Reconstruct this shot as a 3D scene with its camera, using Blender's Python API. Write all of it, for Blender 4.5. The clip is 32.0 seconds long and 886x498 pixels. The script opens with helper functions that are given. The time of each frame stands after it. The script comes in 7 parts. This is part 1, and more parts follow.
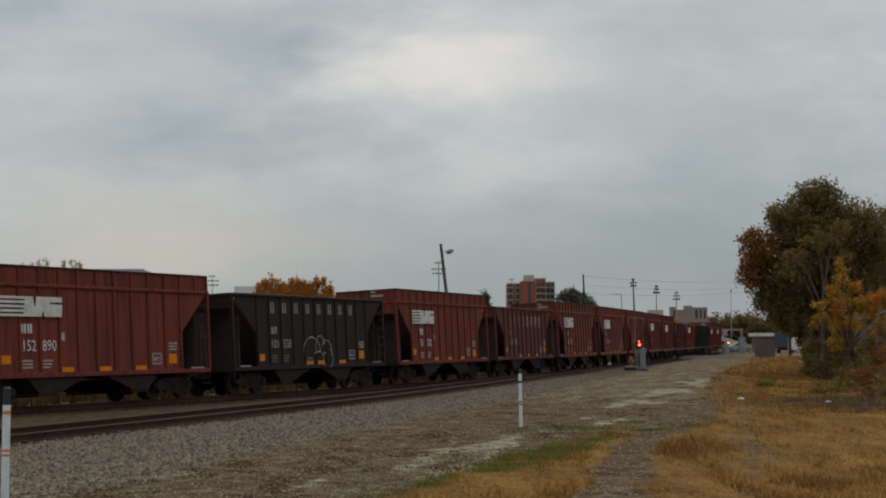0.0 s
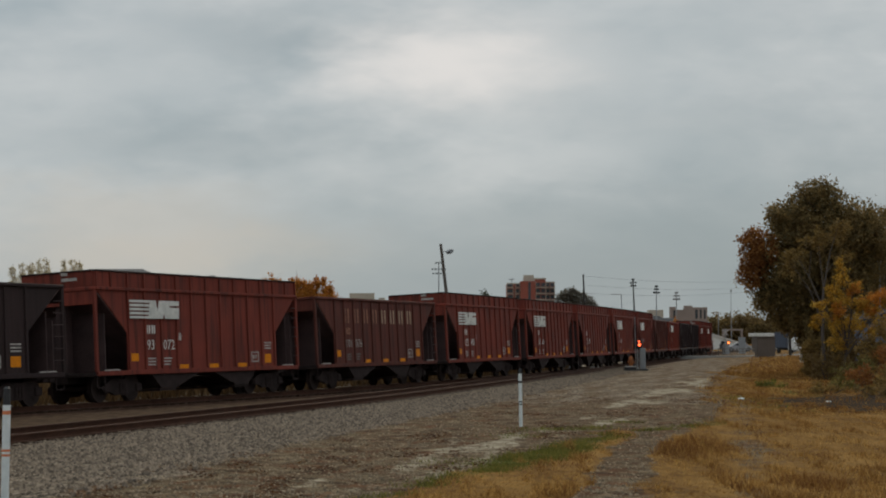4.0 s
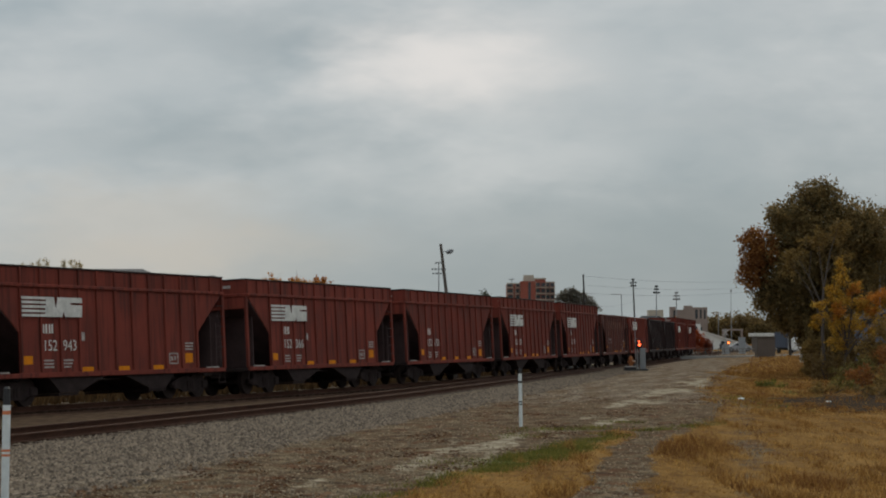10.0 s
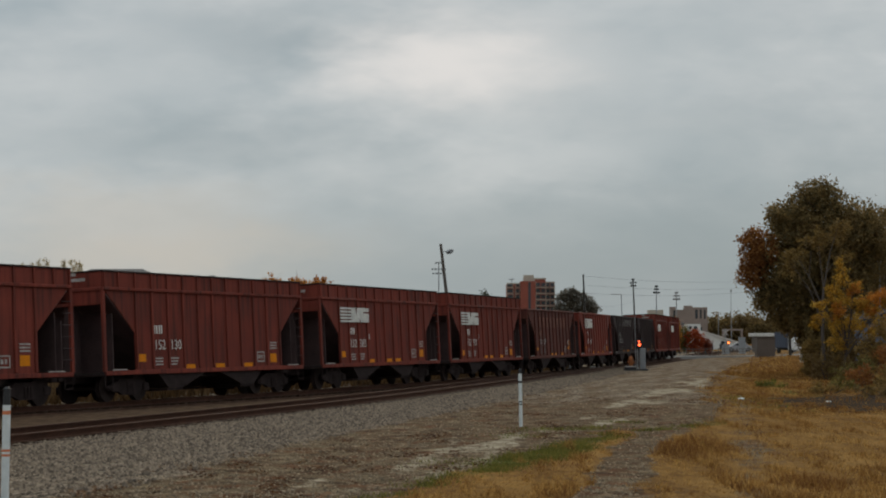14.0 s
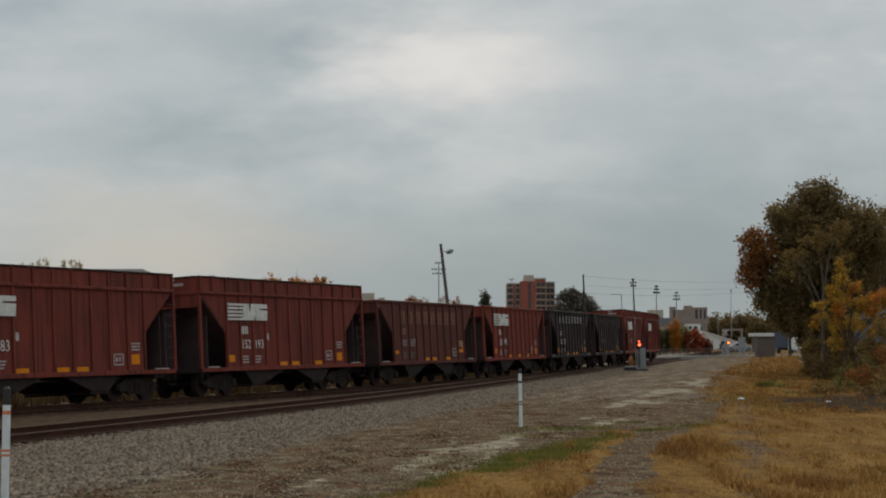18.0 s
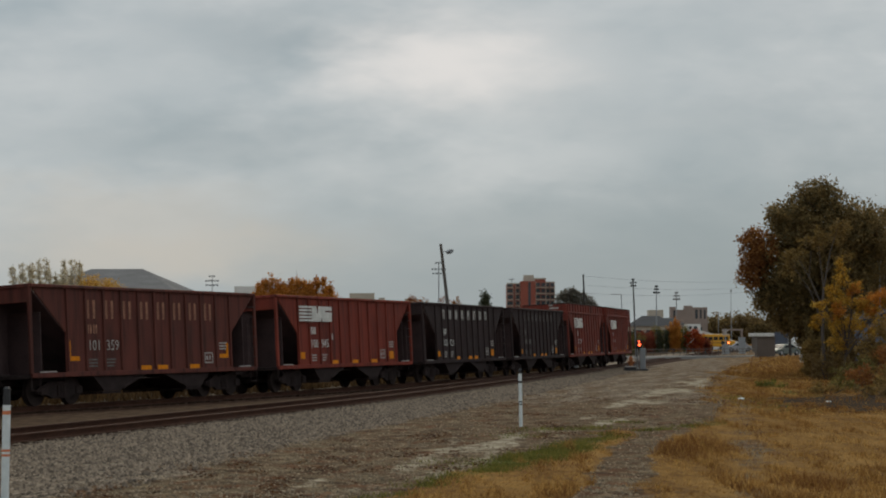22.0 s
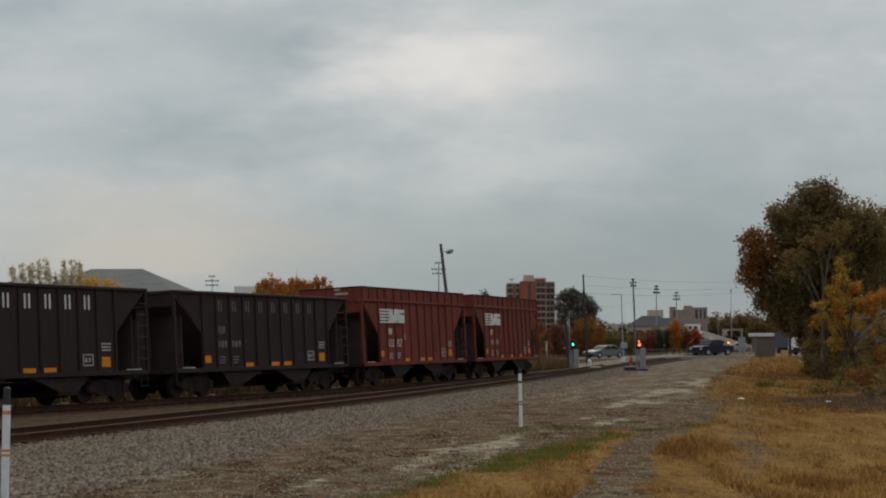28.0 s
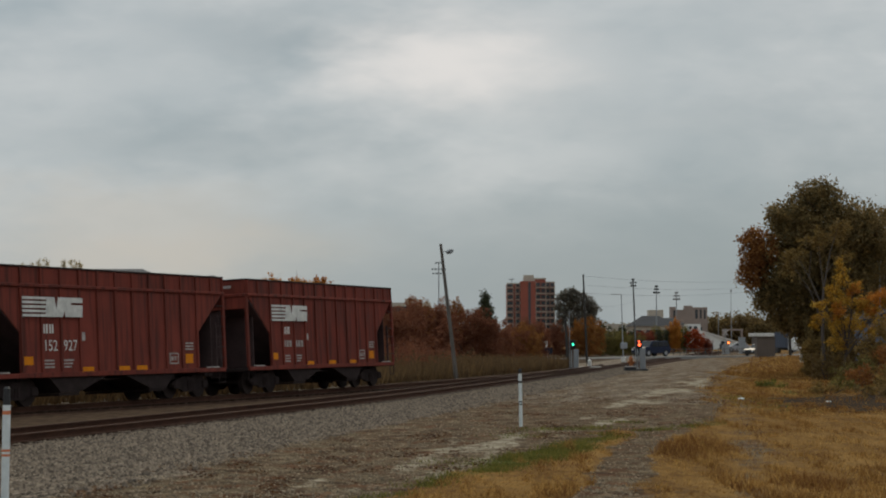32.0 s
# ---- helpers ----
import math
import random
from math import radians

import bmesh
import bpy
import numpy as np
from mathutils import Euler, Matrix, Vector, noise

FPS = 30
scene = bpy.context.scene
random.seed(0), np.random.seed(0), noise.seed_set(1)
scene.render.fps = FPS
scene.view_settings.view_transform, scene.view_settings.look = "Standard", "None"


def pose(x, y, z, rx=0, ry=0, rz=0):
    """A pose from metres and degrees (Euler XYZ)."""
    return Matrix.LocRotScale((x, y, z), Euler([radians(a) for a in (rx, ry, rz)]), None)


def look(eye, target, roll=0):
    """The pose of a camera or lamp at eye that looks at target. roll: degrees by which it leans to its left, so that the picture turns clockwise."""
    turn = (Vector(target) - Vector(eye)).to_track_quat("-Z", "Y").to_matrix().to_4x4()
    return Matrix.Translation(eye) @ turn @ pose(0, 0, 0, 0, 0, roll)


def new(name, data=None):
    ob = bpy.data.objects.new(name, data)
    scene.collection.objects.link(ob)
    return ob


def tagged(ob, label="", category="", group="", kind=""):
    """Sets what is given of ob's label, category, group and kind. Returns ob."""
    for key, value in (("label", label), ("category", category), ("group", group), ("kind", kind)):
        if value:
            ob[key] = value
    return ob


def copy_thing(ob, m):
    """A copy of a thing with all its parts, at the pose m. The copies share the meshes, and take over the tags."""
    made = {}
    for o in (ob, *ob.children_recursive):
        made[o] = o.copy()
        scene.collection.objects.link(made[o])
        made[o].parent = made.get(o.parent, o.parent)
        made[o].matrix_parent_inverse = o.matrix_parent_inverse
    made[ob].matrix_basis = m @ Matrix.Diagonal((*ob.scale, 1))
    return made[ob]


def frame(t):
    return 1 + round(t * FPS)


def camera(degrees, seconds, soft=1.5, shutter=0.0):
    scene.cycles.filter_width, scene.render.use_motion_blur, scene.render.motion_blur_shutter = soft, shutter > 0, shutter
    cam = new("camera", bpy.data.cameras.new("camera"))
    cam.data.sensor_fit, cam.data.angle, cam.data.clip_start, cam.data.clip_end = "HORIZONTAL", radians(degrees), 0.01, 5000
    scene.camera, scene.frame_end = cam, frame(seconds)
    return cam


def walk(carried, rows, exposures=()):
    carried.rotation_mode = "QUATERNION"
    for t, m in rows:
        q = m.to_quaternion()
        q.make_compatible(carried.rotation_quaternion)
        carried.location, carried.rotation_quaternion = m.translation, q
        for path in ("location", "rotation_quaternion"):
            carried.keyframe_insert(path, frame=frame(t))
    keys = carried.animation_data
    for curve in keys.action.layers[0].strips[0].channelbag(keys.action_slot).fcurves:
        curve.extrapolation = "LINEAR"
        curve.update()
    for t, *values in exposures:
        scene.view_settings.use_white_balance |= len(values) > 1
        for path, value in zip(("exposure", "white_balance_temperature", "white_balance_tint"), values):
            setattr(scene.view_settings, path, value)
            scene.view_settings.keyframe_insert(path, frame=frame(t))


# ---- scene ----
from mathutils import Quaternion
import itertools

EYE = (0.0, 0.0, 2.11)
PITCH = math.degrees(math.atan2(601.02 - 441, 3050))
cam = camera(28.831, 32.0, soft=2.0)
STAND = pose(*EYE, 90 + PITCH, 0, 0) @ pose(0, 0, 0, 0, 0, -0.18)
walk(cam, [(0.0, STAND), (32.0, STAND)], exposures=[(0.0, 0.04), (32.0, 0.04)])

# ---------------------------------------------------------------- world and sun
SUN_ELEV, SUN_ROT = 38.0, 8.0


def build_world():
    w = bpy.data.worlds.new("overcast_sky")
    w.use_nodes = True
    scene.world = w
    nt = w.node_tree
    nt.nodes.clear()
    N, K = nt.nodes.new, nt.links.new
    out, bg = N("ShaderNodeOutputWorld"), N("ShaderNodeBackground")
    sky = N("ShaderNodeTexSky")
    sky.sky_type, sky.sun_disc = "NISHITA", False
    sky.sun_elevation, sky.sun_rotation = radians(SUN_ELEV), radians(SUN_ROT)
    sky.air_density, sky.dust_density = 1.0, 2.0
    geo = N("ShaderNodeTexCoord")
    sep = N("ShaderNodeSeparateXYZ")
    K(geo.outputs["Generated"], sep.inputs[0])
    # heading and height in degrees before the eye; the sheet of cloud is drawn out along gently falling streaks
    ay = N("ShaderNodeMath"); ay.operation = "ABSOLUTE"; K(sep.outputs["Y"], ay.inputs[0])
    ym = N("ShaderNodeMath"); ym.operation = "MAXIMUM"; ym.inputs[1].default_value = 0.25; K(ay.outputs[0], ym.inputs[0])

    def angle(src):
        d = N("ShaderNodeMath"); d.operation = "DIVIDE"; K(src, d.inputs[0]); K(ym.outputs[0], d.inputs[1])
        g = N("ShaderNodeMath"); g.operation = "MULTIPLY"; g.inputs[1].default_value = 57.3; K(d.outputs[0], g.inputs[0])
        return g.outputs[0]

    uv = N("ShaderNodeCombineXYZ")
    K(angle(sep.outputs["X"]), uv.inputs["X"]); K(angle(sep.outputs["Z"]), uv.inputs["Y"])

    def cloud(scale, detail, rough, dist, tilt, stretch, shift):
        mp = N("ShaderNodeMapping"); mp.inputs["Rotation"].default_value = (0, 0, radians(tilt))
        mp.inputs["Scale"].default_value = (1.0, stretch, 1.0); mp.inputs["Location"].default_value = (shift, shift * 0.7, 0)
        K(uv.outputs[0], mp.inputs["Vector"])
        n = N("ShaderNodeTexNoise")
        n.inputs["Scale"].default_value, n.inputs["Detail"].default_value = scale, detail
        n.inputs["Roughness"].default_value, n.inputs["Distortion"].default_value = rough, dist
        K(mp.outputs[0], n.inputs["Vector"])
        return n

    big, small, wisps = cloud(0.12, 2.0, 0.45, 0.15, 14, 1.7, 3.1), cloud(0.34, 3.0, 0.5, 0.2, 10, 2.2, 7.7), cloud(0.9, 4.0, 0.5, 0.25, 8, 2.6, 1.3)

    def blend(a, b, f):
        x = N("ShaderNodeMix"); x.inputs["Factor"].default_value = f
        K(a, x.inputs["A"]); K(b, x.inputs["B"])
        return x.outputs["Result"]

    ramp = N("ShaderNodeValToRGB")
    e = ramp.color_ramp.elements
    e[0].position, e[0].color = 0.30, (*CLOUD_DARK, 1)
    e[1].position, e[1].color = 0.66, (*CLOUD_LIGHT, 1)
    K(blend(blend(big.outputs["Fac"], small.outputs["Fac"], 0.42), wisps.outputs["Fac"], 0.1), ramp.inputs["Fac"])
    sd = Vector((math.sin(radians(SUN_ROT)) * math.cos(radians(SUN_ELEV)), math.cos(radians(SUN_ROT)) * math.cos(radians(SUN_ELEV)), math.sin(radians(SUN_ELEV))))
    # ragged edges for the thinner and thicker stretches of cloud
    warp = N("ShaderNodeVectorMath"); warp.operation = "MULTIPLY_ADD"
    K(small.outputs["Color"], warp.inputs[0]); warp.inputs[1].default_value = (5.0, 2.0, 0.0)
    K(uv.outputs[0], warp.inputs[2])
    warp2 = N("ShaderNodeVectorMath"); warp2.operation = "MULTIPLY_ADD"
    K(wisps.outputs["Color"], warp2.inputs[0]); warp2.inputs[1].default_value = (1.4, 0.5, 0.0)
    K(warp.outputs[0], warp2.inputs[2])

    def lobe(u, v, ru, rv, to):
        """A stretch of cloud about one heading and height: 0 outside, up to `to` within."""
        a = N("ShaderNodeVectorMath"); a.operation = "SUBTRACT"; a.inputs[1].default_value = (u + 3.2, v + 1.25, 0)
        K(warp2.outputs[0], a.inputs[0])
        d = N("ShaderNodeVectorMath"); d.operation = "DIVIDE"; d.inputs[1].default_value = (ru, rv, 1)
        K(a.outputs[0], d.inputs[0])
        ln = N("ShaderNodeVectorMath"); ln.operation = "LENGTH"; K(d.outputs[0], ln.inputs[0])
        r = N("ShaderNodeMapRange"); r.interpolation_type = "SMOOTHSTEP"
        for i, q in zip(("From Min", "From Max", "To Min", "To Max"), (0.0, 1.5, to, 0.0)):
            r.inputs[i].default_value = q
        K(ln.outputs["Value"], r.inputs["Value"])
        return r.outputs[0]

    def tint(src, f, colour):
        x = N("ShaderNodeMix"); x.data_type = "RGBA"
        x.inputs["B"].default_value = (*colour, 1)
        K(f, x.inputs["Factor"]); K(src, x.inputs["A"])
        return x.outputs["Result"]

    col = ramp.outputs["Color"]
    # thicker, bluer cloud, then the thin warm breaks
    for u, v, ru, rv, f in ((5.0, 0.8, 30.0, 3.6, 0.55), (7.0, 2.6, 13.0, 2.8, 0.6), (-7.5, 6.6, 6.0, 1.1, 0.36), (-5.5, 10.2, 4.5, 1.2, 0.42), (9.0, 7.4, 4.5, 1.2, 0.22), (11.5, 10.5, 4.5, 2.4, 0.15), (13.5, 4.5, 7.0, 3.4, 0.42)):
        col = tint(col, lobe(u, v, ru, rv, f), HORIZON)
    for u, v, ru, rv, f, c in ((0.4, 9.2, 4.6, 1.7, 0.85, GLEAM), (0.3, 9.4, 2.2, 0.8, 0.55, GLEAM), (3.2, 6.0, 3.4, 0.9, 0.5, CLOUD_LIGHT), (-9.5, 3.1, 6.5, 1.15, 0.75, CREAM), (-11.0, 4.6, 5.0, 0.9, 0.5, CREAM), (-12.5, 8.6, 3.6, 1.6, 0.45, CLOUD_LIGHT)):
        col = tint(col, lobe(u, v, ru, rv, f), c)
    gain = N("ShaderNodeVectorMath"); gain.operation = "SCALE"; gain.inputs["Scale"].default_value = 1.0
    K(col, gain.inputs[0])
    both = N("ShaderNodeMix"); both.data_type = "RGBA"
    both.inputs["Factor"].default_value = 0.9
    sc = N("ShaderNodeVectorMath"); sc.operation = "SCALE"; sc.inputs["Scale"].default_value = 0.05
    K(sky.outputs[0], sc.inputs[0])
    K(sc.outputs[0], both.inputs["A"])
    # an overcast dome is about twice as bright overhead as at the horizon
    zen = N("ShaderNodeMapRange")
    for i, v in zip(("From Min", "From Max", "To Min", "To Max"), (0.2, 1.0, 1.0, 2.0)):
        zen.inputs[i].default_value = v
    K(sep.outputs["Z"], zen.inputs["Value"])
    dome = N("ShaderNodeVectorMath"); dome.operation = "SCALE"
    K(gain.outputs[0], dome.inputs[0]); K(zen.outputs[0], dome.inputs["Scale"])
    K(dome.outputs[0], both.inputs["B"])
    K(both.outputs["Result"], bg.inputs["Color"])
    bg.inputs["Strength"].default_value = 1.0
    K(bg.outputs[0], out.inputs[0])
    lamp = bpy.data.lights.new("sun", "SUN")
    lamp.energy, lamp.angle, lamp.color = 1.0, radians(25), (1.0, 0.85, 0.64)
    s = new("sun", lamp)
    s.matrix_world = look(sd * 100, (0, 0, 0))


CLOUD_DARK, CLOUD_LIGHT, HORIZON = (0.335, 0.396, 0.424), (0.54, 0.568, 0.574), (0.222, 0.283, 0.312)
GLEAM, CREAM = (0.74, 0.715, 0.69), (0.52, 0.49, 0.44)
build_world()

# ---------------------------------------------------------------- materials
def mat(name, col, rough=0.7, metal=0.0, var=0.25, scale=3.0, fine=40.0, bump=0.0, tint=None, emit=0.0, coords="Object", island=0.0, spec=0.3, stretch=None, bump_scale=None):
    """Base colour broken up at two scales, with roughness variation and fine relief."""
    m = bpy.data.materials.new(name)
    m.use_nodes = True
    nt = m.node_tree
    N, K = nt.nodes.new, nt.links.new
    b = nt.nodes["Principled BSDF"]
    b.inputs["Metallic"].default_value = metal
    b.inputs["Specular IOR Level"].default_value = spec
    tc = N("ShaderNodeTexCoord")
    src = tc.outputs[coords]
    if stretch:
        mp = N("ShaderNodeMapping")
        mp.inputs["Scale"].default_value = stretch
        K(src, mp.inputs["Vector"])
        src = mp.outputs[0]
    n1, n2 = N("ShaderNodeTexNoise"), N("ShaderNodeTexNoise")
    n1.inputs["Scale"].default_value, n1.inputs["Detail"].default_value = scale, 4
    n2.inputs["Scale"].default_value, n2.inputs["Detail"].default_value = fine, 3
    K(src, n1.inputs["Vector"]); K(src, n2.inputs["Vector"])
    mx = N("ShaderNodeMix"); mx.inputs["Factor"].default_value = 0.4
    K(n1.outputs["Fac"], mx.inputs["A"]); K(n2.outputs["Fac"], mx.inputs["B"])
    rp = N("ShaderNodeValToRGB")
    e = rp.color_ramp.elements
    t2 = tint or tuple(min(1.0, c * (1 + var)) for c in col)
    e[0].position, e[0].color = 0.32, (*[c * (1 - var) for c in col], 1)
    e[1].position, e[1].color = 0.68, (*t2, 1)
    mid = rp.color_ramp.elements.new(0.5)
    mid.color = (*col, 1)
    K(mx.outputs["Result"], rp.inputs["Fac"])
    colour = rp.outputs["Color"]
    if island:
        g = N("ShaderNodeNewGeometry")
        mr = N("ShaderNodeMapRange")
        mr.inputs["To Min"].default_value, mr.inputs["To Max"].default_value = 1 - island, 1 + island
        K(g.outputs["Random Per Island"], mr.inputs["Value"])
        vm = N("ShaderNodeVectorMath"); vm.operation = "SCALE"
        K(colour, vm.inputs[0]); K(mr.outputs[0], vm.inputs["Scale"])
        colour = vm.outputs[0]
    K(colour, b.inputs["Base Color"])
    rr = N("ShaderNodeMapRange")
    rr.inputs["To Min"].default_value, rr.inputs["To Max"].default_value = max(0.05, rough - 0.12), min(1.0, rough + 0.12)
    K(n1.outputs["Fac"], rr.inputs["Value"]); K(rr.outputs[0], b.inputs["Roughness"])
    if bump:
        bp = N("ShaderNodeBump")
        bp.inputs["Strength"].default_value, bp.inputs["Distance"].default_value = bump, 0.02
        K(n2.outputs["Fac"], bp.inputs["Height"]); K(bp.outputs[0], b.inputs["Normal"])
    if emit:
        b.inputs["Emission Color"].default_value = (*col, 1)
        b.inputs["Emission Strength"].default_value = emit
    return m


def car_paint():
    """Freight-car paint: the colour of each car is its object colour; rust, soot and rain streaks over it."""
    m = bpy.data.materials.new("car_paint")
    m.use_nodes = True
    nt = m.node_tree
    N, K = nt.nodes.new, nt.links.new
    b = nt.nodes["Principled BSDF"]
    oi, tc = N("ShaderNodeObjectInfo"), N("ShaderNodeTexCoord")
    off = N("ShaderNodeVectorMath"); off.operation = "ADD"
    sh = N("ShaderNodeCombineXYZ")
    k = N("ShaderNodeMath"); k.operation = "MULTIPLY"; k.inputs[1].default_value = 37.0
    K(oi.outputs["Random"], k.inputs[0]); K(k.outputs[0], sh.inputs["X"])
    K(tc.outputs["Object"], off.inputs[0]); K(sh.outputs[0], off.inputs[1])

    def nz(scale, detail, st=None):
        src = off.outputs[0]
        if st:
            mp = N("ShaderNodeMapping"); mp.inputs["Scale"].default_value = st
            K(src, mp.inputs["Vector"]); src = mp.outputs[0]
        n = N("ShaderNodeTexNoise")
        n.inputs["Scale"].default_value, n.inputs["Detail"].default_value = scale, detail
        K(src, n.inputs["Vector"])
        return n.outputs["Fac"]

    def rng(s, a, z, lo, hi):
        r = N("ShaderNodeMapRange")
        for i, v in zip(("From Min", "From Max", "To Min", "To Max"), (a, z, lo, hi)):
            r.inputs[i].default_value = v
        K(s, r.inputs["Value"])
        return r.outputs[0]

    blot, streak, fine = nz(0.9, 5), nz(1.0, 4, (5.0, 5.0, 0.35)), nz(35, 3)
    v = N("ShaderNodeVectorMath"); v.operation = "SCALE"
    K(oi.outputs["Color"], v.inputs[0]); K(rng(blot, 0.3, 0.7, 0.78, 1.22), v.inputs["Scale"])
    soot = N("ShaderNodeMix"); soot.data_type = "RGBA"; soot.inputs["B"].default_value = (0.022, 0.0155, 0.0135, 1)
    K(rng(streak, 0.46, 0.75, 0.0, 0.75), soot.inputs["Factor"]); K(v.outputs[0], soot.inputs["A"])
    rust = N("ShaderNodeMix"); rust.data_type = "RGBA"; rust.inputs["B"].default_value = (0.16, 0.065, 0.035, 1)
    K(rng(fine, 0.6, 0.75, 0.0, 0.35), rust.inputs["Factor"]); K(soot.outputs["Result"], rust.inputs["A"])
    K(rust.outputs["Result"], b.inputs["Base Color"])
    K(rng(blot, 0.3, 0.7, 0.62, 0.9), b.inputs["Roughness"])
    b.inputs["Specular IOR Level"].default_value = 0.13
    bp = N("ShaderNodeBump")
    bp.inputs["Strength"].default_value, bp.inputs["Distance"].default_value = 0.25, 0.01
    K(blot, bp.inputs["Height"]); K(bp.outputs[0], b.inputs["Normal"])
    return m


PAINT = car_paint()
M_UNDER = mat("sooty_underframe_steel", (0.034, 0.024, 0.0225), 0.85, var=0.4, scale=3, fine=25, bump=0.3, spec=0.08)
M_WHEEL = mat("wheel_steel", (0.04, 0.028, 0.025), 0.75, metal=0.1, var=0.3, spec=0.1)
# even brown-grey tones for slope sheets, webs, braces and ladders at the car ends
M_SLOPE = mat("coal_sooted_paint", (0.1, 0.062, 0.06), 0.85, var=0.35, scale=2, fine=20, bump=0.3)
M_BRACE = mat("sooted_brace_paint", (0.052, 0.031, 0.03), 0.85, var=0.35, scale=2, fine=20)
M_GRIME = mat("grimy_dark_steel", (0.038, 0.025, 0.022), 0.85, var=0.35, scale=2, fine=20, spec=0.1)
M_TREAD = mat("bright_rail_head", (0.085, 0.05, 0.034), 0.75, metal=0.0, var=0.2, scale=2, spec=0.12)
M_RAIL = mat("rusty_rail", (0.058, 0.027, 0.017), 0.85, var=0.35, scale=4, fine=30, bump=0.3, spec=0.1)
M_TIE = mat("creosoted_wood", (0.036, 0.022, 0.015), 0.9, var=0.4, scale=3, fine=40, bump=0.5, spec=0.1)
M_WHITE = mat("stencil_white", (0.58, 0.56, 0.52), 0.8, var=0.22, scale=4, fine=30)
M_WHITE_OLD = mat("faded_stencil_white", (0.34, 0.31, 0.285), 0.85, var=0.5, scale=5, fine=30)
M_FAINT = mat("flaked_faint_stencil", (0.13, 0.115, 0.105), 0.85, var=0.6, scale=7, fine=30)
M_RED_OLD = mat("faded_cream_lettering", (0.26, 0.12, 0.075), 0.85, var=0.5, scale=5, fine=30)
M_CREAM_OLD = mat("worn_cream_lettering", (0.36, 0.25, 0.17), 0.85, var=0.4, scale=5, fine=30)
M_YELLOW = mat("yellow_reflector", (0.64, 0.205, 0.006), 0.6, var=0.2, scale=6, spec=0.1)
M_DARKPOLE = mat("dark_creosoted_pole", (0.045, 0.04, 0.036), 0.9, var=0.3, scale=2, fine=30, bump=0.3, stretch=(6, 6, 0.6))
M_STEEL = mat("galvanised_steel", (0.30, 0.31, 0.32), 0.5, metal=0.5, var=0.2, scale=4)
M_GREYBOX = mat("grey_cabinet_paint", (0.24, 0.25, 0.26), 0.55, var=0.15, scale=2, fine=20)
M_DARKMETAL = mat("dark_metal", (0.03, 0.03, 0.032), 0.6, var=0.3)
M_POLE = mat("weathered_pole_wood", (0.12, 0.104, 0.09), 0.9, var=0.35, scale=2, fine=30, bump=0.4, stretch=(6, 6, 0.6))
M_POSTWHITE = mat("post_white_paint", (0.62, 0.66, 0.66), 0.6, var=0.12, scale=8, fine=40)
M_ORANGE = mat("orange_band", (0.55, 0.17, 0.07), 0.6, var=0.2)
M_BARK = mat("bark", (0.07, 0.055, 0.045), 0.95, var=0.4, scale=3, fine=25, bump=0.6)
M_CONC = mat("weathered_concrete", (0.34, 0.32, 0.29), 0.85, var=0.2, scale=1.5, fine=18, bump=0.2)

# ---------------------------------------------------------------- mesh helpers
def part(name, bm, material, parent=None, label="", m=None):
    me = bpy.data.meshes.new(name)
    if isinstance(bm, tuple):
        me.from_pydata(*bm)
    else:
        bm.to_mesh(me)
        bm.free()
    if material:
        me.materials.append(material)
    ob = new(name, me)
    if parent:
        ob.parent = parent
    if m is not None:
        ob.matrix_basis = m
    if label:
        ob["label"] = label
    return ob


def again(ob, m, parent=None):
    """One more object on the same mesh."""
    o = new(ob.name.split(".")[0], ob.data)
    o.parent = parent or ob.parent
    o.matrix_basis = m
    return o


def thing(name, m, label, category, group="", kind=""):
    e = new(name)
    e.empty_display_size = 0.3
    e.matrix_basis = m
    return tagged(e, label, category, group, kind)


def box(bm, x0, x1, y0, y1, z0, z1, bevel=0.0):
    r = bmesh.ops.create_cube(bm, size=1.0)
    bmesh.ops.transform(bm, matrix=Matrix.Translation(((x0 + x1) / 2, (y0 + y1) / 2, (z0 + z1) / 2)) @ Matrix.Diagonal((x1 - x0, y1 - y0, z1 - z0, 1)), verts=r["verts"])
    if bevel:
        es = {e for v in r["verts"] for e in v.link_edges}
        bmesh.ops.bevel(bm, geom=list(es), offset=bevel, segments=1, affect="EDGES")
    return bm


def boxm(x0, x1, y0, y1, z0, z1, bevel=0.0):
    return box(bmesh.new(), x0, x1, y0, y1, z0, z1, bevel)


def tube(bm, a, b, r0, r1=None, n=8, caps=True):
    a, b = Vector(a), Vector(b)
    r1 = r0 if r1 is None else r1
    d = (b - a)
    r = bmesh.ops.create_cone(bm, cap_ends=caps, segments=n, radius1=r0, radius2=r1, depth=d.length)
    bmesh.ops.transform(bm, matrix=Matrix.Translation((a + b) / 2) @ d.to_track_quat("Z", "Y").to_matrix().to_4x4(), verts=r["verts"])
    return bm


def tubem(a, b, r0, r1=None, n=8):
    return tube(bmesh.new(), a, b, r0, r1, n)


def prism(pts, y0, y1, bm=None):
    """An outline in x and z, given depth from y0 to y1."""
    bm = bm or bmesh.new()
    lo = [bm.verts.new((x, y0, z)) for x, z in pts]
    hi = [bm.verts.new((x, y1, z)) for x, z in pts]
    n = len(pts)
    bm.faces.new(lo)
    bm.faces.new(hi[::-1])
    for i in range(n):
        bm.faces.new((lo[(i + 1) % n], lo[i], hi[i], hi[(i + 1) % n]))
    bmesh.ops.recalc_face_normals(bm, faces=bm.faces)
    return bm


def smoothstep(a, b, x):
    t = min(1.0, max(0.0, (x - a) / (b - a)))
    return t * t * (3 - 2 * t)


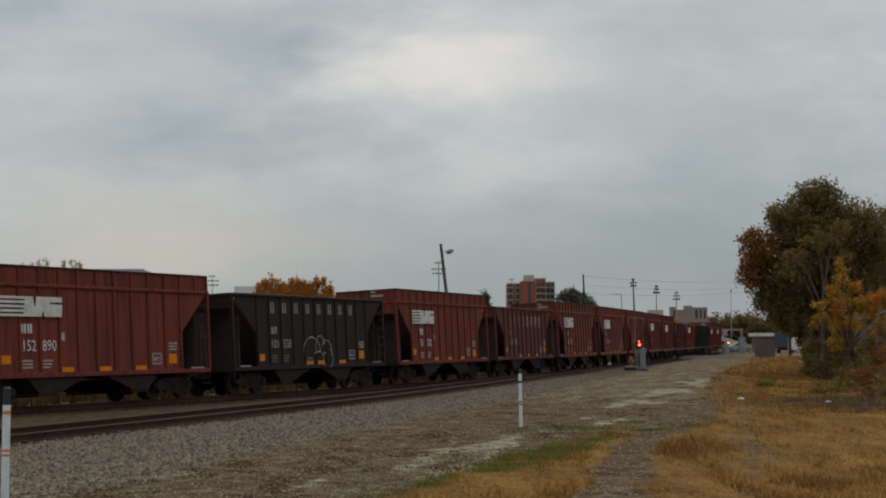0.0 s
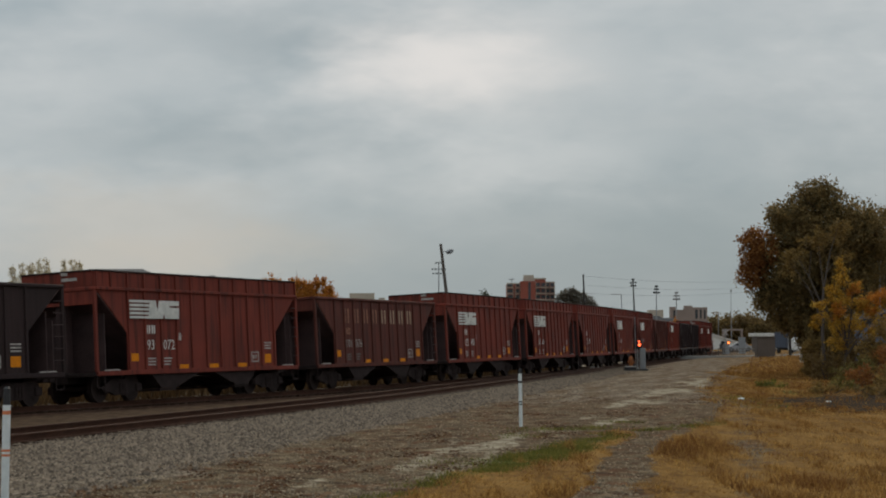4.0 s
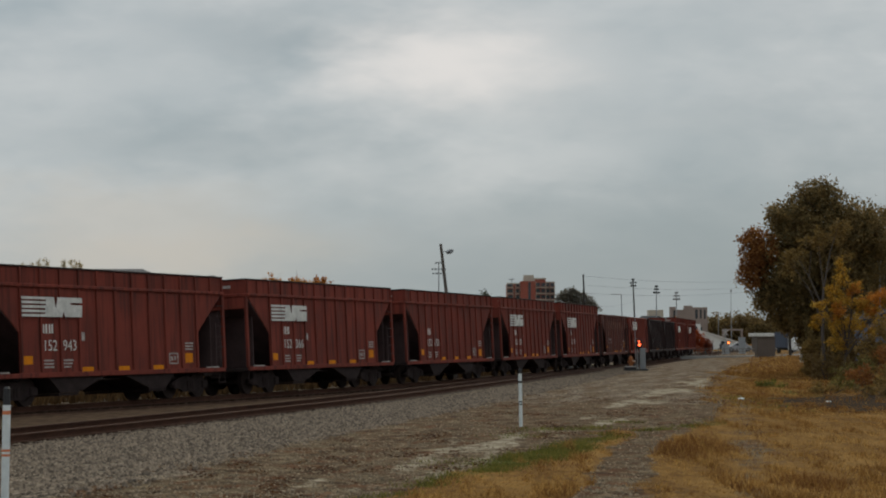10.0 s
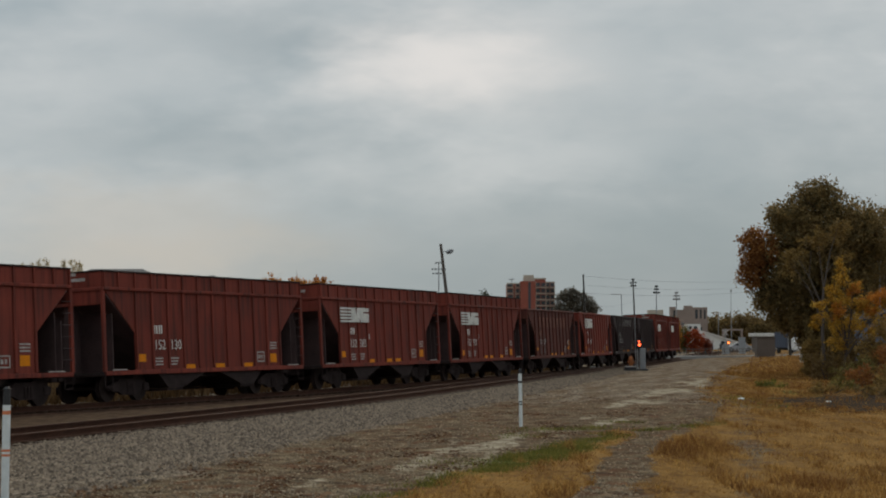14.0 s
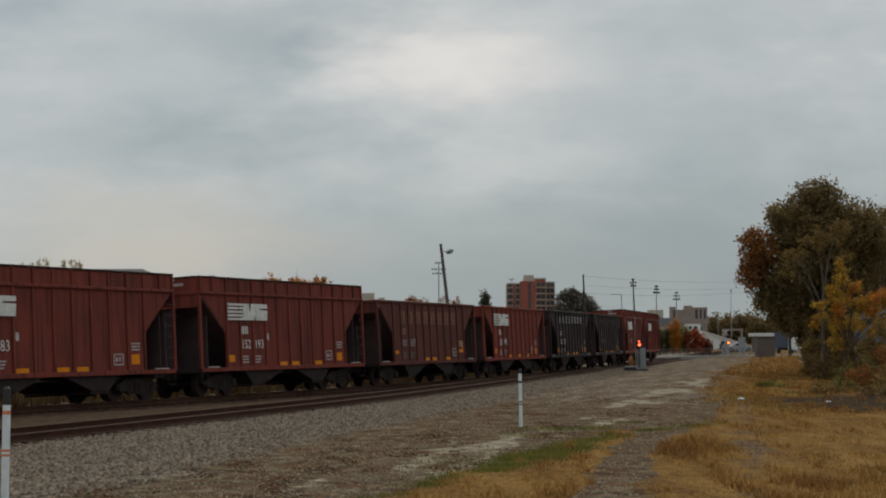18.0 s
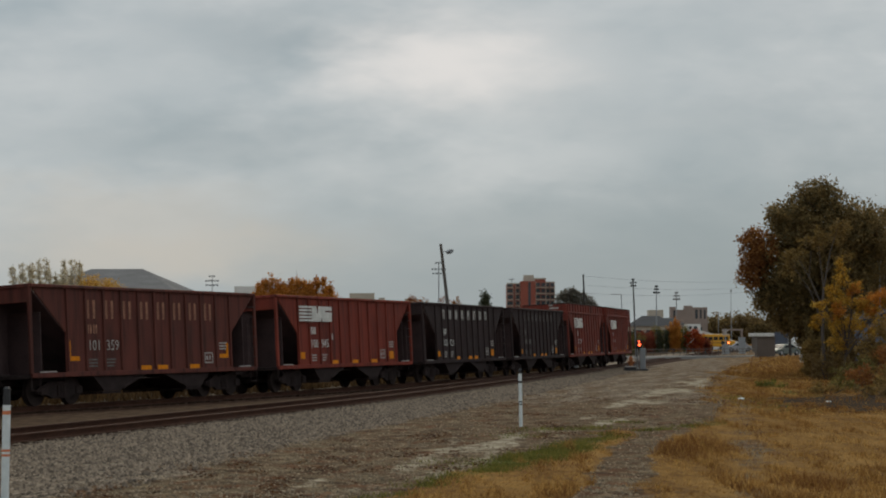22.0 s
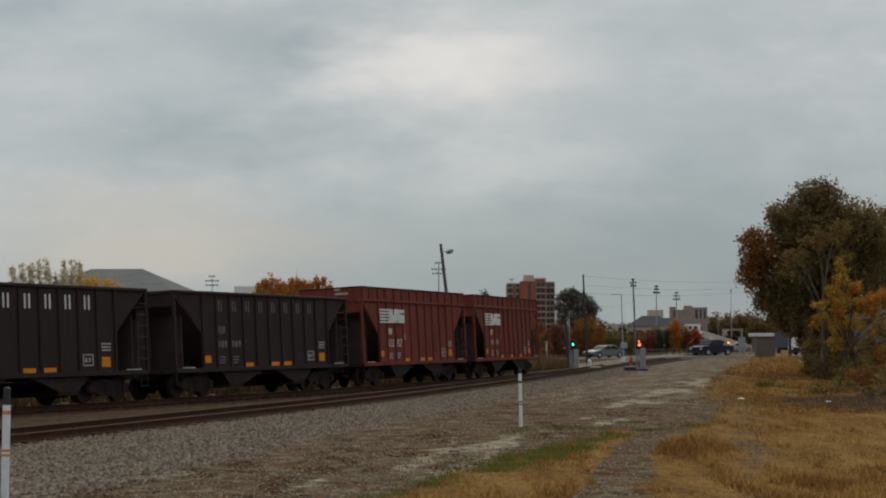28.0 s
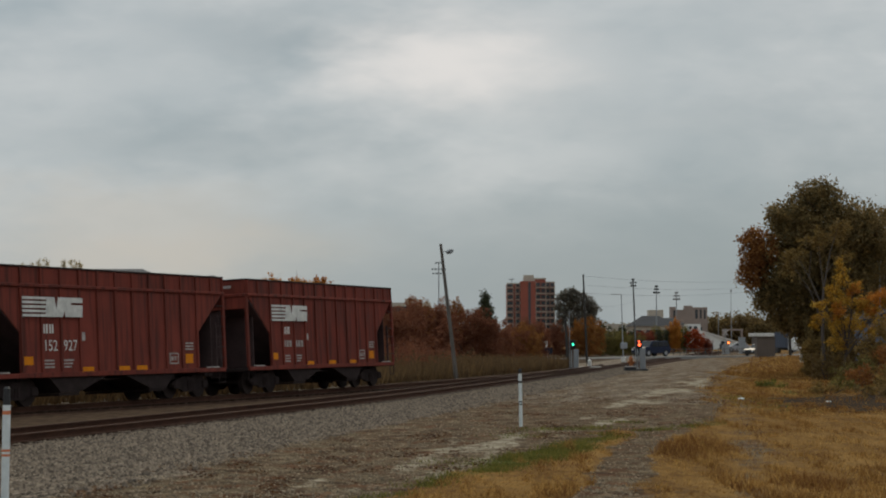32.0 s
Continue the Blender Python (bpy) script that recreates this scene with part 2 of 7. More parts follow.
def wob(x, y, s=1.0, seed=0.0):
    return noise.noise(Vector((x * s, y * s, seed)))


# ---------------------------------------------------------------- the railway's line
RAIL_Z = 0.17          # siding
MAIN_Z = 0.09
SPEED, PITCHLEN = 5.7317, 14.765
CURVE_S = (-20, 10, 40, 80, 120, 160, 200, 240)
CURVE_K = (-0.00112, 0.0045, 0.00192, 0.00108, -0.00048, 0.00056, -0.00125, -0.00157)
SIDE = 1.47
GAUGE = 1.435


def line_table():
    s = np.arange(-260.0, 700.0, 0.5)
    k = np.interp(s, CURVE_S, CURVE_K)
    k[s < -40] = 0.0
    k[s > 250] = 0.0
    th = np.cumsum(k) * 0.5
    th += 1.1565 - np.interp(0.0, s, th)
    x, y = np.cumsum(np.cos(th)) * 0.5, np.cumsum(np.sin(th)) * 0.5
    x += -7.762 - np.interp(0.0, s, x)
    y += 60.872 - np.interp(0.0, s, y)
    return s, th, x - np.sin(th) * SIDE, y + np.cos(th) * SIDE


LS, LTH, LX, LY = line_table()


def line(s):
    """Centre of the main track at s metres along it, and its heading."""
    return float(np.interp(s, LS, LX)), float(np.interp(s, LS, LY)), float(np.interp(s, LS, LTH))


def cant(s):
    return radians(3.0) * (1 - smoothstep(70, 150, s))


def gone(t):
    """How far the train has gone at t seconds."""
    return SPEED * t + 0.00732 * t * t


def main_pose(s, half=4.75):
    xa, ya, _ = line(s - half)
    xb, yb, _ = line(s + half)
    return Matrix.Translation(((xa + xb) / 2, (ya + yb) / 2, MAIN_Z)) @ Matrix.Rotation(math.atan2(yb - ya, xb - xa), 4, "Z") @ Matrix.Rotation(-cant(s), 4, "X")


# siding: near rail in plan, which runs into the main line
SIDING = [(-24.0, -16.0), (-17.2, 8.0), (-12.2, 24.3), (-8.95, 35.7), (-5.75, 46.6), (-1.5, 62.0), (2.9, 81.0), (7.1, 100.5), (9.6, 112.0), (11.8, 123.0), (13.85, 133.5)]


def spline(pts, step=0.5):
    out = []
    for i in range(len(pts) - 1):
        p = [Vector(pts[max(0, min(len(pts) - 1, j))]) for j in (i - 1, i, i + 1, i + 2)]
        n = max(2, int((p[2] - p[1]).length / step))
        for q in range(n):
            t = q / n
            out.append(0.5 * ((2 * p[1]) + (p[2] - p[0]) * t + (2 * p[0] - 5 * p[1] + 4 * p[2] - p[3]) * t * t + (3 * p[1] - p[0] - 3 * p[2] + p[3]) * t ** 3))
    out.append(Vector(pts[-1]))
    return out


SID = spline(SIDING)
SID_TH = [math.atan2((SID[min(i + 1, len(SID) - 1)] - SID[max(i - 1, 0)]).y, (SID[min(i + 1, len(SID) - 1)] - SID[max(i - 1, 0)]).x) for i in range(len(SID))]

RAIL_SECTION = [(-0.068, -0.17), (0.068, -0.17), (0.068, -0.155), (0.012, -0.135), (0.010, -0.05), (0.036, -0.04), (0.036, -0.004), (0.026, 0.0), (-0.026, 0.0), (-0.036, -0.004), (-0.036, -0.04), (-0.010, -0.05), (-0.012, -0.135), (-0.068, -0.155)]


def rail(name, pts, label):
    """pts: x, y, z, heading, lean. The head is bright on top."""
    n = len(RAIL_SECTION)
    vs, fs = [], []
    for x, y, z, th, ln in pts:
        m = Matrix.Translation((x, y, z)) @ Matrix.Rotation(th, 4, "Z") @ Matrix.Rotation(-ln, 4, "X")
        vs += [tuple(m @ Vector((0, a, b))) for a, b in RAIL_SECTION]
    for i in range(len(pts) - 1):
        for j in range(n):
            k = (j + 1) % n
            fs.append((i * n + j, i * n + k, (i + 1) * n + k, (i + 1) * n + j))
    ob = part(name, (vs, [], fs), M_RAIL)
    ob.data.materials.append(M_TREAD)
    for p in ob.data.polygons:
        p.material_index = 1 if p.index % n == 7 else 0
    bm = bmesh.new(); bm.from_mesh(ob.data); bmesh.ops.recalc_face_normals(bm, faces=bm.faces); bm.to_mesh(ob.data); bm.free()
    return tagged(ob, label, "rail", kind="structure")


def main_rail(off):
    out = []
    for s in np.arange(-120, 520, 1.0):
        x, y, th = line(s)
        c = cant(s)
        out.append((x - math.sin(th) * off * math.cos(c), y + math.cos(th) * off * math.cos(c), MAIN_Z - off * math.sin(c), th, c))
    return out


def siding_rail(off):
    return [(p.x - math.sin(a) * off, p.y + math.cos(a) * off, RAIL_Z, a, 0.0) for p, a in zip(SID, SID_TH)]


rail("rail_near", main_rail(-GAUGE / 2 - 0.036), "rusty steel rail with a worn bright head")
rail("rail_far", main_rail(GAUGE / 2 + 0.036), "rusty steel rail with a worn bright head")
rail("siding_rail_near", siding_rail(0.0), "rusty brown siding rail beside the gravel")
rail("siding_rail_far", siding_rail(GAUGE + 0.07), "rusty brown siding rail beside the gravel")


# ---------------------------------------------------------------- ground
def main_off(x, y):
    """Signed distance to the right of the main line, and s, near enough."""
    i = np.argmin((LX - x) ** 2 + (LY - y) ** 2)
    return (x - LX[i]) * math.sin(LTH[i]) - (y - LY[i]) * math.cos(LTH[i]), LS[i]


SID_X, SID_Y = np.array([p.x for p in SID]), np.array([p.y for p in SID])
SID_A = np.array(SID_TH)


def siding_off(x, y):
    i = np.argmin((SID_X - x) ** 2 + (SID_Y - y) ** 2)
    return (x - SID_X[i]) * math.sin(SID_A[i]) - (y - SID_Y[i]) * math.cos(SID_A[i])


def seg_dist(x, y, a, b):
    ax, ay = a; bx, by = b
    dx, dy = bx - ax, by - ay
    t = max(0.0, min(1.0, ((x - ax) * dx + (y - ay) * dy) / (dx * dx + dy * dy)))
    return math.hypot(x - ax - t * dx, y - ay - t * dy)


# where gravel gives way to grass, and grass to the track on the right: x at each y
GRAVEL_EDGE = ((10, -2.2), (22, -1.4), (24.6, -0.55), (27.5, 0.35), (30.1, 1.1), (32.5, 1.85), (36, 2.85), (38.9, 3.75), (40.2, 5.0), (43, 6.4), (48, 7.3), (56, 8.8), (62, 9.8), (80, 12.4), (120, 20.2), (150, 27.0), (190, 34.0), (260, 50.0))
PATH_L = ((10, 0.6), (22.9, 1.66), (32, 3.0), (36.6, 3.85), (42, 5.0), (46, 6.0), (62, 10.2))
PATH_R = ((10, 1.4), (22.9, 2.62), (32, 3.95), (36.6, 4.95), (42, 6.1), (46, 7.2), (62, 10.3))


def tab(t, y):
    return float(np.interp(y, [p[0] for p in t], [p[1] for p in t]))


def cover(x, y):
    """Kinds of ground at a place: grass, green, pale (worn concrete and silt)."""
    w = 0.45 * wob(x, y, 0.5) + 0.25 * wob(x, y, 1.7, 3.0)
    e = tab(GRAVEL_EDGE, y)
    way = 0.0
    g = smoothstep(-0.25, 0.35, (x - e) / max(1.0, y / 26) + w * (1 + max(0.0, y - 45) / 60))
    if y < 60:
        inp = min(x - tab(PATH_L, y), tab(PATH_R, y) - x) / max(0.5, y / 60)
        way = smoothstep(-0.15, 0.35, inp + w)
        g *= 1 - way
        # worn wheel track through the dry grass
        c2 = float(np.interp(y, (20, 25, 32, 46, 60), (3.7, 4.5, 5.7, 8.0, 10.4)))
        g *= 1 - 0.6 * smoothstep(0.0, 0.7, 0.7 - abs(x - c2) + 1.3 * w)
    g *= smoothstep(0.0, 1.0, 2.2 - 6.0 * max(0.0, -e + 0.0 - x)) if x < e - 3 else 1.0
    g *= 0.66 + 0.34 * smoothstep(-0.4, 0.0, wob(x * 0.9, y * 0.14, 1.0, 12.0) + 0.4 * wob(x * 2.0, y * 0.4, 1.0, 13.0) + 0.08)
    gr = math.exp(-((x - e - 0.22 * y / 30) / (0.33 * max(1, y / 32) * (1 + 1.0 * math.exp(-((y - 31.0) / 3.5) ** 2)))) ** 2) * smoothstep(20, 26, y) * (1 - smoothstep(40, 46, y)) * (0.26 + 0.74 * math.exp(-((y - 31.5) / 3.6) ** 2))
    gr = max(gr, 0.75 * math.exp(-((x - 3.0) / 1.0) ** 2 - ((y - 40.5) / 0.7) ** 2))
    gr = max(gr, 0.7 * math.exp(-((x - 13.6) / 0.9) ** 2 - ((y - 66) / 8) ** 2))
    w2 = wob(x * 1.6 - y * 0.35, y * 0.22, 1.0, 21.0) + 0.5 * wob(x * 2.4, y * 0.5, 1.0, 22.0)
    pale = max(0.9 * smoothstep(0.1, 0.9, 0.85 - seg_dist(x, y, (5.6, 54), (13.8, 91)) / 1.1 + 1.5 * w2), 0.72 * smoothstep(0.1, 0.9, 0.7 - abs(x - (e - 0.5 - 0.1 * (y - 24))) / 1.5 + 1.3 * w2) * smoothstep(22, 26, y) * (1 - smoothstep(44, 52, y)))
    o = siding_off(x, y) if y < 134 else main_off(x, y)[0] - 0.75
    wide = float(np.interp(y, (15, 26, 41, 65, 110, 180), (8.0, 6.9, 5.0, 3.4, 2.4, 2.0)))
    stone = max(0.5 * smoothstep(46, 62, y) + 0.3 * w2 * smoothstep(40, 50, y), smoothstep(wide + 0.9, wide - 0.9, o + 2.0 * w), 0.25 * way) * (1 - g)
    return g, gr, pale * (1 - g), stone


# ragged dark brown patch in the right verge, with sparser, browner blades
def dark_verge(x, y):
    return smoothstep(1.2, 0.5, math.hypot((x - 14.4 - 0.14 * (y - 57)) / 4.3, (y - 57) / 8.5) + 0.5 * wob(x, y, 0.8, 8.0) + 0.25 * wob(x, y, 2.6, 8.5))


def bed(x, y):
    """Rusty dirt in and beside the tracks, a darker strip along the main line, and a dark patch in the verge."""
    o, s = main_off(x, y)
    # near-side band about 5 m wide: dirty ballast with the shadow there painted in
    b = smoothstep(5.2, 4.2, o + 0.5 * wob(x, y, 1.2, 5.0)) if -120 < s < 55 and o > -2 else (smoothstep(2.3, 1.5, abs(o) + 0.3 * wob(x, y, 1.2, 5.0)) if -120 < s < 520 else 0.0)
    if y < 135:
        so = siding_off(x, y)
        b = max(b, smoothstep(0.75, 0.25, abs(so + 0.75) - 0.72 + 0.2 * wob(x, y, 1.5, 2.0)))
        if -7.5 < so < 0.0:
            b = max(b, 0.7)
    if o < -3:
        b = max(b, 0.8 * smoothstep(-3, -6, o))
    # darkest strip, within about 2.7 m of the main line's middle
    under_main = smoothstep(2.75, 2.1, abs(o) + 0.25 * wob(x, y, 1.4, 15.0)) if -120 < s < 520 else 0.0
    return b, dark_verge(x, y), under_main


def height(x, y):
    o, s = main_off(x, y)
    d = abs(o)
    z = 0.03 * wob(x, y, 0.35, 9.0) + 0.012 * wob(x, y, 1.6, 4.0)
    if -110 < s < 500:
        flat = smoothstep(4.5, 1.9, d) if d < 4.5 else 0.0
        c = cant(s)
        z = z * (1 - flat) + flat * (-0.125 + o * math.sin(c) * (1 if d < 2.2 else 0.5))
    if y < 136:
        so = siding_off(x, y)
        if -3.2 < so < 1.5:
            f = smoothstep(1.5, 0.3, so) * smoothstep(-3.2, -2.2, so)
            z = z * (1 - f) + f * -0.035
    # rough verge rises towards the trees
    e = tab(GRAVEL_EDGE, y)
    z += 0.35 * smoothstep(3.0, 14.0, x - e) * smoothstep(40, 90, y)
    # bank behind the tracks
    z += 0.5 * smoothstep(5.0, 11.0, -o) * smoothstep(30, 70, y) * (1 - smoothstep(100, 140, y))
    return z


def build_ground():
    def axis(dense0, dense1, step, far):
        a = list(np.arange(dense0, dense1 + 1e-6, step))
        g, v = step, dense1
        while v < far:
            g *= 1.35; v += g; a.append(v)
        g, v = step, dense0
        while v > -far:
            g *= 1.35; v -= g; a.insert(0, v)
        return a
    xs = axis(-22, 42, 0.3, 4000)
    ys = []
    v, g = 18.0, 0.3
    while v < 4000:
        ys.append(v)
        g = max(0.3, 0.0065 * v) if v < 260 else g * 1.3
        v += g
    v, g = 18.0, 0.5
    while v > -4000:
        g *= 1.4; v -= g; ys.insert(0, v)
    nx, ny = len(xs), len(ys)
    vs, cols, beds = [], [], []
    for y in ys:
        for x in xs:
            near = -60 < x < 90 and -30 < y < 300
            vs.append((x, y, height(x, y) if near else (0.0 if y > 0 else 0.0)))
            cols.append(cover(x, y) if near else (0.6, 0.1, 0.0, 0.0))
            beds.append((*bed(x, y), 1.0) if near else (0.0, 0.0, 0.0, 1.0))
    fs = [(j * nx + i, j * nx + i + 1, (j + 1) * nx + i + 1, (j + 1) * nx + i) for j in range(ny - 1) for i in range(nx - 1)]
    ob = part("ground", (vs, [], fs), ground_material())
    at = ob.data.color_attributes.new("cover", "FLOAT_COLOR", "POINT")
    at.data.foreach_set("color", np.array(cols, dtype=np.float32).ravel())
    at = ob.data.color_attributes.new("bed", "FLOAT_COLOR", "POINT")
    at.data.foreach_set("color", np.array(beds, dtype=np.float32).ravel())
    for p in ob.data.polygons:
        p.use_smooth = True
    return tagged(ob, "grey gravel and dirt yard with a dry grass verge", "ground", kind="structure")


def ground_material():
    m = bpy.data.materials.new("gravel_dirt_and_turf")
    m.use_nodes = True
    nt = m.node_tree
    N, K = nt.nodes.new, nt.links.new
    b = nt.nodes["Principled BSDF"]
    b.inputs["Specular IOR Level"].default_value = 0.02
    tc = N("ShaderNodeTexCoord")

    def nz(scale, detail=4, rough=0.55, st=None):
        n = N("ShaderNodeTexNoise")
        n.inputs["Scale"].default_value, n.inputs["Detail"].default_value, n.inputs["Roughness"].default_value = scale, detail, rough
        if st:
            mp = N("ShaderNodeMapping"); mp.inputs["Scale"].default_value = st
            K(tc.outputs["Object"], mp.inputs["Vector"]); K(mp.outputs[0], n.inputs["Vector"])
        else:
            K(tc.outputs["Object"], n.inputs["Vector"])
        return n.outputs["Fac"]

    def ramp(fac, *stops):
        r = N("ShaderNodeValToRGB")
        els = r.color_ramp.elements
        for i, (p, c) in enumerate(stops):
            e = els[i] if i < 2 else els.new(p)
            e.position, e.color = p, (*c, 1)
        K(fac, r.inputs["Fac"])
        return r.outputs["Color"]

    def mixc(f, a, c):
        x = N("ShaderNodeMix"); x.data_type = "RGBA"
        K(f, x.inputs["Factor"]); K(a, x.inputs["A"]); K(c, x.inputs["B"])
        return x.outputs["Result"]

    vor = N("ShaderNodeTexVoronoi"); vor.inputs["Scale"].default_value = 11.0
    K(tc.outputs["Object"], vor.inputs["Vector"])
    vor2 = N("ShaderNodeTexVoronoi"); vor2.inputs["Scale"].default_value = 24.0
    K(tc.outputs["Object"], vor2.inputs["Vector"])
    stone = ramp(vor.outputs["Color"], (0.12, (0.07, 0.054, 0.039)), (0.88, (0.31, 0.255, 0.195)), (0.5, (0.16, 0.128, 0.096)))
    grit = ramp(vor2.outputs["Color"], (0.1, (0.036, 0.026, 0.016)), (0.9, (0.185, 0.142, 0.088)))
    dirt = ramp(nz(1.5, 6, 0.66), (0.38, (0.038, 0.023, 0.014)), (0.64, (0.225, 0.168, 0.105)), (0.5, (0.115, 0.083, 0.052)))
    rusty = ramp(nz(1.7, 5, 0.6), (0.4, (0.032, 0.017, 0.010)), (0.64, (0.13, 0.06, 0.03)))
    earth = mixc(ramp(nz(2.2, 5, 0.65), (0.44, (0, 0, 0)), (0.58, (1, 1, 1))), dirt, grit)
    earth = mixc(ramp(nz(1.3, 6, 0.7), (0.46, (0, 0, 0)), (0.58, (0.9, 0.9, 0.9))), earth, rusty)
    dry = ramp(nz(6.0, 6, 0.7, (1.0, 0.4, 1.0)), (0.34, (0.07, 0.034, 0.011)), (0.68, (0.36, 0.2, 0.055)), (0.5, (0.2, 0.105, 0.028)))
    drier = ramp(nz(1.0, 5, 0.55, (1.0, 0.22, 1.0)), (0.4, (0.065, 0.032, 0.012)), (0.62, (0.225, 0.132, 0.046)))
    mh = N("ShaderNodeMix"); mh.data_type = "RGBA"; mh.inputs["Factor"].default_value = 0.5
    K(dry, mh.inputs["A"]); K(drier, mh.inputs["B"])
    green = ramp(nz(6, 5), (0.35, (0.032, 0.045, 0.010)), (0.65, (0.10, 0.105, 0.022)))
    pale = ramp(nz(2.2, 5, 0.6), (0.35, (0.15, 0.122, 0.085)), (0.65, (0.35, 0.305, 0.225)))
    soil = ramp(nz(2.5, 5, 0.6), (0.35, (0.034, 0.022, 0.015)), (0.65, (0.088, 0.058, 0.037)))
    dark_turf = ramp(nz(5, 5, 0.6), (0.35, (0.018, 0.012, 0.008)), (0.65, (0.055, 0.035, 0.02)))
    dark_soil = ramp(nz(3.0, 5, 0.6), (0.35, (0.026, 0.015, 0.011)), (0.65, (0.062, 0.036, 0.025)))
    at = N("ShaderNodeAttribute"); at.attribute_name = "cover"
    sp = N("ShaderNodeSeparateColor")
    K(at.outputs["Color"], sp.inputs[0])

    def edge(src, amount):
        a = N("ShaderNodeMath"); a.operation = "MULTIPLY_ADD"; a.inputs[1].default_value = amount; a.inputs[2].default_value = -amount / 2
        K(nz(3.5, 5, 0.65), a.inputs[0])
        c = N("ShaderNodeMath"); c.operation = "ADD"; c.use_clamp = True
        K(a.outputs[0], c.inputs[0]); K(src, c.inputs[1])
        r = N("ShaderNodeMapRange"); r.inputs["From Min"].default_value, r.inputs["From Max"].default_value = 0.35, 0.65
        K(c.outputs[0], r.inputs["Value"])
        return r.outputs[0]

    at2 = N("ShaderNodeAttribute"); at2.attribute_name = "bed"
    sp2 = N("ShaderNodeSeparateColor")
    K(at2.outputs["Color"], sp2.inputs[0])
    col = mixc(edge(at.outputs["Alpha"], 0.9), earth, stone)
    col = mixc(edge(sp.outputs["Blue"], 2.3), col, pale)
    col = mixc(edge(sp2.outputs["Red"], 0.5), col, soil)
    col = mixc(edge(sp.outputs["Red"], 1.1), col, mh.outputs["Result"])
    col = mixc(edge(sp.outputs["Green"], 0.8), col, green)
    col = mixc(edge(sp2.outputs["Green"], 0.6), col, dark_turf)
    col = mixc(edge(sp2.outputs["Blue"], 0.5), col, dark_soil)
    K(col, b.inputs["Base Color"])
    b.inputs["Roughness"].default_value = 0.95
    bp = N("ShaderNodeBump"); bp.inputs["Strength"].default_value, bp.inputs["Distance"].default_value = 0.6, 0.03
    K(vor.outputs["Distance"], bp.inputs["Height"])
    bp2 = N("ShaderNodeBump"); bp2.inputs["Strength"].default_value, bp2.inputs["Distance"].default_value = 0.6, 0.12
    K(nz(2.6, 6, 0.65), bp2.inputs["Height"]); K(bp.outputs[0], bp2.inputs["Normal"]); K(bp2.outputs[0], b.inputs["Normal"])
    return m


build_ground()

# ---------------------------------------------------------------- the train
HALF, WIDE = 6.55, 1.47
SILL, SHORT_TOP, TALL_TOP = 0.96, 3.66, 4.20


def text_mesh(body, size, thick=0.002):
    cu = bpy.data.curves.new("stencil", "FONT")
    cu.body, cu.size, cu.extrude, cu.resolution_u = body, size, thick, 2
    ob = bpy.data.objects.new("stencil", cu)
    scene.collection.objects.link(ob)
    dg = bpy.context.evaluated_depsgraph_get()
    me = bpy.data.meshes.new_from_object(ob.evaluated_get(dg))
    bpy.data.objects.remove(ob)
    return me


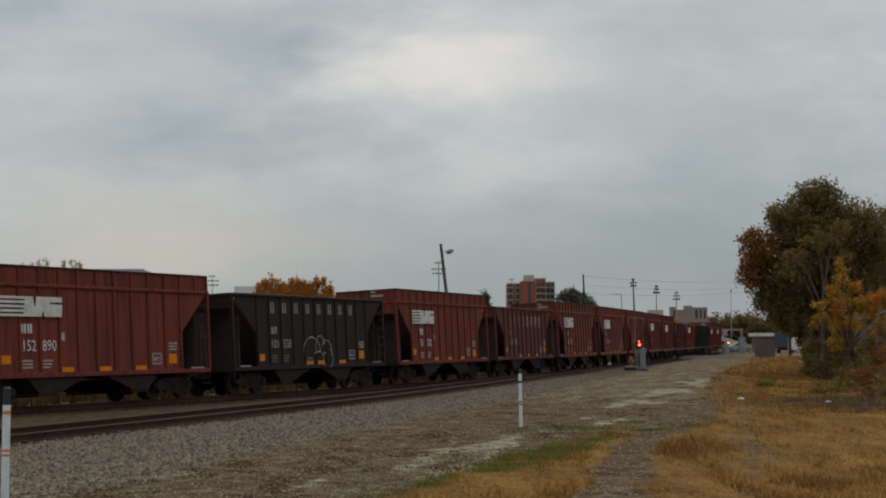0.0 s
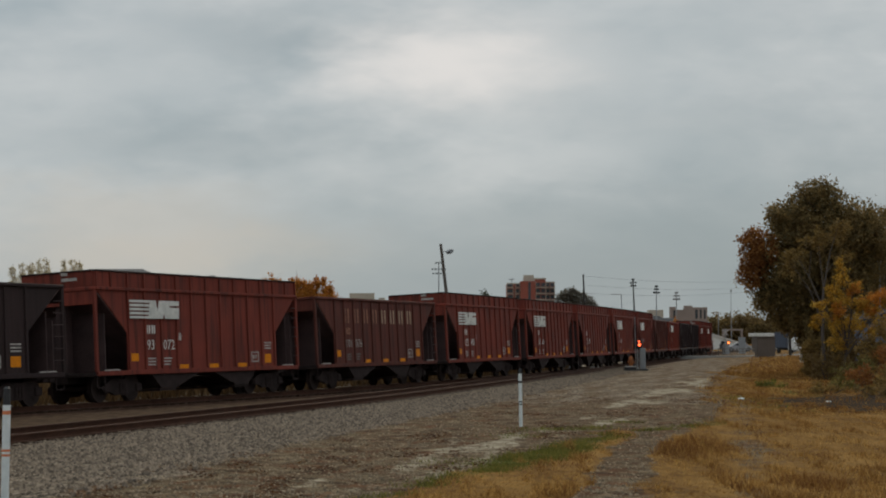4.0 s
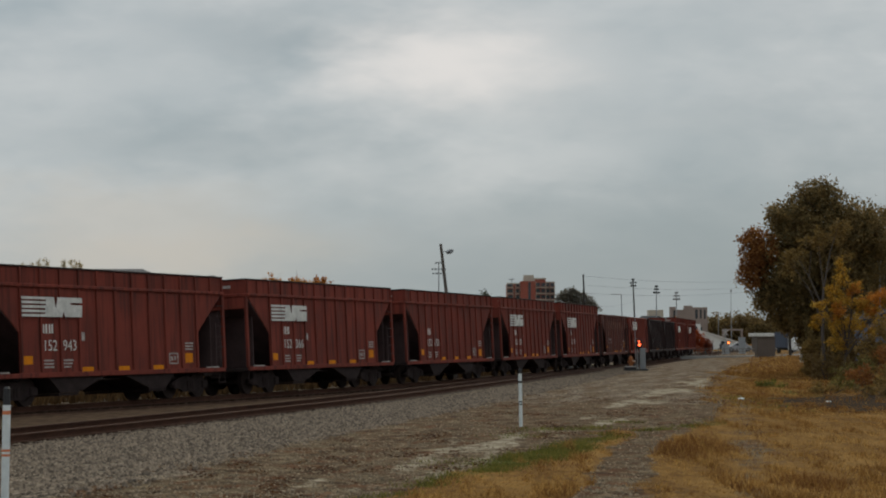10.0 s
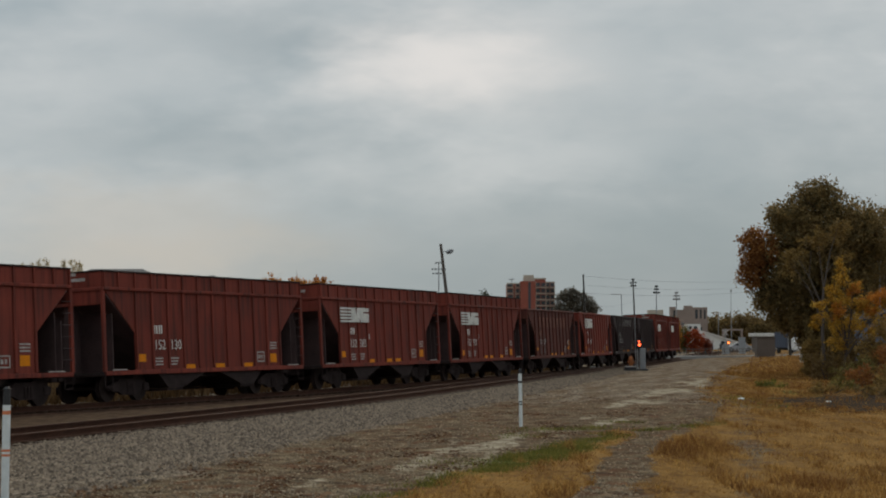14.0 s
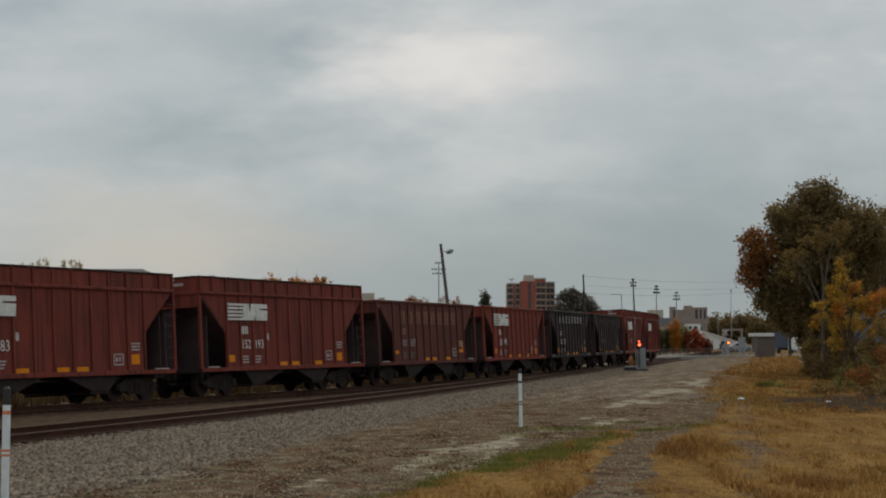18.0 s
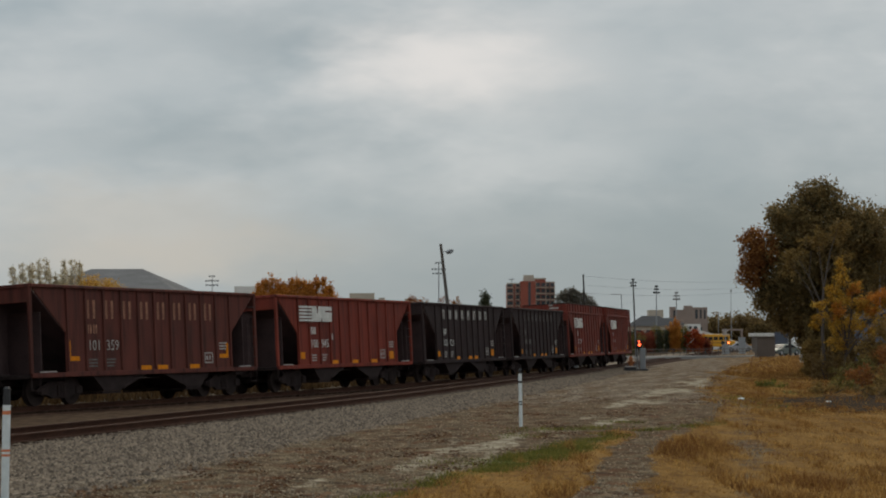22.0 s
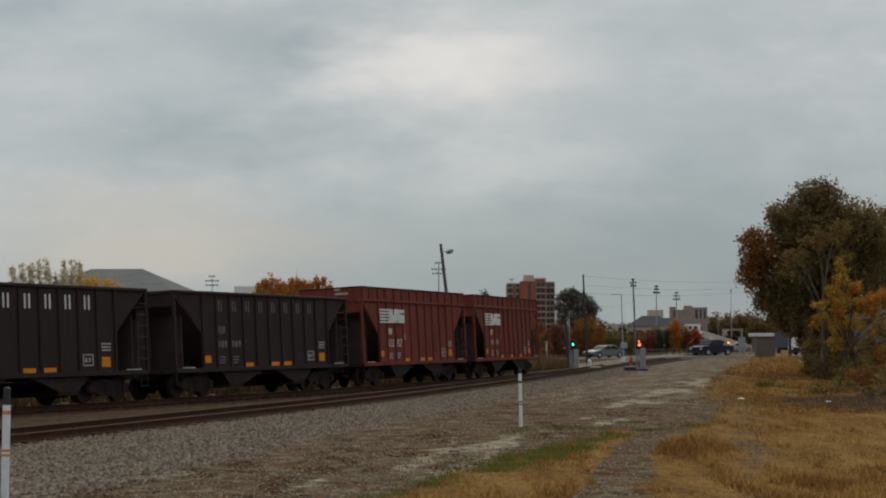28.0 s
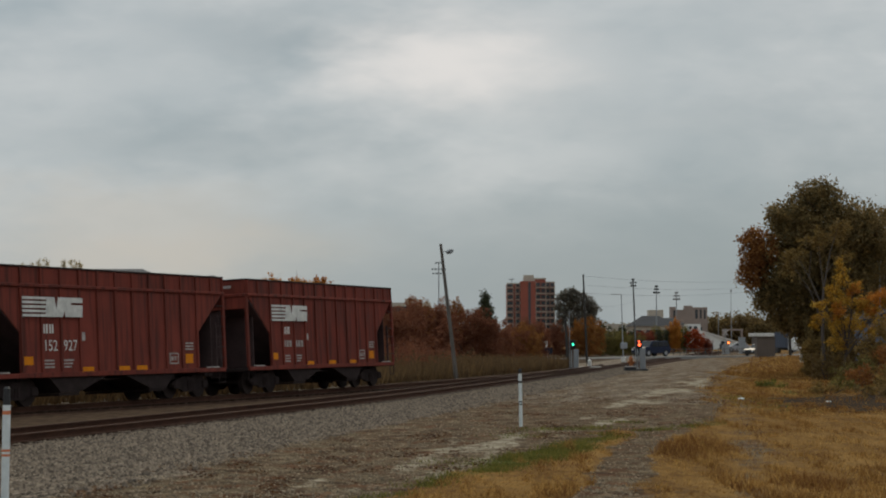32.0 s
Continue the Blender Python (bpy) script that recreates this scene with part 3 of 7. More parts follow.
def hopper_body(tall, root):
    """Shell, posts, rims, slope sheets, hoppers, ends and ladders of one open hopper car."""
    cut = [(-4.85, SILL), (4.85, SILL), (4.85, 2.2), (HALF - 0.12, SHORT_TOP - 0.12), (HALF - 0.12, SHORT_TOP), (-HALF + 0.12, SHORT_TOP), (-HALF + 0.12, SHORT_TOP - 0.12), (-4.85, 2.2)]
    for sgn in (-1, 1):
        y = sgn * (WIDE - 0.1)
        part("side_sheet", prism(cut, y - 0.015, y + 0.015), PAINT, root)
        part("side_sill", boxm(-4.95, 4.95, y - 0.05 if sgn < 0 else y - 0.02, y + 0.02 if sgn < 0 else y + 0.05, SILL - 0.12, SILL + 0.03, 0.01), PAINT, root)
        part("top_chord", boxm(-HALF, HALF, y - 0.09, y + 0.09, SHORT_TOP - 0.11, SHORT_TOP, 0.02), PAINT, root)
        # side posts
        first = None
        xs = [-4.77 + i * 0.954 for i in range(11)]
        for x in xs:
            if first is None:
                a, b = sorted((y + sgn * 0.015, y + sgn * 0.072))
                bm = bmesh.new()
                box(bm, -0.055, 0.055, a, b, SILL + 0.05, SHORT_TOP - 0.11, 0.018)
                first = part("side_post", bm, PAINT, root, m=pose(x, 0, 0))
            else:
                again(first, pose(x, 0, 0))
        for ex in (-1, 1):
            part("corner_post", boxm(ex * HALF - 0.07, ex * HALF + 0.07, y - 0.05, y + 0.05, SILL, SHORT_TOP - 0.11, 0.015), PAINT, root)
            part("end_sill_step", boxm(min(ex * 4.95, ex * HALF), max(ex * 4.95, ex * HALF), y - 0.05, y + 0.05, SILL - 0.12, SILL + 0.02, 0.01), PAINT, root)
            rung = None
            for z in () if ex * sgn > 0 else np.arange(1.35, 3.3, 0.36):
                a, b = sorted((ex * (HALF - 0.05), ex * (HALF - 0.52)))
                if rung is None:
                    rung = part("ladder_rung", tubem((a, y + sgn * 0.06, 0), (b, y + sgn * 0.06, 0), 0.014, n=5), M_BRACE, root, m=pose(0, 0, z))
                else:
                    again(rung, pose(0, 0, z))
            if ex * sgn < 0:
                part("ladder_rail", boxm(ex * (HALF - 0.52) - 0.02, ex * (HALF - 0.52) + 0.02, y - 0.02, y + 0.06, SILL, 2.55), M_BRACE, root)
            part("stirrup_step", tube(tube(tubem((ex * 6.15, y, SILL - 0.1), (ex * 6.15, y, SILL - 0.5), 0.02, n=5), (ex * 6.15, y, SILL - 0.5), (ex * 6.55, y, SILL - 0.5), 0.02, n=5), (ex * 6.55, y, SILL - 0.5), (ex * 6.55, y, SILL - 0.1), 0.02, n=5), M_UNDER, root)
            part("step_plate", boxm(ex * 5.75 - 0.38, ex * 5.75 + 0.38, y - 0.03 + sgn * 0.02, y + 0.03 + sgn * 0.02, SILL + 0.03, SILL + 0.07), M_WHITE_OLD, root, "pale worn step edge")
    for ex in (-1, 1):
        # end wall above, slope sheet under it
        a, b = sorted((ex * (HALF - 0.04), ex * (HALF + 0.03)))
        part("end_wall", boxm(a, b, -WIDE + 0.1, WIDE - 0.1, 3.1, SHORT_TOP, 0.01), PAINT, root)
        part("end_chord", boxm(a - 0.04, b + 0.04, -WIDE + 0.04, WIDE - 0.04, SHORT_TOP - 0.12, SHORT_TOP, 0.02), PAINT, root)
        bm = bmesh.new()
        p = [(ex * (HALF - 0.12), SHORT_TOP - 0.13), (ex * (HALF - 0.05), SHORT_TOP - 0.13), (ex * 3.36, 0.98), (ex * 3.3, 1.0)]
        prism(p, -WIDE + 0.12, WIDE - 0.12, bm)
        part("slope_sheet", bm, M_SLOPE, root)
        # web and cross wall added to block the see-through end and keep it dark
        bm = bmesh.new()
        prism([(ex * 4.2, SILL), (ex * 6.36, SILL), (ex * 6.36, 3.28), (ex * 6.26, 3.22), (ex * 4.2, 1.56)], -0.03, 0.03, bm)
        part("end_web", bm, M_BRACE, root, "dark triangular web added to fill the bay under the slope sheet")
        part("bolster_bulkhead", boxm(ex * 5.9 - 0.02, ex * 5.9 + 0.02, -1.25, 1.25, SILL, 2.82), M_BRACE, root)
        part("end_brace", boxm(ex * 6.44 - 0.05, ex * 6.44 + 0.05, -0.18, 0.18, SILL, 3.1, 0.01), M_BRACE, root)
        a, b = sorted((ex * 4.9, ex * (HALF + 0.02)))
        part("end_platform", boxm(a, b, -WIDE + 0.13, WIDE - 0.13, SILL - 0.14, SILL - 0.02, 0.01), M_UNDER, root)
        part("brake_gear" if ex > 0 else "air_reservoir", tubem((ex * 5.5, -0.45, SILL + 0.28), (ex * 5.5, 0.45, SILL + 0.28), 0.2, n=12), M_UNDER, root)
        bm = tubem((ex * HALF, 0, 0.86), (ex * (PITCHLEN / 2 - 0.02), 0, 0.86), 0.11, n=8)
        box(bm, ex * (PITCHLEN / 2 - 0.16) - 0.14, ex * (PITCHLEN / 2 - 0.16) + 0.14, -0.17, 0.17, 0.7, 1.02, 0.03)
        part("coupler", bm, M_UNDER, root)
    if tall:
        for sgn in (-1, 1):
            y = sgn * (WIDE - 0.1)
            part("side_extension", boxm(-HALF, HALF, y - 0.02, y + 0.02, SHORT_TOP + 0.003, TALL_TOP - 0.06), PAINT, root)
            part("extension_rim", boxm(-HALF - 0.02, HALF + 0.02, y - 0.06, y + 0.06, TALL_TOP - 0.06, TALL_TOP, 0.012), M_GRIME, root)
            post = None
            for x in [-HALF + 0.06, -5.72] + [-4.77 + i * 0.954 for i in range(11)] + [5.72, HALF - 0.06]:
                if post is None:
                    a, b = sorted((y + sgn * 0.02, y + sgn * 0.075))
                    post = part("extension_post", boxm(-0.04, 0.04, a, b, SHORT_TOP + 0.004, TALL_TOP - 0.06, 0.012), PAINT, root, m=pose(x, 0, 0))
                else:
                    again(post, pose(x, 0, 0))
        for ex in (-1, 1):
            a, b = sorted((ex * (HALF - 0.03), ex * (HALF + 0.02)))
            part("end_extension", boxm(a, b, -WIDE + 0.13, WIDE - 0.13, SHORT_TOP + 0.003, TALL_TOP - 0.05), PAINT, root)
            part("extension_rim", boxm(a - 0.04, b + 0.04, -WIDE + 0.17, WIDE - 0.17, TALL_TOP - 0.05, TALL_TOP + 0.002, 0.012), M_GRIME, root)
    part("centre_sill", boxm(-HALF, HALF, -0.22, 0.22, 0.62, 0.98, 0.02), M_UNDER, root)
    # discharge hoppers under the floor, one inboard of each truck, with a lip round the chute
    for ex in (-1, 1):
        for sgn in (-1, 1):
            a, b = sorted((sgn * 0.25, sgn * 1.32))
            part("hopper", prism([(ex * 3.55, SILL - 0.02), (ex * 0.35, SILL - 0.02), (ex * 0.42, 0.86), (ex * 1.95, 0.36), (ex * 2.85, 0.36), (ex * 3.0, 0.5)], a, b), M_UNDER, root)
            part("hopper_gate", boxm(ex * 2.4 - 0.5, ex * 2.4 + 0.5, a + 0.03, b - 0.03, 0.27, 0.355, 0.01), M_UNDER, root)
            q = b - 0.02 if sgn > 0 else a + 0.02
            part("hopper_lip", prism([(ex * 1.85, 0.40), (ex * 0.5, 0.84), (ex * 0.5, 0.90), (ex * 1.87, 0.455)], q - 0.05, q + 0.05), M_UNDER, root)
    part("brake_beam", tubem((-3.0, -0.95, 0.72), (3.0, -0.95, 0.72), 0.03, n=6), M_UNDER, root)


def side_frame(parent, x, y):
    pts = [(-1.12, 0.52), (-1.12, 0.36), (-0.72, 0.34), (-0.42, 0.2), (0.42, 0.2), (0.72, 0.34), (1.12, 0.36), (1.12, 0.52), (0.55, 0.72), (-0.55, 0.72)]
    bm = prism(pts, y - 0.06, y + 0.06)
    sg = -1 if y < 0 else 1
    a, b = sorted((y + sg * 0.055, y + sg * 0.12))
    for i in (-0.14, 0.0, 0.14):
        tube(bm, (i, y + sg * 0.07, 0.26), (i, y + sg * 0.07, 0.6), 0.055, n=8)
    for i in (-0.89, 0.89):
        box(bm, i - 0.16, i + 0.16, a, b, 0.3, 0.58, 0.03)
    return part("side_frame", bm, M_UNDER, parent, m=pose(x, 0, 0))


def wheelset(parent, x):
    bm = bmesh.new()
    for sg in (-1, 1):
        y = sg * (GAUGE / 2 + 0.02)
        tube(bm, (0, y - 0.06, 0), (0, y + 0.06, 0), 0.457, n=24)
        tube(bm, (0, y - sg * 0.05, 0), (0, y - sg * 0.085, 0), 0.485, n=24)
        for k in range(5):
            a = k * math.tau / 5
            tube(bm, (0.28 * math.cos(a), y + sg * 0.06, 0.28 * math.sin(a)), (0.28 * math.cos(a), y + sg * 0.068, 0.28 * math.sin(a)), 0.05, n=6)
    tube(bm, (0, -1.02, 0), (0, 1.02, 0), 0.075, n=10)
    return part("wheelset", bm, M_WHEEL, parent, m=pose(x, 0, 0.457))


def running_gear(root):
    for tx in (-4.75, 4.75):
        for y in (-1.0, 1.0):
            side_frame(root, tx, y)
        part("bolster", boxm(tx - 0.2, tx + 0.2, -0.95, 0.95, 0.38, 0.72, 0.03), M_UNDER, root)
        for dx in (-0.89, 0.89):
            wheelset(root, tx + dx)


YS = -(WIDE - 0.1) - 0.021      # face of the near side sheet


def plate(pts, x, z, yy=YS):
    """A flat painted shape on the side sheet; pts in metres right and up."""
    bm = bmesh.new()
    f = bm.faces.new([bm.verts.new((x + a, yy, z + b)) for a, b in pts])
    r = bmesh.ops.extrude_face_region(bm, geom=[f])
    bmesh.ops.translate(bm, vec=(0, 0.003, 0), verts=[v for v in r["geom"] if isinstance(v, bmesh.types.BMVert)])
    bmesh.ops.recalc_face_normals(bm, faces=bm.faces)
    return bm


def rect(w, h):
    return [(0, 0), (w, 0), (w, h), (0, h)]


def merge(*bms):
    out = bmesh.new()
    for b in bms:
        me = bpy.data.meshes.new("tmp")
        b.to_mesh(me); b.free()
        out.from_mesh(me)
        bpy.data.meshes.remove(me)
    return out


def emblem(w, h):
    """One plain shape: five stripes that run into a block with three slits."""
    p = []
    for k in range(5):
        z = k * 0.2175
        p += [(0.37 + 0.03 * z, z), (0.0, z), (0.0, z + 0.13), (0.37 + 0.03 * z, z + 0.13)]
    p += [(0.525, 1.0), (0.555, 0.40), (0.585, 1.0), (1.0, 1.0), (1.0, 0.74), (0.80, 0.72), (0.80, 0.64), (1.0, 0.62), (0.99, 0.0), (0.70, 0.0), (0.685, 0.30), (0.655, 0.0)]
    return plate([(a * w, b * h) for a, b in p], 0, 0)


def dress(root, kind, number, seed, logo=True, name="white", big="bars"):
    """Lettering, data panels and reflectors; each lies between the posts."""
    rnd = random.Random(seed)
    old = name != "white"
    ink = {"white": M_WHITE, "grey": M_WHITE_OLD, "red": M_RED_OLD, "faint": M_FAINT}[name]
    cell = lambda i: -4.77 + i * 0.954 + 0.1       # left end of the i-th panel
    if logo:
        m = part("emblem", emblem(2.96, 0.6), M_WHITE, root, "white striped emblem", m=pose(-4.58, -0.086, 2.585))
    elif big == "bars":
        z, h, w, k = {"white": (2.84, 0.44, 0.36, 0.085), "grey": (2.88, 0.40, 0.34, 0.075), "red": (2.56, 0.58, 0.46, 0.13), "faint": (2.88, 0.40, 0.34, 0.075)}[name]
        for i in range(8):
            bw, st = k * 3.4, k * 0.95
            x0 = w / 2 - bw / 2
            bars = [plate(rect(st, h), x0, 0), plate(rect(st, h), x0 + bw - st, 0)]
            part("letter_bar", merge(*bars), M_RED_OLD if name == "red" and (i < 4 or seed == 29) else (M_CREAM_OLD if name == "red" else (M_WHITE if name == "white" else ink)), root, "pale lettering shape", m=pose(cell(i + 1) + 0.39 - w / 2, 0, z))
    # reporting mark as a bar, and the number
    for w, x in ((0.22, 0.0), (0.2, 0.3)):
        part("mark_bar", merge(plate(rect(w * 0.38, 0.28), x, 0), plate(rect(w * 0.38, 0.28), x + w * 0.62, 0)), M_WHITE if not old else ink, root, "stencilled mark", m=pose(cell(1) + 0.1, 0, 2.1))
    if number:
        for txt, i in zip(number.split(), (1, 2)):
            me = text_mesh(txt, 0.47)
            me.materials.append(M_WHITE if name == "white" else M_WHITE_OLD)
            o = new("car_number", me)
            o.parent = root
            o.matrix_basis = pose(cell(i) + 0.09, YS - 0.003, 1.64, 90, 0, 0)
    else:
        for i in (1, 2):
            for k in range(3):
                part("number_bar", plate(rect(0.16, 0.24), k * 0.24, 0), M_FAINT if name == "faint" else M_WHITE_OLD, root, m=pose(cell(i) + 0.08, 0, 1.68))
    for i in (1, 2):
        for k in range(3):
            part("data_bar", plate(rect(0.5 - 0.06 * k * (i == 2), 0.05), 0, -k * 0.1), M_FAINT if old else M_WHITE_OLD, root, m=pose(cell(i) + 0.1, 0, 1.36))
    part("consolidated_panel", merge(plate(rect(0.54, 0.045), 0, 0), plate(rect(0.54, 0.045), 0, 0.33), plate(rect(0.05, 0.285), 0, 0.045), plate(rect(0.05, 0.285), 0.49, 0.045), plate(rect(0.12, 0.14), 0.1, 0.12), plate(rect(0.1, 0.14), 0.29, 0.12)), M_WHITE_OLD, root, "white framed data panel", m=pose(cell(8) + 0.1, 0, 1.2))
    for k in range(3):
        part("tag_bar", plate(rect(0.5, 0.05), 0, 0.1 * k), M_WHITE_OLD, root, m=pose(cell(9) + 0.1, 0, 1.62))
    if seed == 29:
        part("end_reflector", plate([(0, 0), (0.6, 0), (0.6, 0.14), (0.16, 0.14), (0.16, 0.62), (0, 0.62)], 0, 0), M_YELLOW, root, "yellow corner reflector", m=pose(cell(0) + 0.1, 0, 1.36))
        part("end_reflector", plate([(0, 0), (0.6, 0), (0.6, 0.52), (0.46, 0.52), (0.46, 0.14), (0, 0.14)], 0, 0), M_YELLOW, root, "yellow corner reflector", m=pose(cell(9) + 0.1, 0, 1.36))
    else:
        part("end_reflector", plate(rect(0.52, 0.25), 0, 0), M_YELLOW, root, "yellow reflector", m=pose(cell(0) + 0.12, 0, 1.2 + rnd.random() * 0.12))
        part("end_reflector", plate(rect(0.46, 0.32), 0, 0), M_YELLOW, root, "yellow reflector", m=pose(cell(9) + 0.1, 0, 1.15 + rnd.random() * 0.1))
    for i in rnd.choice(((3, 5, 7), (3, 5, 6), (4, 5, 7))):
        part("reflector", plate(rect(0.6, 0.14), 0, 0), M_YELLOW, root, "yellow reflector", m=pose(cell(i) + 0.12, 0, 1.04))
    part("grey_tag", plate(rect(0.26, 0.26), 0, 0), M_WHITE_OLD, root, m=pose(cell(3) + 0.05, 0, 1.9)) if logo else None
    if kind == "tall":
        part("end_mark", merge(plate(rect(0.6, 0.1), 0, 0), plate(rect(0.25, 0.1), 0, 0.18)), M_WHITE_OLD, root, "stencilled end mark", m=Matrix.Translation((-HALF - 0.022, -0.9, 3.78)) @ Matrix.Rotation(radians(-90), 4, "Z") @ Matrix.Translation((-0.6, -YS, 0)))


def graffiti(root):
    """Loose white arcs sprayed across three panels."""
    arcs = [(0.2, 1.45, 0.75, 0.62, 0, 180), (0.95, 1.62, 0.42, 0.5, 20, 200), (1.5, 1.5, 0.45, 0.45, -20, 150), (1.75, 1.2, 0.3, 0.35, -90, 90), (0.0, 1.16, 0.22, 0.1, 0, 360), (0.75, 1.2, 0.5, 0.3, 30, 140), (1.35, 1.2, 0.2, 0.28, 60, 250)]
    bms = []
    for x, z, rx, rz, a0, a1 in arcs:
        n = 14
        q = [radians(a0 + (a1 - a0) * i / n) for i in range(n + 1)]
        for u, v in zip(q, q[1:]):
            bms.append(plate([(x + (rx - 0.03) * math.cos(u), z + (rz - 0.03) * math.sin(u)), (x + (rx - 0.03) * math.cos(v), z + (rz - 0.03) * math.sin(v)), (x + rx * math.cos(v), z + rz * math.sin(v)), (x + rx * math.cos(u), z + rz * math.sin(u))], 0, 0, YS - 0.09))
    part("graffiti", merge(*bms), M_WHITE_OLD, root, "sprayed white graffiti outline", m=pose(-0.7, 0, 0))


RED, RED2, BROWN, BLACK = (0.176, 0.039, 0.027, 1), (0.188, 0.038, 0.025, 1), (0.105, 0.034, 0.026, 1), (0.033, 0.0215, 0.0215, 1)
ROSTER = [  # kind, colour, number, emblem, lettering, label
    ("tall", RED, "152 890", True, "white", "red-brown steel hopper car with raised sides and white emblem"),
    ("short", BLACK, "101 558", False, "grey", "black weathered steel hopper car with pale spaced lettering"),
    ("tall", RED, "93 072", True, "white", "red-brown steel hopper car with raised sides and white emblem"),
    ("short", BROWN, "101 076", False, "red", "dark brown steel hopper car with faded cream lettering"),
    ("tall", RED, "152 943", True, "white", "red-brown steel hopper car with raised sides and white emblem"),
    ("tall", RED, "152 366", True, "white", "red-brown steel hopper car with raised sides and white emblem"),
    ("tall", RED, "152 130", None, "white", "plain red-brown steel hopper car with raised sides, no emblem"),
    ("tall", RED, "152 383", True, "white", "red-brown steel hopper car with raised sides and white emblem"),
    ("tall", RED, "152 193", True, "white", "red-brown steel hopper car with raised sides and white emblem"),
    ("short", BROWN, "101 359", False, "red", "dark brown steel hopper car with rust-faded lettering"),
    ("short", RED2, "100 945", True, "white", "low rust-red steel hopper car with white emblem"),
    ("short", BLACK, "101 121", False, "white", "black steel hopper car with clear white spaced lettering"),
    ("short", BLACK, "", False, "faint", "black steel hopper car with flaked, faint lettering"),
    ("tall", RED, "152 927", True, "white", "red-brown steel hopper car with raised sides and white emblem"),
    ("tall", RED, "", True, "white", "last red-brown hopper car of the train, white emblem"),
]
LOGO_S = 47.20          # where the emblem of the fifth car begins at the start
CARS = []


def build_train():
    proto = {}
    for kind in ("tall", "short"):
        root = thing("hopper_car", Matrix.Identity(4), "", "freight car", "cars of the train")
        hopper_body(kind == "tall", root)
        running_gear(root)
        proto[kind] = root
    used = set()
    for i, (kind, col, number, logo, name, label) in enumerate(ROSTER):
        if kind in used:
            car = copy_thing(proto[kind], Matrix.Identity(4))
        else:
            car = proto[kind]
            used.add(kind)
        tagged(car, label)
        CARS.append(car)
    for i, (kind, col, number, logo, name, label) in enumerate(ROSTER):
        car = CARS[i]
        body = set(car.children)
        dress(car, kind, number, 20 + i, logo=bool(logo), name=name, big="none" if logo is None else "bars")
        for o in set(car.children) - body:
            x, _, z = o.matrix_basis.translation
            if x > -5.5:
                o.matrix_basis.translation.x = x - (0.14 if o.name.split(".")[0] in ("mark_bar", "car_number", "number_bar", "data_bar") else 0.22) + 0.026 * (x + 4.77)
            o.matrix_basis.translation.z = z + 0.08 - 0.13 * smoothstep(2.3, 1.1, z)
        rnd = random.Random(i)
        if i == 1:
            graffiti(car)
        for o in car.children_recursive:
            k = 0.9 + 0.2 * rnd.random()
            o.color = (col[0] * k, col[1] * k, col[2] * k, 1)


build_train()


def train_rows():
    for i, car in enumerate(CARS):
        s0 = LOGO_S + 4.62 + (i - 4) * PITCHLEN
        walk(car, [(t, main_pose(s0 - gone(t))) for t in range(33)])
        for o in car.children:
            if o.name.split(".")[0] == "wheelset":
                base = Matrix.Translation(o.matrix_basis.translation)
                rows = []
                for q in range(0, 321):
                    t = q / 10
                    rows.append((t, base @ Matrix.Rotation(-gone(t) / 0.457, 4, "Y")))
                walk(o, rows)

# ---------------------------------------------------------------- foliage
def leaf_mat(name, a, b, c):
    m = bpy.data.materials.new(name)
    m.use_nodes = True
    nt = m.node_tree
    N, K = nt.nodes.new, nt.links.new
    p = nt.nodes["Principled BSDF"]
    g, tc, n = N("ShaderNodeNewGeometry"), N("ShaderNodeTexCoord"), N("ShaderNodeTexNoise")
    n.inputs["Scale"].default_value, n.inputs["Detail"].default_value = 0.9, 4
    K(tc.outputs["Object"], n.inputs["Vector"])
    ad = N("ShaderNodeMath"); ad.operation = "MULTIPLY_ADD"; ad.inputs[1].default_value = 0.45
    K(g.outputs["Random Per Island"], ad.inputs[0])
    sc = N("ShaderNodeMath"); sc.operation = "MULTIPLY"; sc.inputs[1].default_value = 0.55
    K(n.outputs["Fac"], sc.inputs[0]); K(sc.outputs[0], ad.inputs[2])
    r = N("ShaderNodeValToRGB")
    e = r.color_ramp.elements
    e[0].position, e[0].color = 0.25, (*a, 1)
    e[1].position, e[1].color = 0.75, (*c, 1)
    e.new(0.5).color = (*b, 1)
    K(ad.outputs[0], r.inputs["Fac"]); K(r.outputs["Color"], p.inputs["Base Color"])
    p.inputs["Roughness"].default_value = 0.75
    p.inputs["Specular IOR Level"].default_value = 0.2
    tr, mx = N("ShaderNodeBsdfTranslucent"), N("ShaderNodeMixShader")
    mx.inputs[0].default_value = 0.45
    K(r.outputs["Color"], tr.inputs["Color"])
    K(p.outputs[0], mx.inputs[1]); K(tr.outputs[0], mx.inputs[2])
    K(mx.outputs[0], nt.nodes["Material Output"].inputs["Surface"])
    return m


L_DARK = leaf_mat("dark_autumn_leaves", (0.085, 0.068, 0.03), (0.17, 0.122, 0.05), (0.28, 0.18, 0.068))
L_BRUSH = leaf_mat("olive_brown_undergrowth", (0.11, 0.075, 0.028), (0.20, 0.13, 0.044), (0.30, 0.188, 0.058))
L_BANK = leaf_mat("shaded_bank_weeds", (0.068, 0.042, 0.022), (0.112, 0.07, 0.034), (0.165, 0.104, 0.048))
L_GREYTREE = leaf_mat("grey_green_leaves", (0.085, 0.08, 0.068), (0.135, 0.122, 0.098), (0.20, 0.172, 0.13))
L_MUSTARD = leaf_mat("mustard_leaves", (0.38, 0.20, 0.035), (0.54, 0.31, 0.055), (0.66, 0.42, 0.10))
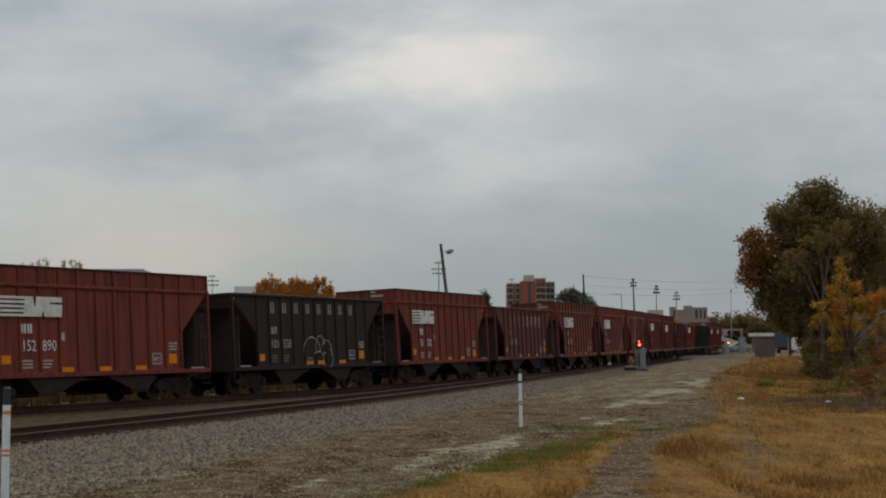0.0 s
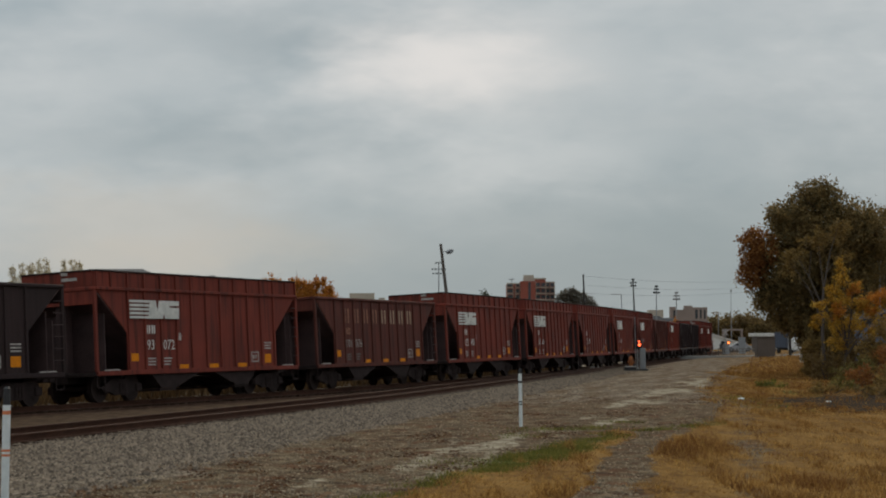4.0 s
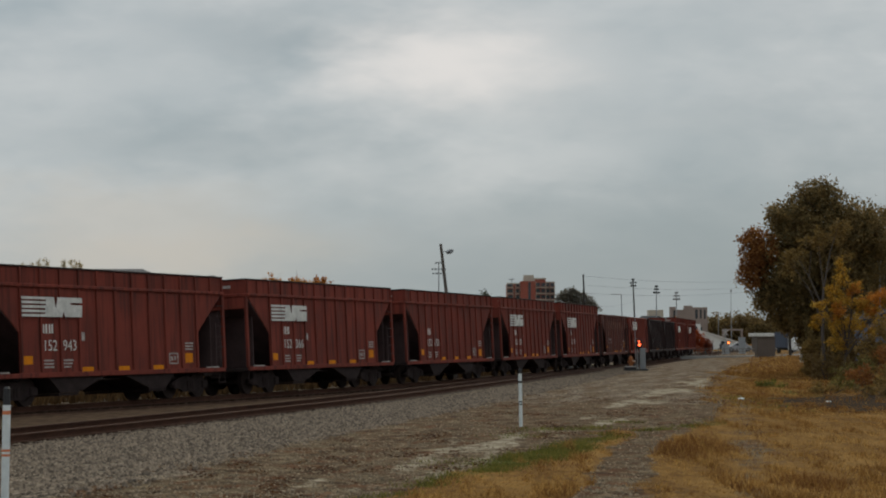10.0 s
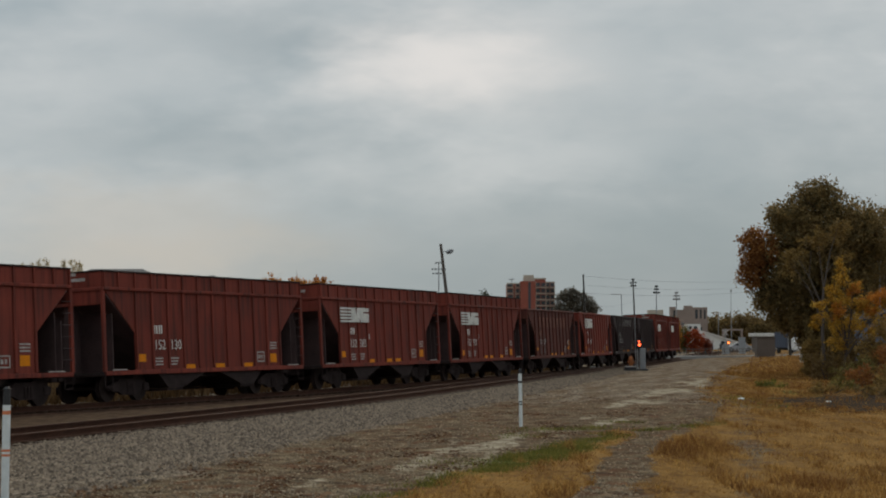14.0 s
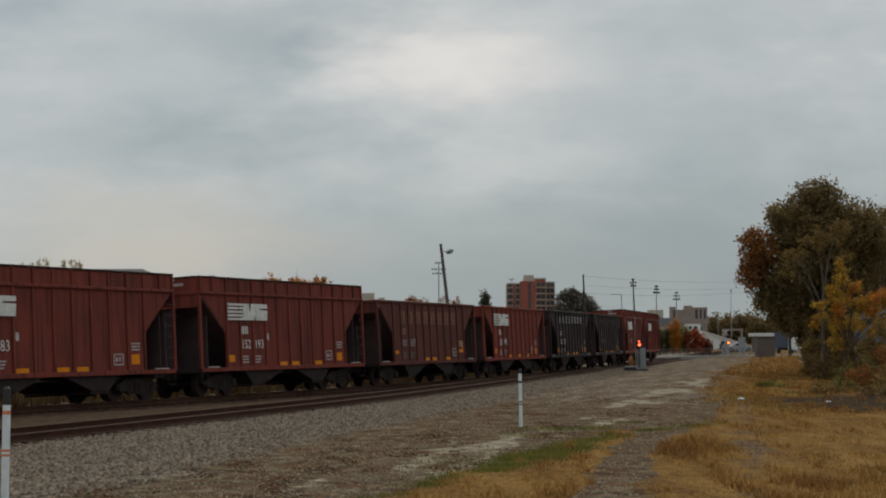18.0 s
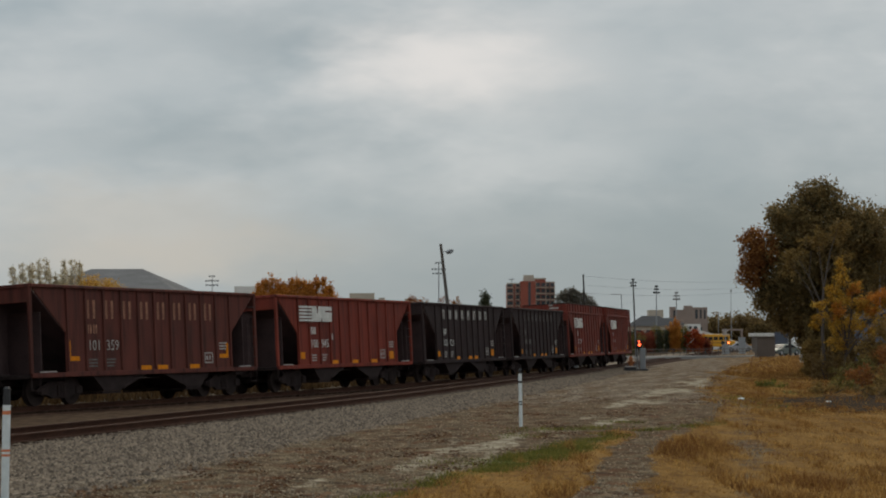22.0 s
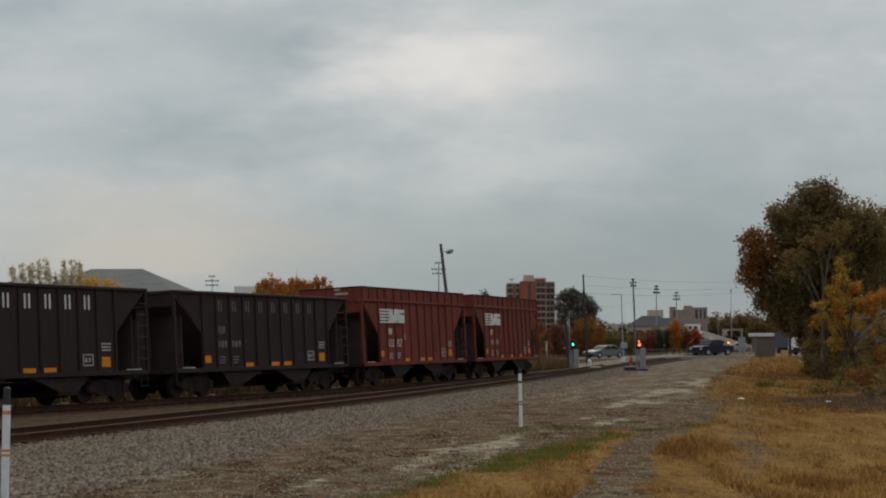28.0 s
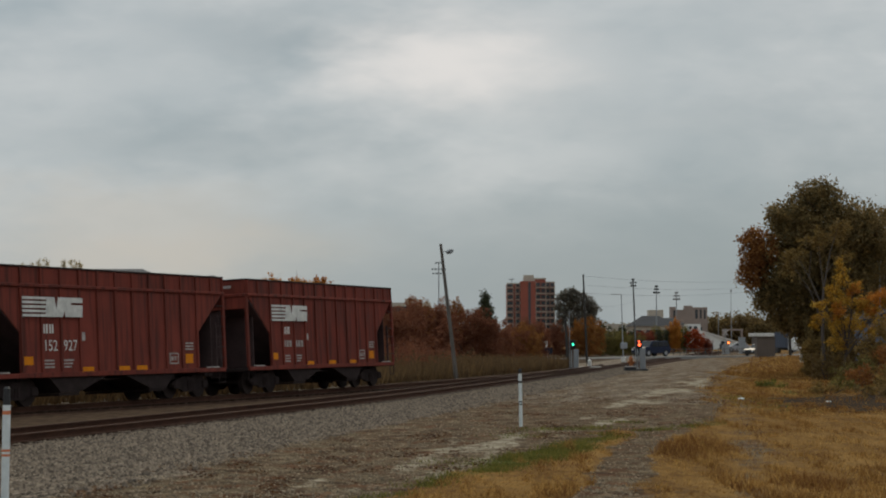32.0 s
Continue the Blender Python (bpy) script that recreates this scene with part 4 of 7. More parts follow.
L_DULLAMBER = leaf_mat("dull_amber_leaves", (0.15, 0.062, 0.018), (0.26, 0.105, 0.028), (0.35, 0.155, 0.04))
L_LITTER = leaf_mat("dead_brown_leaf_litter", (0.035, 0.018, 0.010), (0.085, 0.04, 0.02), (0.17, 0.085, 0.035))
L_RUSTGRASS = leaf_mat("rust_brown_grass_blades", (0.09, 0.04, 0.014), (0.18, 0.085, 0.026), (0.28, 0.145, 0.042))
L_ORANGE = leaf_mat("orange_brown_leaves", (0.145, 0.06, 0.021), (0.24, 0.10, 0.031), (0.33, 0.152, 0.043))
L_YELLOW = leaf_mat("yellow_leaves", (0.22, 0.11, 0.018), (0.38, 0.215, 0.03), (0.52, 0.33, 0.055))
L_GREEN = leaf_mat("olive_leaves", (0.09, 0.078, 0.025), (0.15, 0.124, 0.038), (0.215, 0.172, 0.054))
L_RUST = leaf_mat("rust_red_leaves", (0.12, 0.045, 0.027), (0.18, 0.067, 0.036), (0.25, 0.10, 0.05))
L_CRIMSON = leaf_mat("bright_red_leaves", (0.20, 0.03, 0.012), (0.32, 0.055, 0.018), (0.42, 0.10, 0.025))
L_DEEPRED = leaf_mat("deep_red_leaves", (0.12, 0.03, 0.018), (0.19, 0.048, 0.026), (0.27, 0.075, 0.036))
L_CONIFER = leaf_mat("conifer_needles", (0.035, 0.04, 0.022), (0.055, 0.06, 0.03), (0.08, 0.08, 0.04))
L_AMBER = leaf_mat("amber_leaves", (0.27, 0.10, 0.018), (0.46, 0.18, 0.03), (0.58, 0.26, 0.046))
L_STRAW = leaf_mat("pale_dry_twigs", (0.38, 0.32, 0.21), (0.52, 0.45, 0.31), (0.64, 0.57, 0.42))
L_WEED = leaf_mat("dry_weeds", (0.095, 0.062, 0.028), (0.15, 0.10, 0.042), (0.21, 0.148, 0.062))
L_DRY = leaf_mat("dry_grass_blades", (0.125, 0.06, 0.017), (0.32, 0.17, 0.045), (0.54, 0.35, 0.12))
L_TURF = leaf_mat("green_grass_blades", (0.055, 0.064, 0.014), (0.12, 0.12, 0.026), (0.22, 0.19, 0.045))


def leaves(name, clumps, size, count, material, parent, seed, label="", droop=0.0, aspect=0.6):
    """Leaf quads about clumps (x, y, z, rx, ry, rz): denser on twigs, thinner at the rim."""
    r = np.random.default_rng(seed)
    w = np.array([c[3] * c[5] for c in clumps], float)
    per = np.maximum(8, (count * w / w.sum()).astype(int))
    P = []
    for c, n in zip(clumps, per):
        k = max(4, n // 22)
        d = r.normal(size=(k, 3))
        d /= np.linalg.norm(d, axis=1)[:, None]
        rad = r.random(k) ** 0.42
        tw = d * rad[:, None] * np.array(c[3:6]) * (0.82 + 0.36 * r.random((k, 1)))
        i = r.integers(0, k, n)
        P.append(np.array(c[:3]) + tw[i] + r.normal(size=(n, 3)) * np.array(c[3:6]) * 0.10 + r.normal(size=(n, 3)) * size * 0.6)
    P = np.concatenate(P)
    n = len(P)
    a = r.normal(size=(n, 3)); a[:, 2] -= droop; a /= np.linalg.norm(a, axis=1)[:, None]
    b = np.cross(a, r.normal(size=(n, 3))); b /= np.linalg.norm(b, axis=1)[:, None]
    s = size * (0.6 + 0.8 * r.random((n, 1)))
    V = np.stack([P - a * s * 0.5, P + b * s * aspect * 0.5, P + a * s * 0.5, P - b * s * aspect * 0.5], 1).reshape(-1, 3)
    me = bpy.data.meshes.new(name)
    me.from_pydata(V.tolist(), [], np.arange(4 * n).reshape(-1, 4).tolist())
    me.materials.append(material)
    ob = new(name, me)
    if parent:
        ob.parent = parent
    if label:
        ob["label"] = label
    return ob


def trunk(parent, base, tips, r, seed, material=None):
    """A tapered trunk and limbs that bend towards each tip."""
    rnd = random.Random(seed)
    bm = bmesh.new()
    base = Vector(base)
    top = sum((Vector(t) for t in tips), Vector()) / len(tips)
    fork = base.lerp(top, 0.42)
    tube(bm, base, base.lerp(fork, 0.1), r * 1.5, r * 1.1, 9)
    tube(bm, base.lerp(fork, 0.1), fork, r * 1.1, r * 0.75, 9)
    for t in tips:
        t = Vector(t)
        a = fork.lerp(base, rnd.random() * 0.4)
        mid = a.lerp(t, 0.5) + Vector((rnd.uniform(-1, 1), rnd.uniform(-1, 1), rnd.uniform(0, 1))) * (t - a).length * 0.1
        tube(bm, a, mid, r * 0.5, r * 0.3, 6)
        tube(bm, mid, t, r * 0.3, r * 0.06, 6)
        for _ in range(3):
            q = mid.lerp(t, rnd.random())
            e = q + Vector((rnd.uniform(-1, 1), rnd.uniform(-1, 1), rnd.uniform(-0.2, 1))) * (t - a).length * 0.25
            tube(bm, q, e, r * 0.13, r * 0.03, 5)
    return part("trunk", bm, material or M_BARK, parent)


def tree(name, at, clumps, size, count, leaf, label, seed, r=0.16, category="tree", group="", extra=()):
    """at: foot of the trunk. Clumps are given from that foot. extra: (clumps, material, count, label)."""
    root = thing(name, pose(*at), label, category, group)
    tips = [(c[0], c[1], c[2] + c[5] * 0.3) for c in clumps][:14]
    trunk(root, (0, 0, -0.1), tips, r, seed)
    leaves("crown", clumps, size, count, leaf, root, seed)
    for cl, m, n, lb in extra:
        leaves("crown_patch", cl, size, n, m, root, seed + 7, lb)
    return root


def shrub(at, w, h, size, count, leaf, label, seed, name="shrub", group="", full=False):
    rnd = random.Random(seed)
    cl = []
    # upright sprays of uneven height, each a few small clumps on a leaning stem
    for k in range(8 if name == "brush" else (22 if full else 11)):
        x, y = rnd.uniform(-0.42, 0.42) * w, rnd.uniform(-0.3, 0.3) * w
        top = h * (1.0 - 1.1 * (x / w) ** 2) * (rnd.uniform(0.72 if full else 0.55, 1.0) if k else 1.0)
        lx = x * 0.25 + rnd.uniform(-0.08, 0.08) * w
        for q in (0.22, 0.5, 0.76, 0.93):
            s = w * rnd.uniform(0.10, 0.17) * (1.25 - (0.5 if full else 0.75) * q)
            cl.append((x + lx * q + rnd.uniform(-0.04, 0.04) * w, y, top * q, s, s, top * 0.17))
    root = thing(name, pose(*at), label, "shrub", group)
    for c in cl[2:18:4] if name != "brush" else ():
        part("stem", tubem((c[0] * 0.2, c[1] * 0.2, -0.1), (c[0], c[1], c[2] + c[5] * 0.5), 0.03 + h * 0.008, 0.008, 5), M_BARK, root)
    leaves("foliage", cl, size, count, leaf, root, seed)
    return root


def ground_z(x, y):
    return height(x, y) if -60 < x < 90 and -30 < y < 300 else 0.0


# large tree group at the edge of the yard
BIG = [(-0.2, 0, 10.0, 1.4, 1.3, 0.95), (-2.0, 0, 8.7, 1.4, 1.4, 1.1), (-0.3, 0.2, 7.7, 2.6, 2.2, 1.8), (1.6, 0, 7.9, 2.0, 2.0, 1.9), (-1.7, 0, 5.6, 2.2, 2.0, 1.8), (0.9, 0.3, 5.3, 2.6, 2.2, 2.1),
       (-2.9, 0, 4.1, 1.2, 1.2, 1.05), (-1.6, 0, 3.1, 1.2, 1.3, 1.1), (0.0, 0, 2.6, 1.8, 1.6, 1.4), (-0.5, 0.2, 2.0, 0.9, 1.0, 1.2), (3.0, 0, 7.4, 1.2, 1.4, 1.4)]
tree("autumn_tree", (22.0, 100.0, 0.3), BIG, 0.165, 88000, L_DARK, "large dark olive and brown autumn tree with bare lower branches", 3, 0.2,
     extra=[([(-3.6, -0.3, 6.9, 1.15, 1.0, 1.25), (-4.2, -0.2, 5.6, 0.85, 0.9, 1.0), (-4.2, -0.2, 7.4, 0.7, 0.8, 0.7)], L_ORANGE, 5500, "orange-brown leaf patch")])
tree("autumn_tree", (26.6, 106.0, 0.3), [(-0.4, 0, 7.0, 2.2, 2.0, 2.2), (0.4, 0, 9.0, 1.2, 1.2, 1.0), (-1.2, 0, 5.0, 2.0, 2.0, 1.8), (1.6, 0, 5.5, 2.2, 2.0, 2.6), (0, 0, 2.5, 2.4, 2.0, 1.6)], 0.18, 26000, L_DARK,
     "tall dark green tree behind the autumn tree", 5, 0.2)
tree("young_tree", (19.9, 86.0, 0.25), [(-0.1, 0, 5.5, 0.22, 0.3, 0.45), (0.05, 0, 4.8, 0.42, 0.5, 0.5), (-0.45, 0, 4.2, 0.4, 0.5, 0.45), (0.6, 0, 4.4, 0.4, 0.5, 0.4), (-0.95, 0, 3.4, 0.45, 0.6, 0.5), (0.1, 0, 3.7, 0.6, 0.6, 0.5), (1.0, 0, 3.6, 0.5, 0.6, 0.5), (1.55, 0, 3.0, 0.42, 0.6, 0.5), (-1.2, 0, 2.7, 0.4, 0.6, 0.45), (-0.3, 0, 2.6, 0.6, 0.7, 0.55), (0.7, 0, 2.6, 0.6, 0.7, 0.5), (1.5, 0, 2.2, 0.45, 0.5, 0.4), (2.1, 0, 3.5, 0.4, 0.5, 0.45), (2.4, 0, 2.6, 0.4, 0.5, 0.5), (-0.2, 0, 1.7, 0.5, 0.5, 0.5)], 0.11, 6500, L_YELLOW,
     "young tree with bright yellow autumn leaves", 8, 0.07, extra=[([(1.3, -0.2, 3.6, 0.5, 0.5, 0.5), (-0.2, -0.3, 3.2, 0.4, 0.5, 0.5), (0.5, -0.3, 4.3, 0.3, 0.3, 0.4), (2.0, -0.2, 4.0, 0.4, 0.4, 0.4)], L_AMBER, 1700, "orange leaves")])
for i, (x, y, w, h, lf, lb) in enumerate([
        (20.6, 82.0, 3.4, 2.9, L_BRUSH, "tangled olive-brown undergrowth at the foot of the trees"), (21.0, 78.0, 2.6, 1.9, L_ORANGE, "rusty brown shrub beside the grass"),
        (20.2, 92.0, 2.0, 2.2, L_BRUSH, "brown leafy shrub under the trees"), (22.6, 83.0, 3.4, 3.0, L_BRUSH, "tangled olive-brown undergrowth at the foot of the trees"), (18.9, 85.0, 1.6, 1.5, L_WEED, "dry straggling brush under the trees"), (19.2, 80.0, 2.4, 1.1, L_GREEN, "low olive weeds below the undergrowth"), (20.4, 76.0, 2.0, 1.5, L_ORANGE, "rusty brown shrub beside the grass"),
        (22.1, 97.0, 2.8, 3.6, L_DARK, "dark shrub in the shade of the trees"), (21.4, 88.0, 2.2, 2.2, L_WEED, "dry straggling brush under the trees"),
        (25.5, 97.0, 4.0, 4.5, L_DARK, "dark shrub in the shade of the trees"), (19.0, 66.0, 2.0, 0.9, L_RUST, "rusty low bramble at the verge"), (17.6, 71.0, 2.2, 0.9, L_ORANGE, "rusty brown weeds at the verge"), (14.0, 74.0, 1.2, 0.3, L_TURF, "clump of green weeds in the dry grass"), (15.3, 60.0, 1.6, 0.5, L_WEED, "low dry weeds in the grass"), (22.6, 72.0, 2.4, 1.3, L_RUST, "rusty low bramble at the verge"), (20.0, 74.5, 1.6, 0.8, L_WEED, "dry weeds at the verge"),
        (16.4, 63.0, 1.8, 0.5, L_BRUSH, "low brown weeds at the dark patch of verge"), (14.6, 66.0, 1.5, 0.4, L_BRUSH, "low brown weeds at the dark patch of verge"), (17.6, 66.5, 2.0, 0.8, L_BRUSH, "low brown weeds at the dark patch of verge"), (18.6, 70.5, 2.0, 0.9, L_BRUSH, "tangled brown weeds below the undergrowth"), (16.0, 70.0, 1.6, 0.45, L_GREEN, "low olive weeds below the undergrowth"), (27.5, 96.0, 5.0, 6.0, L_DARK, "dark shrub in the shade of the trees"), (24.6, 104.0, 5.0, 4.0, L_DARK, "dark shrub in the shade of the trees"), (24.4, 108.0, 3.0, 3.6, L_DARK, "dark shrub in the shade of the trees")]):
    shrub((x, y, ground_z(x, y)), w, h, 0.11, int(950 * w * h), lf, lb, 30 + i)

# slender pale-barked tree in front of the dark crown
M_PALEBARK = mat("pale_bare_bark", (0.088, 0.07, 0.058), 0.9, var=0.3, scale=3, fine=25, bump=0.4)
root = thing("bare_tree", pose(20.7, 94.0, 0.25), "slender half-bare tree with pale forked limbs", "tree")
bm = bmesh.new()
for a, b, r0, r1 in (((0, 0, -0.1), (-0.05, 0, 3.0), 0.11, 0.085), ((-0.05, 0, 3.0), (0.05, 0, 4.6), 0.085, 0.06), ((0.05, 0, 4.6), (0.45, 0, 6.6), 0.06, 0.03), ((0.45, 0, 6.6), (0.9, 0.1, 7.9), 0.03, 0.01), ((-0.03, 0, 3.6), (-0.75, -0.1, 5.2), 0.05, 0.035), ((-0.75, -0.1, 5.2), (-1.35, -0.2, 6.2), 0.035, 0.012),
                     ((-0.75, -0.1, 5.2), (-0.6, 0.0, 6.6), 0.025, 0.01), ((0.05, 0, 4.6), (-0.2, 0, 6.9), 0.04, 0.012), ((0.2, 0, 5.4), (1.0, 0.1, 6.4), 0.03, 0.012), ((-0.3, 0, 4.2), (-1.4, -0.1, 5.0), 0.025, 0.01), ((-0.05, 0, 2.6), (-0.7, -0.2, 4.4), 0.05, 0.03), ((-0.7, -0.2, 4.4), (-1.7, -0.2, 5.9), 0.03, 0.01), ((0.0, 0, 3.2), (0.6, -0.1, 4.6), 0.035, 0.012)):
    tube(bm, a, b, r0, r1, 6)
part("trunk", bm, M_PALEBARK, root)
leaves("crown", [(0.9, 0.2, 7.6, 0.8, 0.6, 0.7), (-1.5, 0.2, 6.4, 0.7, 0.6, 0.6), (-0.4, 0.3, 7.2, 0.9, 0.5, 0.6), (1.2, 0.2, 6.4, 0.5, 0.5, 0.5), (-1.8, 0.1, 5.6, 0.5, 0.5, 0.5)], 0.16, 1500, L_BRUSH, root, 91)

# bank behind the tracks: weeds and brush along the far side
rb = random.Random(77)
for i in range(46):
    s = -75 + i * 4.6 + rb.uniform(-1, 1)
    x, y, th = line(s)
    o = rb.uniform(7.5, 10.5)
    px, py = x - math.sin(th) * o, y + math.cos(th) * o
    if py < 25 or s > 62:
        continue
    h = rb.uniform(1.1, 2.0) + 0.006 * max(0, py - 60)
    shrub((px, py, ground_z(px, py)), rb.uniform(4.5, 6.5), h, 0.12, 1500, rb.choice((L_BANK, L_BANK, L_WEED, L_RUST)), "dry brown weeds and brush on the bank behind the track", 100 + i, "brush", "brush along the far bank")
for i, (x, y, w, h, lf, lb) in enumerate([
        (-4.2, 150, 6.5, 4.6, L_RUST, "dull rust-red thicket behind the tracks"), (-1.0, 158, 6.5, 5.8, L_RUST, "dull rust-red thicket behind the tracks"), (2.4, 155, 5.5, 4.8, L_RUST, "dull rust-red thicket behind the tracks"),
        (5.0, 160, 5.0, 3.6, L_RUST, "dull rust-red thicket behind the tracks"), (7.2, 168, 4.2, 3.6, L_ORANGE, "brown thicket behind the tracks"), (-2.8, 172, 5.0, 6.0, L_ORANGE, "orange-brown thicket behind the tracks"),
        (0.8, 172, 4.0, 6.2, L_ORANGE, "orange-brown thicket behind the tracks"), (-7.6, 158, 6.0, 4.5, L_ORANGE, "orange-brown thicket behind the tracks"), (8.9, 174, 3.0, 4.2, L_RUST, "dull rust-red thicket behind the tracks"),
        (17.2, 206, 4.2, 4.6, L_DULLAMBER, "amber shrub beyond the crossing road"), (14.2, 206, 3.6, 4.0, L_RUST, "brown thicket behind the tracks"), (19.4, 212, 5.4, 3.2, L_GREEN, "olive hedge beyond the crossing road"), (22.4, 216, 4.6, 3.0, L_GREEN, "olive hedge beyond the crossing road"),
        (20.6, 226, 3.6, 4.2, L_CONIFER, "dark evergreen shrub beyond the hedge"), (23.9, 228, 2.6, 3.9, L_CONIFER, "dark evergreen shrub beyond the hedge"), (-13, 150, 7.0, 4.6, L_RUST, "dull rust-red thicket behind the tracks"), (-20, 140, 8, 4.6, L_RUST, "dull rust-red thicket behind the tracks")]):
    shrub((x, y, 0), w, h, 0.14, int(860 * w * h), lf, lb, 200 + i, full=True)
for i, (x, y, w, h, lf) in enumerate([(28.3, 250, 3.0, 3.4, L_DEEPRED), (30.3, 252, 2.8, 3.2, L_DEEPRED), (26.2, 250, 2.6, 2.8, L_RUST), (32.0, 250, 1.9, 3.6, L_CONIFER), (33.4, 250, 1.9, 5.0, L_AMBER), (34.8, 251, 2.2, 4.0, L_GREEN), (36.4, 250, 2.4, 3.5, L_CRIMSON), (38.2, 251, 1.8, 2.2, L_DEEPRED), (31.2, 254, 2.4, 3.8, L_GREEN)]):
    shrub((x, y, 0), w, h, 0.2, int(520 * w * h), lf, "small ornamental tree in bright autumn colour" if lf in (L_CRIMSON, L_AMBER, L_DEEPRED) else "small dark evergreen by the road", 260 + i, "ornamental_tree", "ornamental trees along the road", full=True)


def conifer(at, h, w, label, seed):
    root = thing("conifer", pose(*at), label, "tree")
    part("trunk", tubem((0, 0, -0.1), (0, 0, h * 0.97), 0.14, 0.02, 7), M_BARK, root)
    cl = []
    for i in range(16):
        f = i / 15
        rr = w * 0.5 * (1 - f) ** 0.85 + 0.08
        cl.append((0.12 * math.sin(i * 2.4), 0, h * (0.08 + 0.9 * f), rr, rr, h * 0.05))
    leaves("needles", cl, 0.34, 9000, L_CONIFER, root, seed, aspect=0.4)


conifer((4.8, 200, 0), 7.6, 4.4, "dark pointed conifer behind the rust-red thicket", 4)
tree("distant_tree", (33.5, 450, 0), [(-0.4, 0, 13.9, 2.2, 1.8, 1.6), (-2.4, 0, 12.8, 1.9, 1.5, 1.6), (1.9, 0, 13.2, 2.2, 1.8, 1.5), (4.2, 0, 11.9, 2.0, 1.5, 1.6), (5.7, 0, 10.0, 1.8, 1.5, 1.7), (-3.3, 0, 10.4, 1.7, 1.5, 1.6), (0.4, 0, 11.2, 2.8, 1.8, 1.9), (3.2, 0, 9.4, 2.4, 1.5, 1.8), (-1.5, 0, 8.4, 2.5, 1.5, 1.9), (5.0, 0, 7.6, 2.0, 1.5, 1.7), (1.6, 0, 6.6, 2.8, 1.5, 1.9), (-2.8, 0, 6.0, 2.0, 1.5, 1.7), (4.6, 0, 5.0, 2.0, 1.5, 1.6), (0, 0, 3.6, 3.2, 1.5, 1.7)], 0.36, 23000, L_GREYTREE, "large dark tree beside the apartment tower", 6, 0.35)
tree("amber_tree", (-19.0, 220, 0), [(-3.6, 0, 7.0, 1.9, 2, 1.9), (-1.2, 0, 7.2, 2.2, 2, 1.9), (1.4, 0, 7.2, 2.1, 2, 1.9), (3.7, 0, 6.8, 1.9, 2, 1.9), (0, 0, 4.6, 5.0, 2, 2.4)] + [(-4.6 + 0.83 * i, 0, 8.3 + 1.1 * abs(math.sin(i * 2.3)), 0.34, 0.4, 1.0) for i in range(12)], 0.26, 36000, L_AMBER, "broad tree with amber autumn leaves", 7, 0.25)
tree("yellow_tree", (-42.0, 205, 0), [(0.4, 0, 8.0, 2.3, 2, 1.9), (2.4, 0, 7.6, 1.9, 2, 1.7), (-2.0, 0, 6.9, 1.9, 2, 1.6), (3.8, 0, 6.8, 1.5, 2, 1.5), (-3.6, 0, 6.0, 1.5, 2, 1.4), (0.6, 0, 5.4, 4.6, 2, 2.2)], 0.22, 20000, L_MUSTARD, "tree with mustard yellow leaves before the big roof", 9, 0.22)
for i in range(13):
    x = -51.2 + i * 0.66
    root = thing("poplar", pose(x, 205 + (i % 3) * 2.0, 0), "slender half-bare poplar with pale yellow leaves", "tree", "row of poplars")
    top = 10.3 + 1.7 * abs(math.sin(i * 1.7 + 0.6))
    part("trunk", tubem((0, 0, -0.1), (0, 0, top), 0.1, 0.015, 6), M_BARK, root)
    leaves("crown", [(0.1 * math.sin(k * 2 + i), 0, top * (0.45 + 0.055 * k), 0.72 - 0.035 * k, 0.5, 0.6) for k in range(10)], 0.17, 2400, L_STRAW, root, 300 + i)


def far_woods(name, x0, x1, y, h0, h1, mats, label, seed, n):
    rnd = random.Random(seed)
    root = thing(name, pose(0, 0, 0), label, "woods", kind="stuff")
    for m in mats:
        cl = []
        for _ in range(n // len(mats)):
            h = rnd.uniform(h0, h1)
            cl.append((rnd.uniform(x0, x1), y + rnd.uniform(-8, 8), h * 0.55, rnd.uniform(3, 6), 4, h * 0.5))
        leaves("canopy", cl, 1.0, 420 * len(cl), m, root, seed)
    return root


far_woods("far_woods", 88, 150, 640, 7.5, 11.5, (L_DARK, L_WEED), "distant brown and olive autumn woods", 12, 84)
far_woods("far_woods", 150, 330, 760, 9, 15, (L_DARK, L_GREEN), "distant dark woods beyond the yard", 13, 60)
far_woods("far_woods", -250, -20, 700, 5, 9, (L_DARK, L_WEED), "distant brown and olive autumn woods", 14, 60)
far_woods("far_woods", -20, 90, 720, 5, 9, (L_DARK, L_RUST), "distant brown and olive autumn woods", 15, 40)

# ---------------------------------------------------------------- posts, signals, poles
def marker_post(x, y, h, lean, cap, bands, ring, rad=0.05):
    root = thing("marker_post", pose(x, y, ground_z(x, y), 0, lean, 0), "white marker post with black cap and %s bands" % ring, "post", "marker posts")
    part("post", tubem((0, 0, -0.1), (0, 0, h - cap), rad, n=14), M_POSTWHITE, root)
    part("cap", tube(tubem((0, 0, h - cap), (0, 0, h), rad * 0.92, rad * 0.84, 14), (0, 0, h), (0, 0, h + 0.02), rad * 0.92, rad * 0.4, 14), M_DARKMETAL, root, "black plastic cap")
    for z in (h - 0.33, h - 0.80, h - 0.86):
        part("band", tubem((0, 0, z), (0, 0, z + (0.05 if z > h - 0.5 else 0.03)), rad + 0.0012, n=14), bands, root, "thin %s band" % ring)


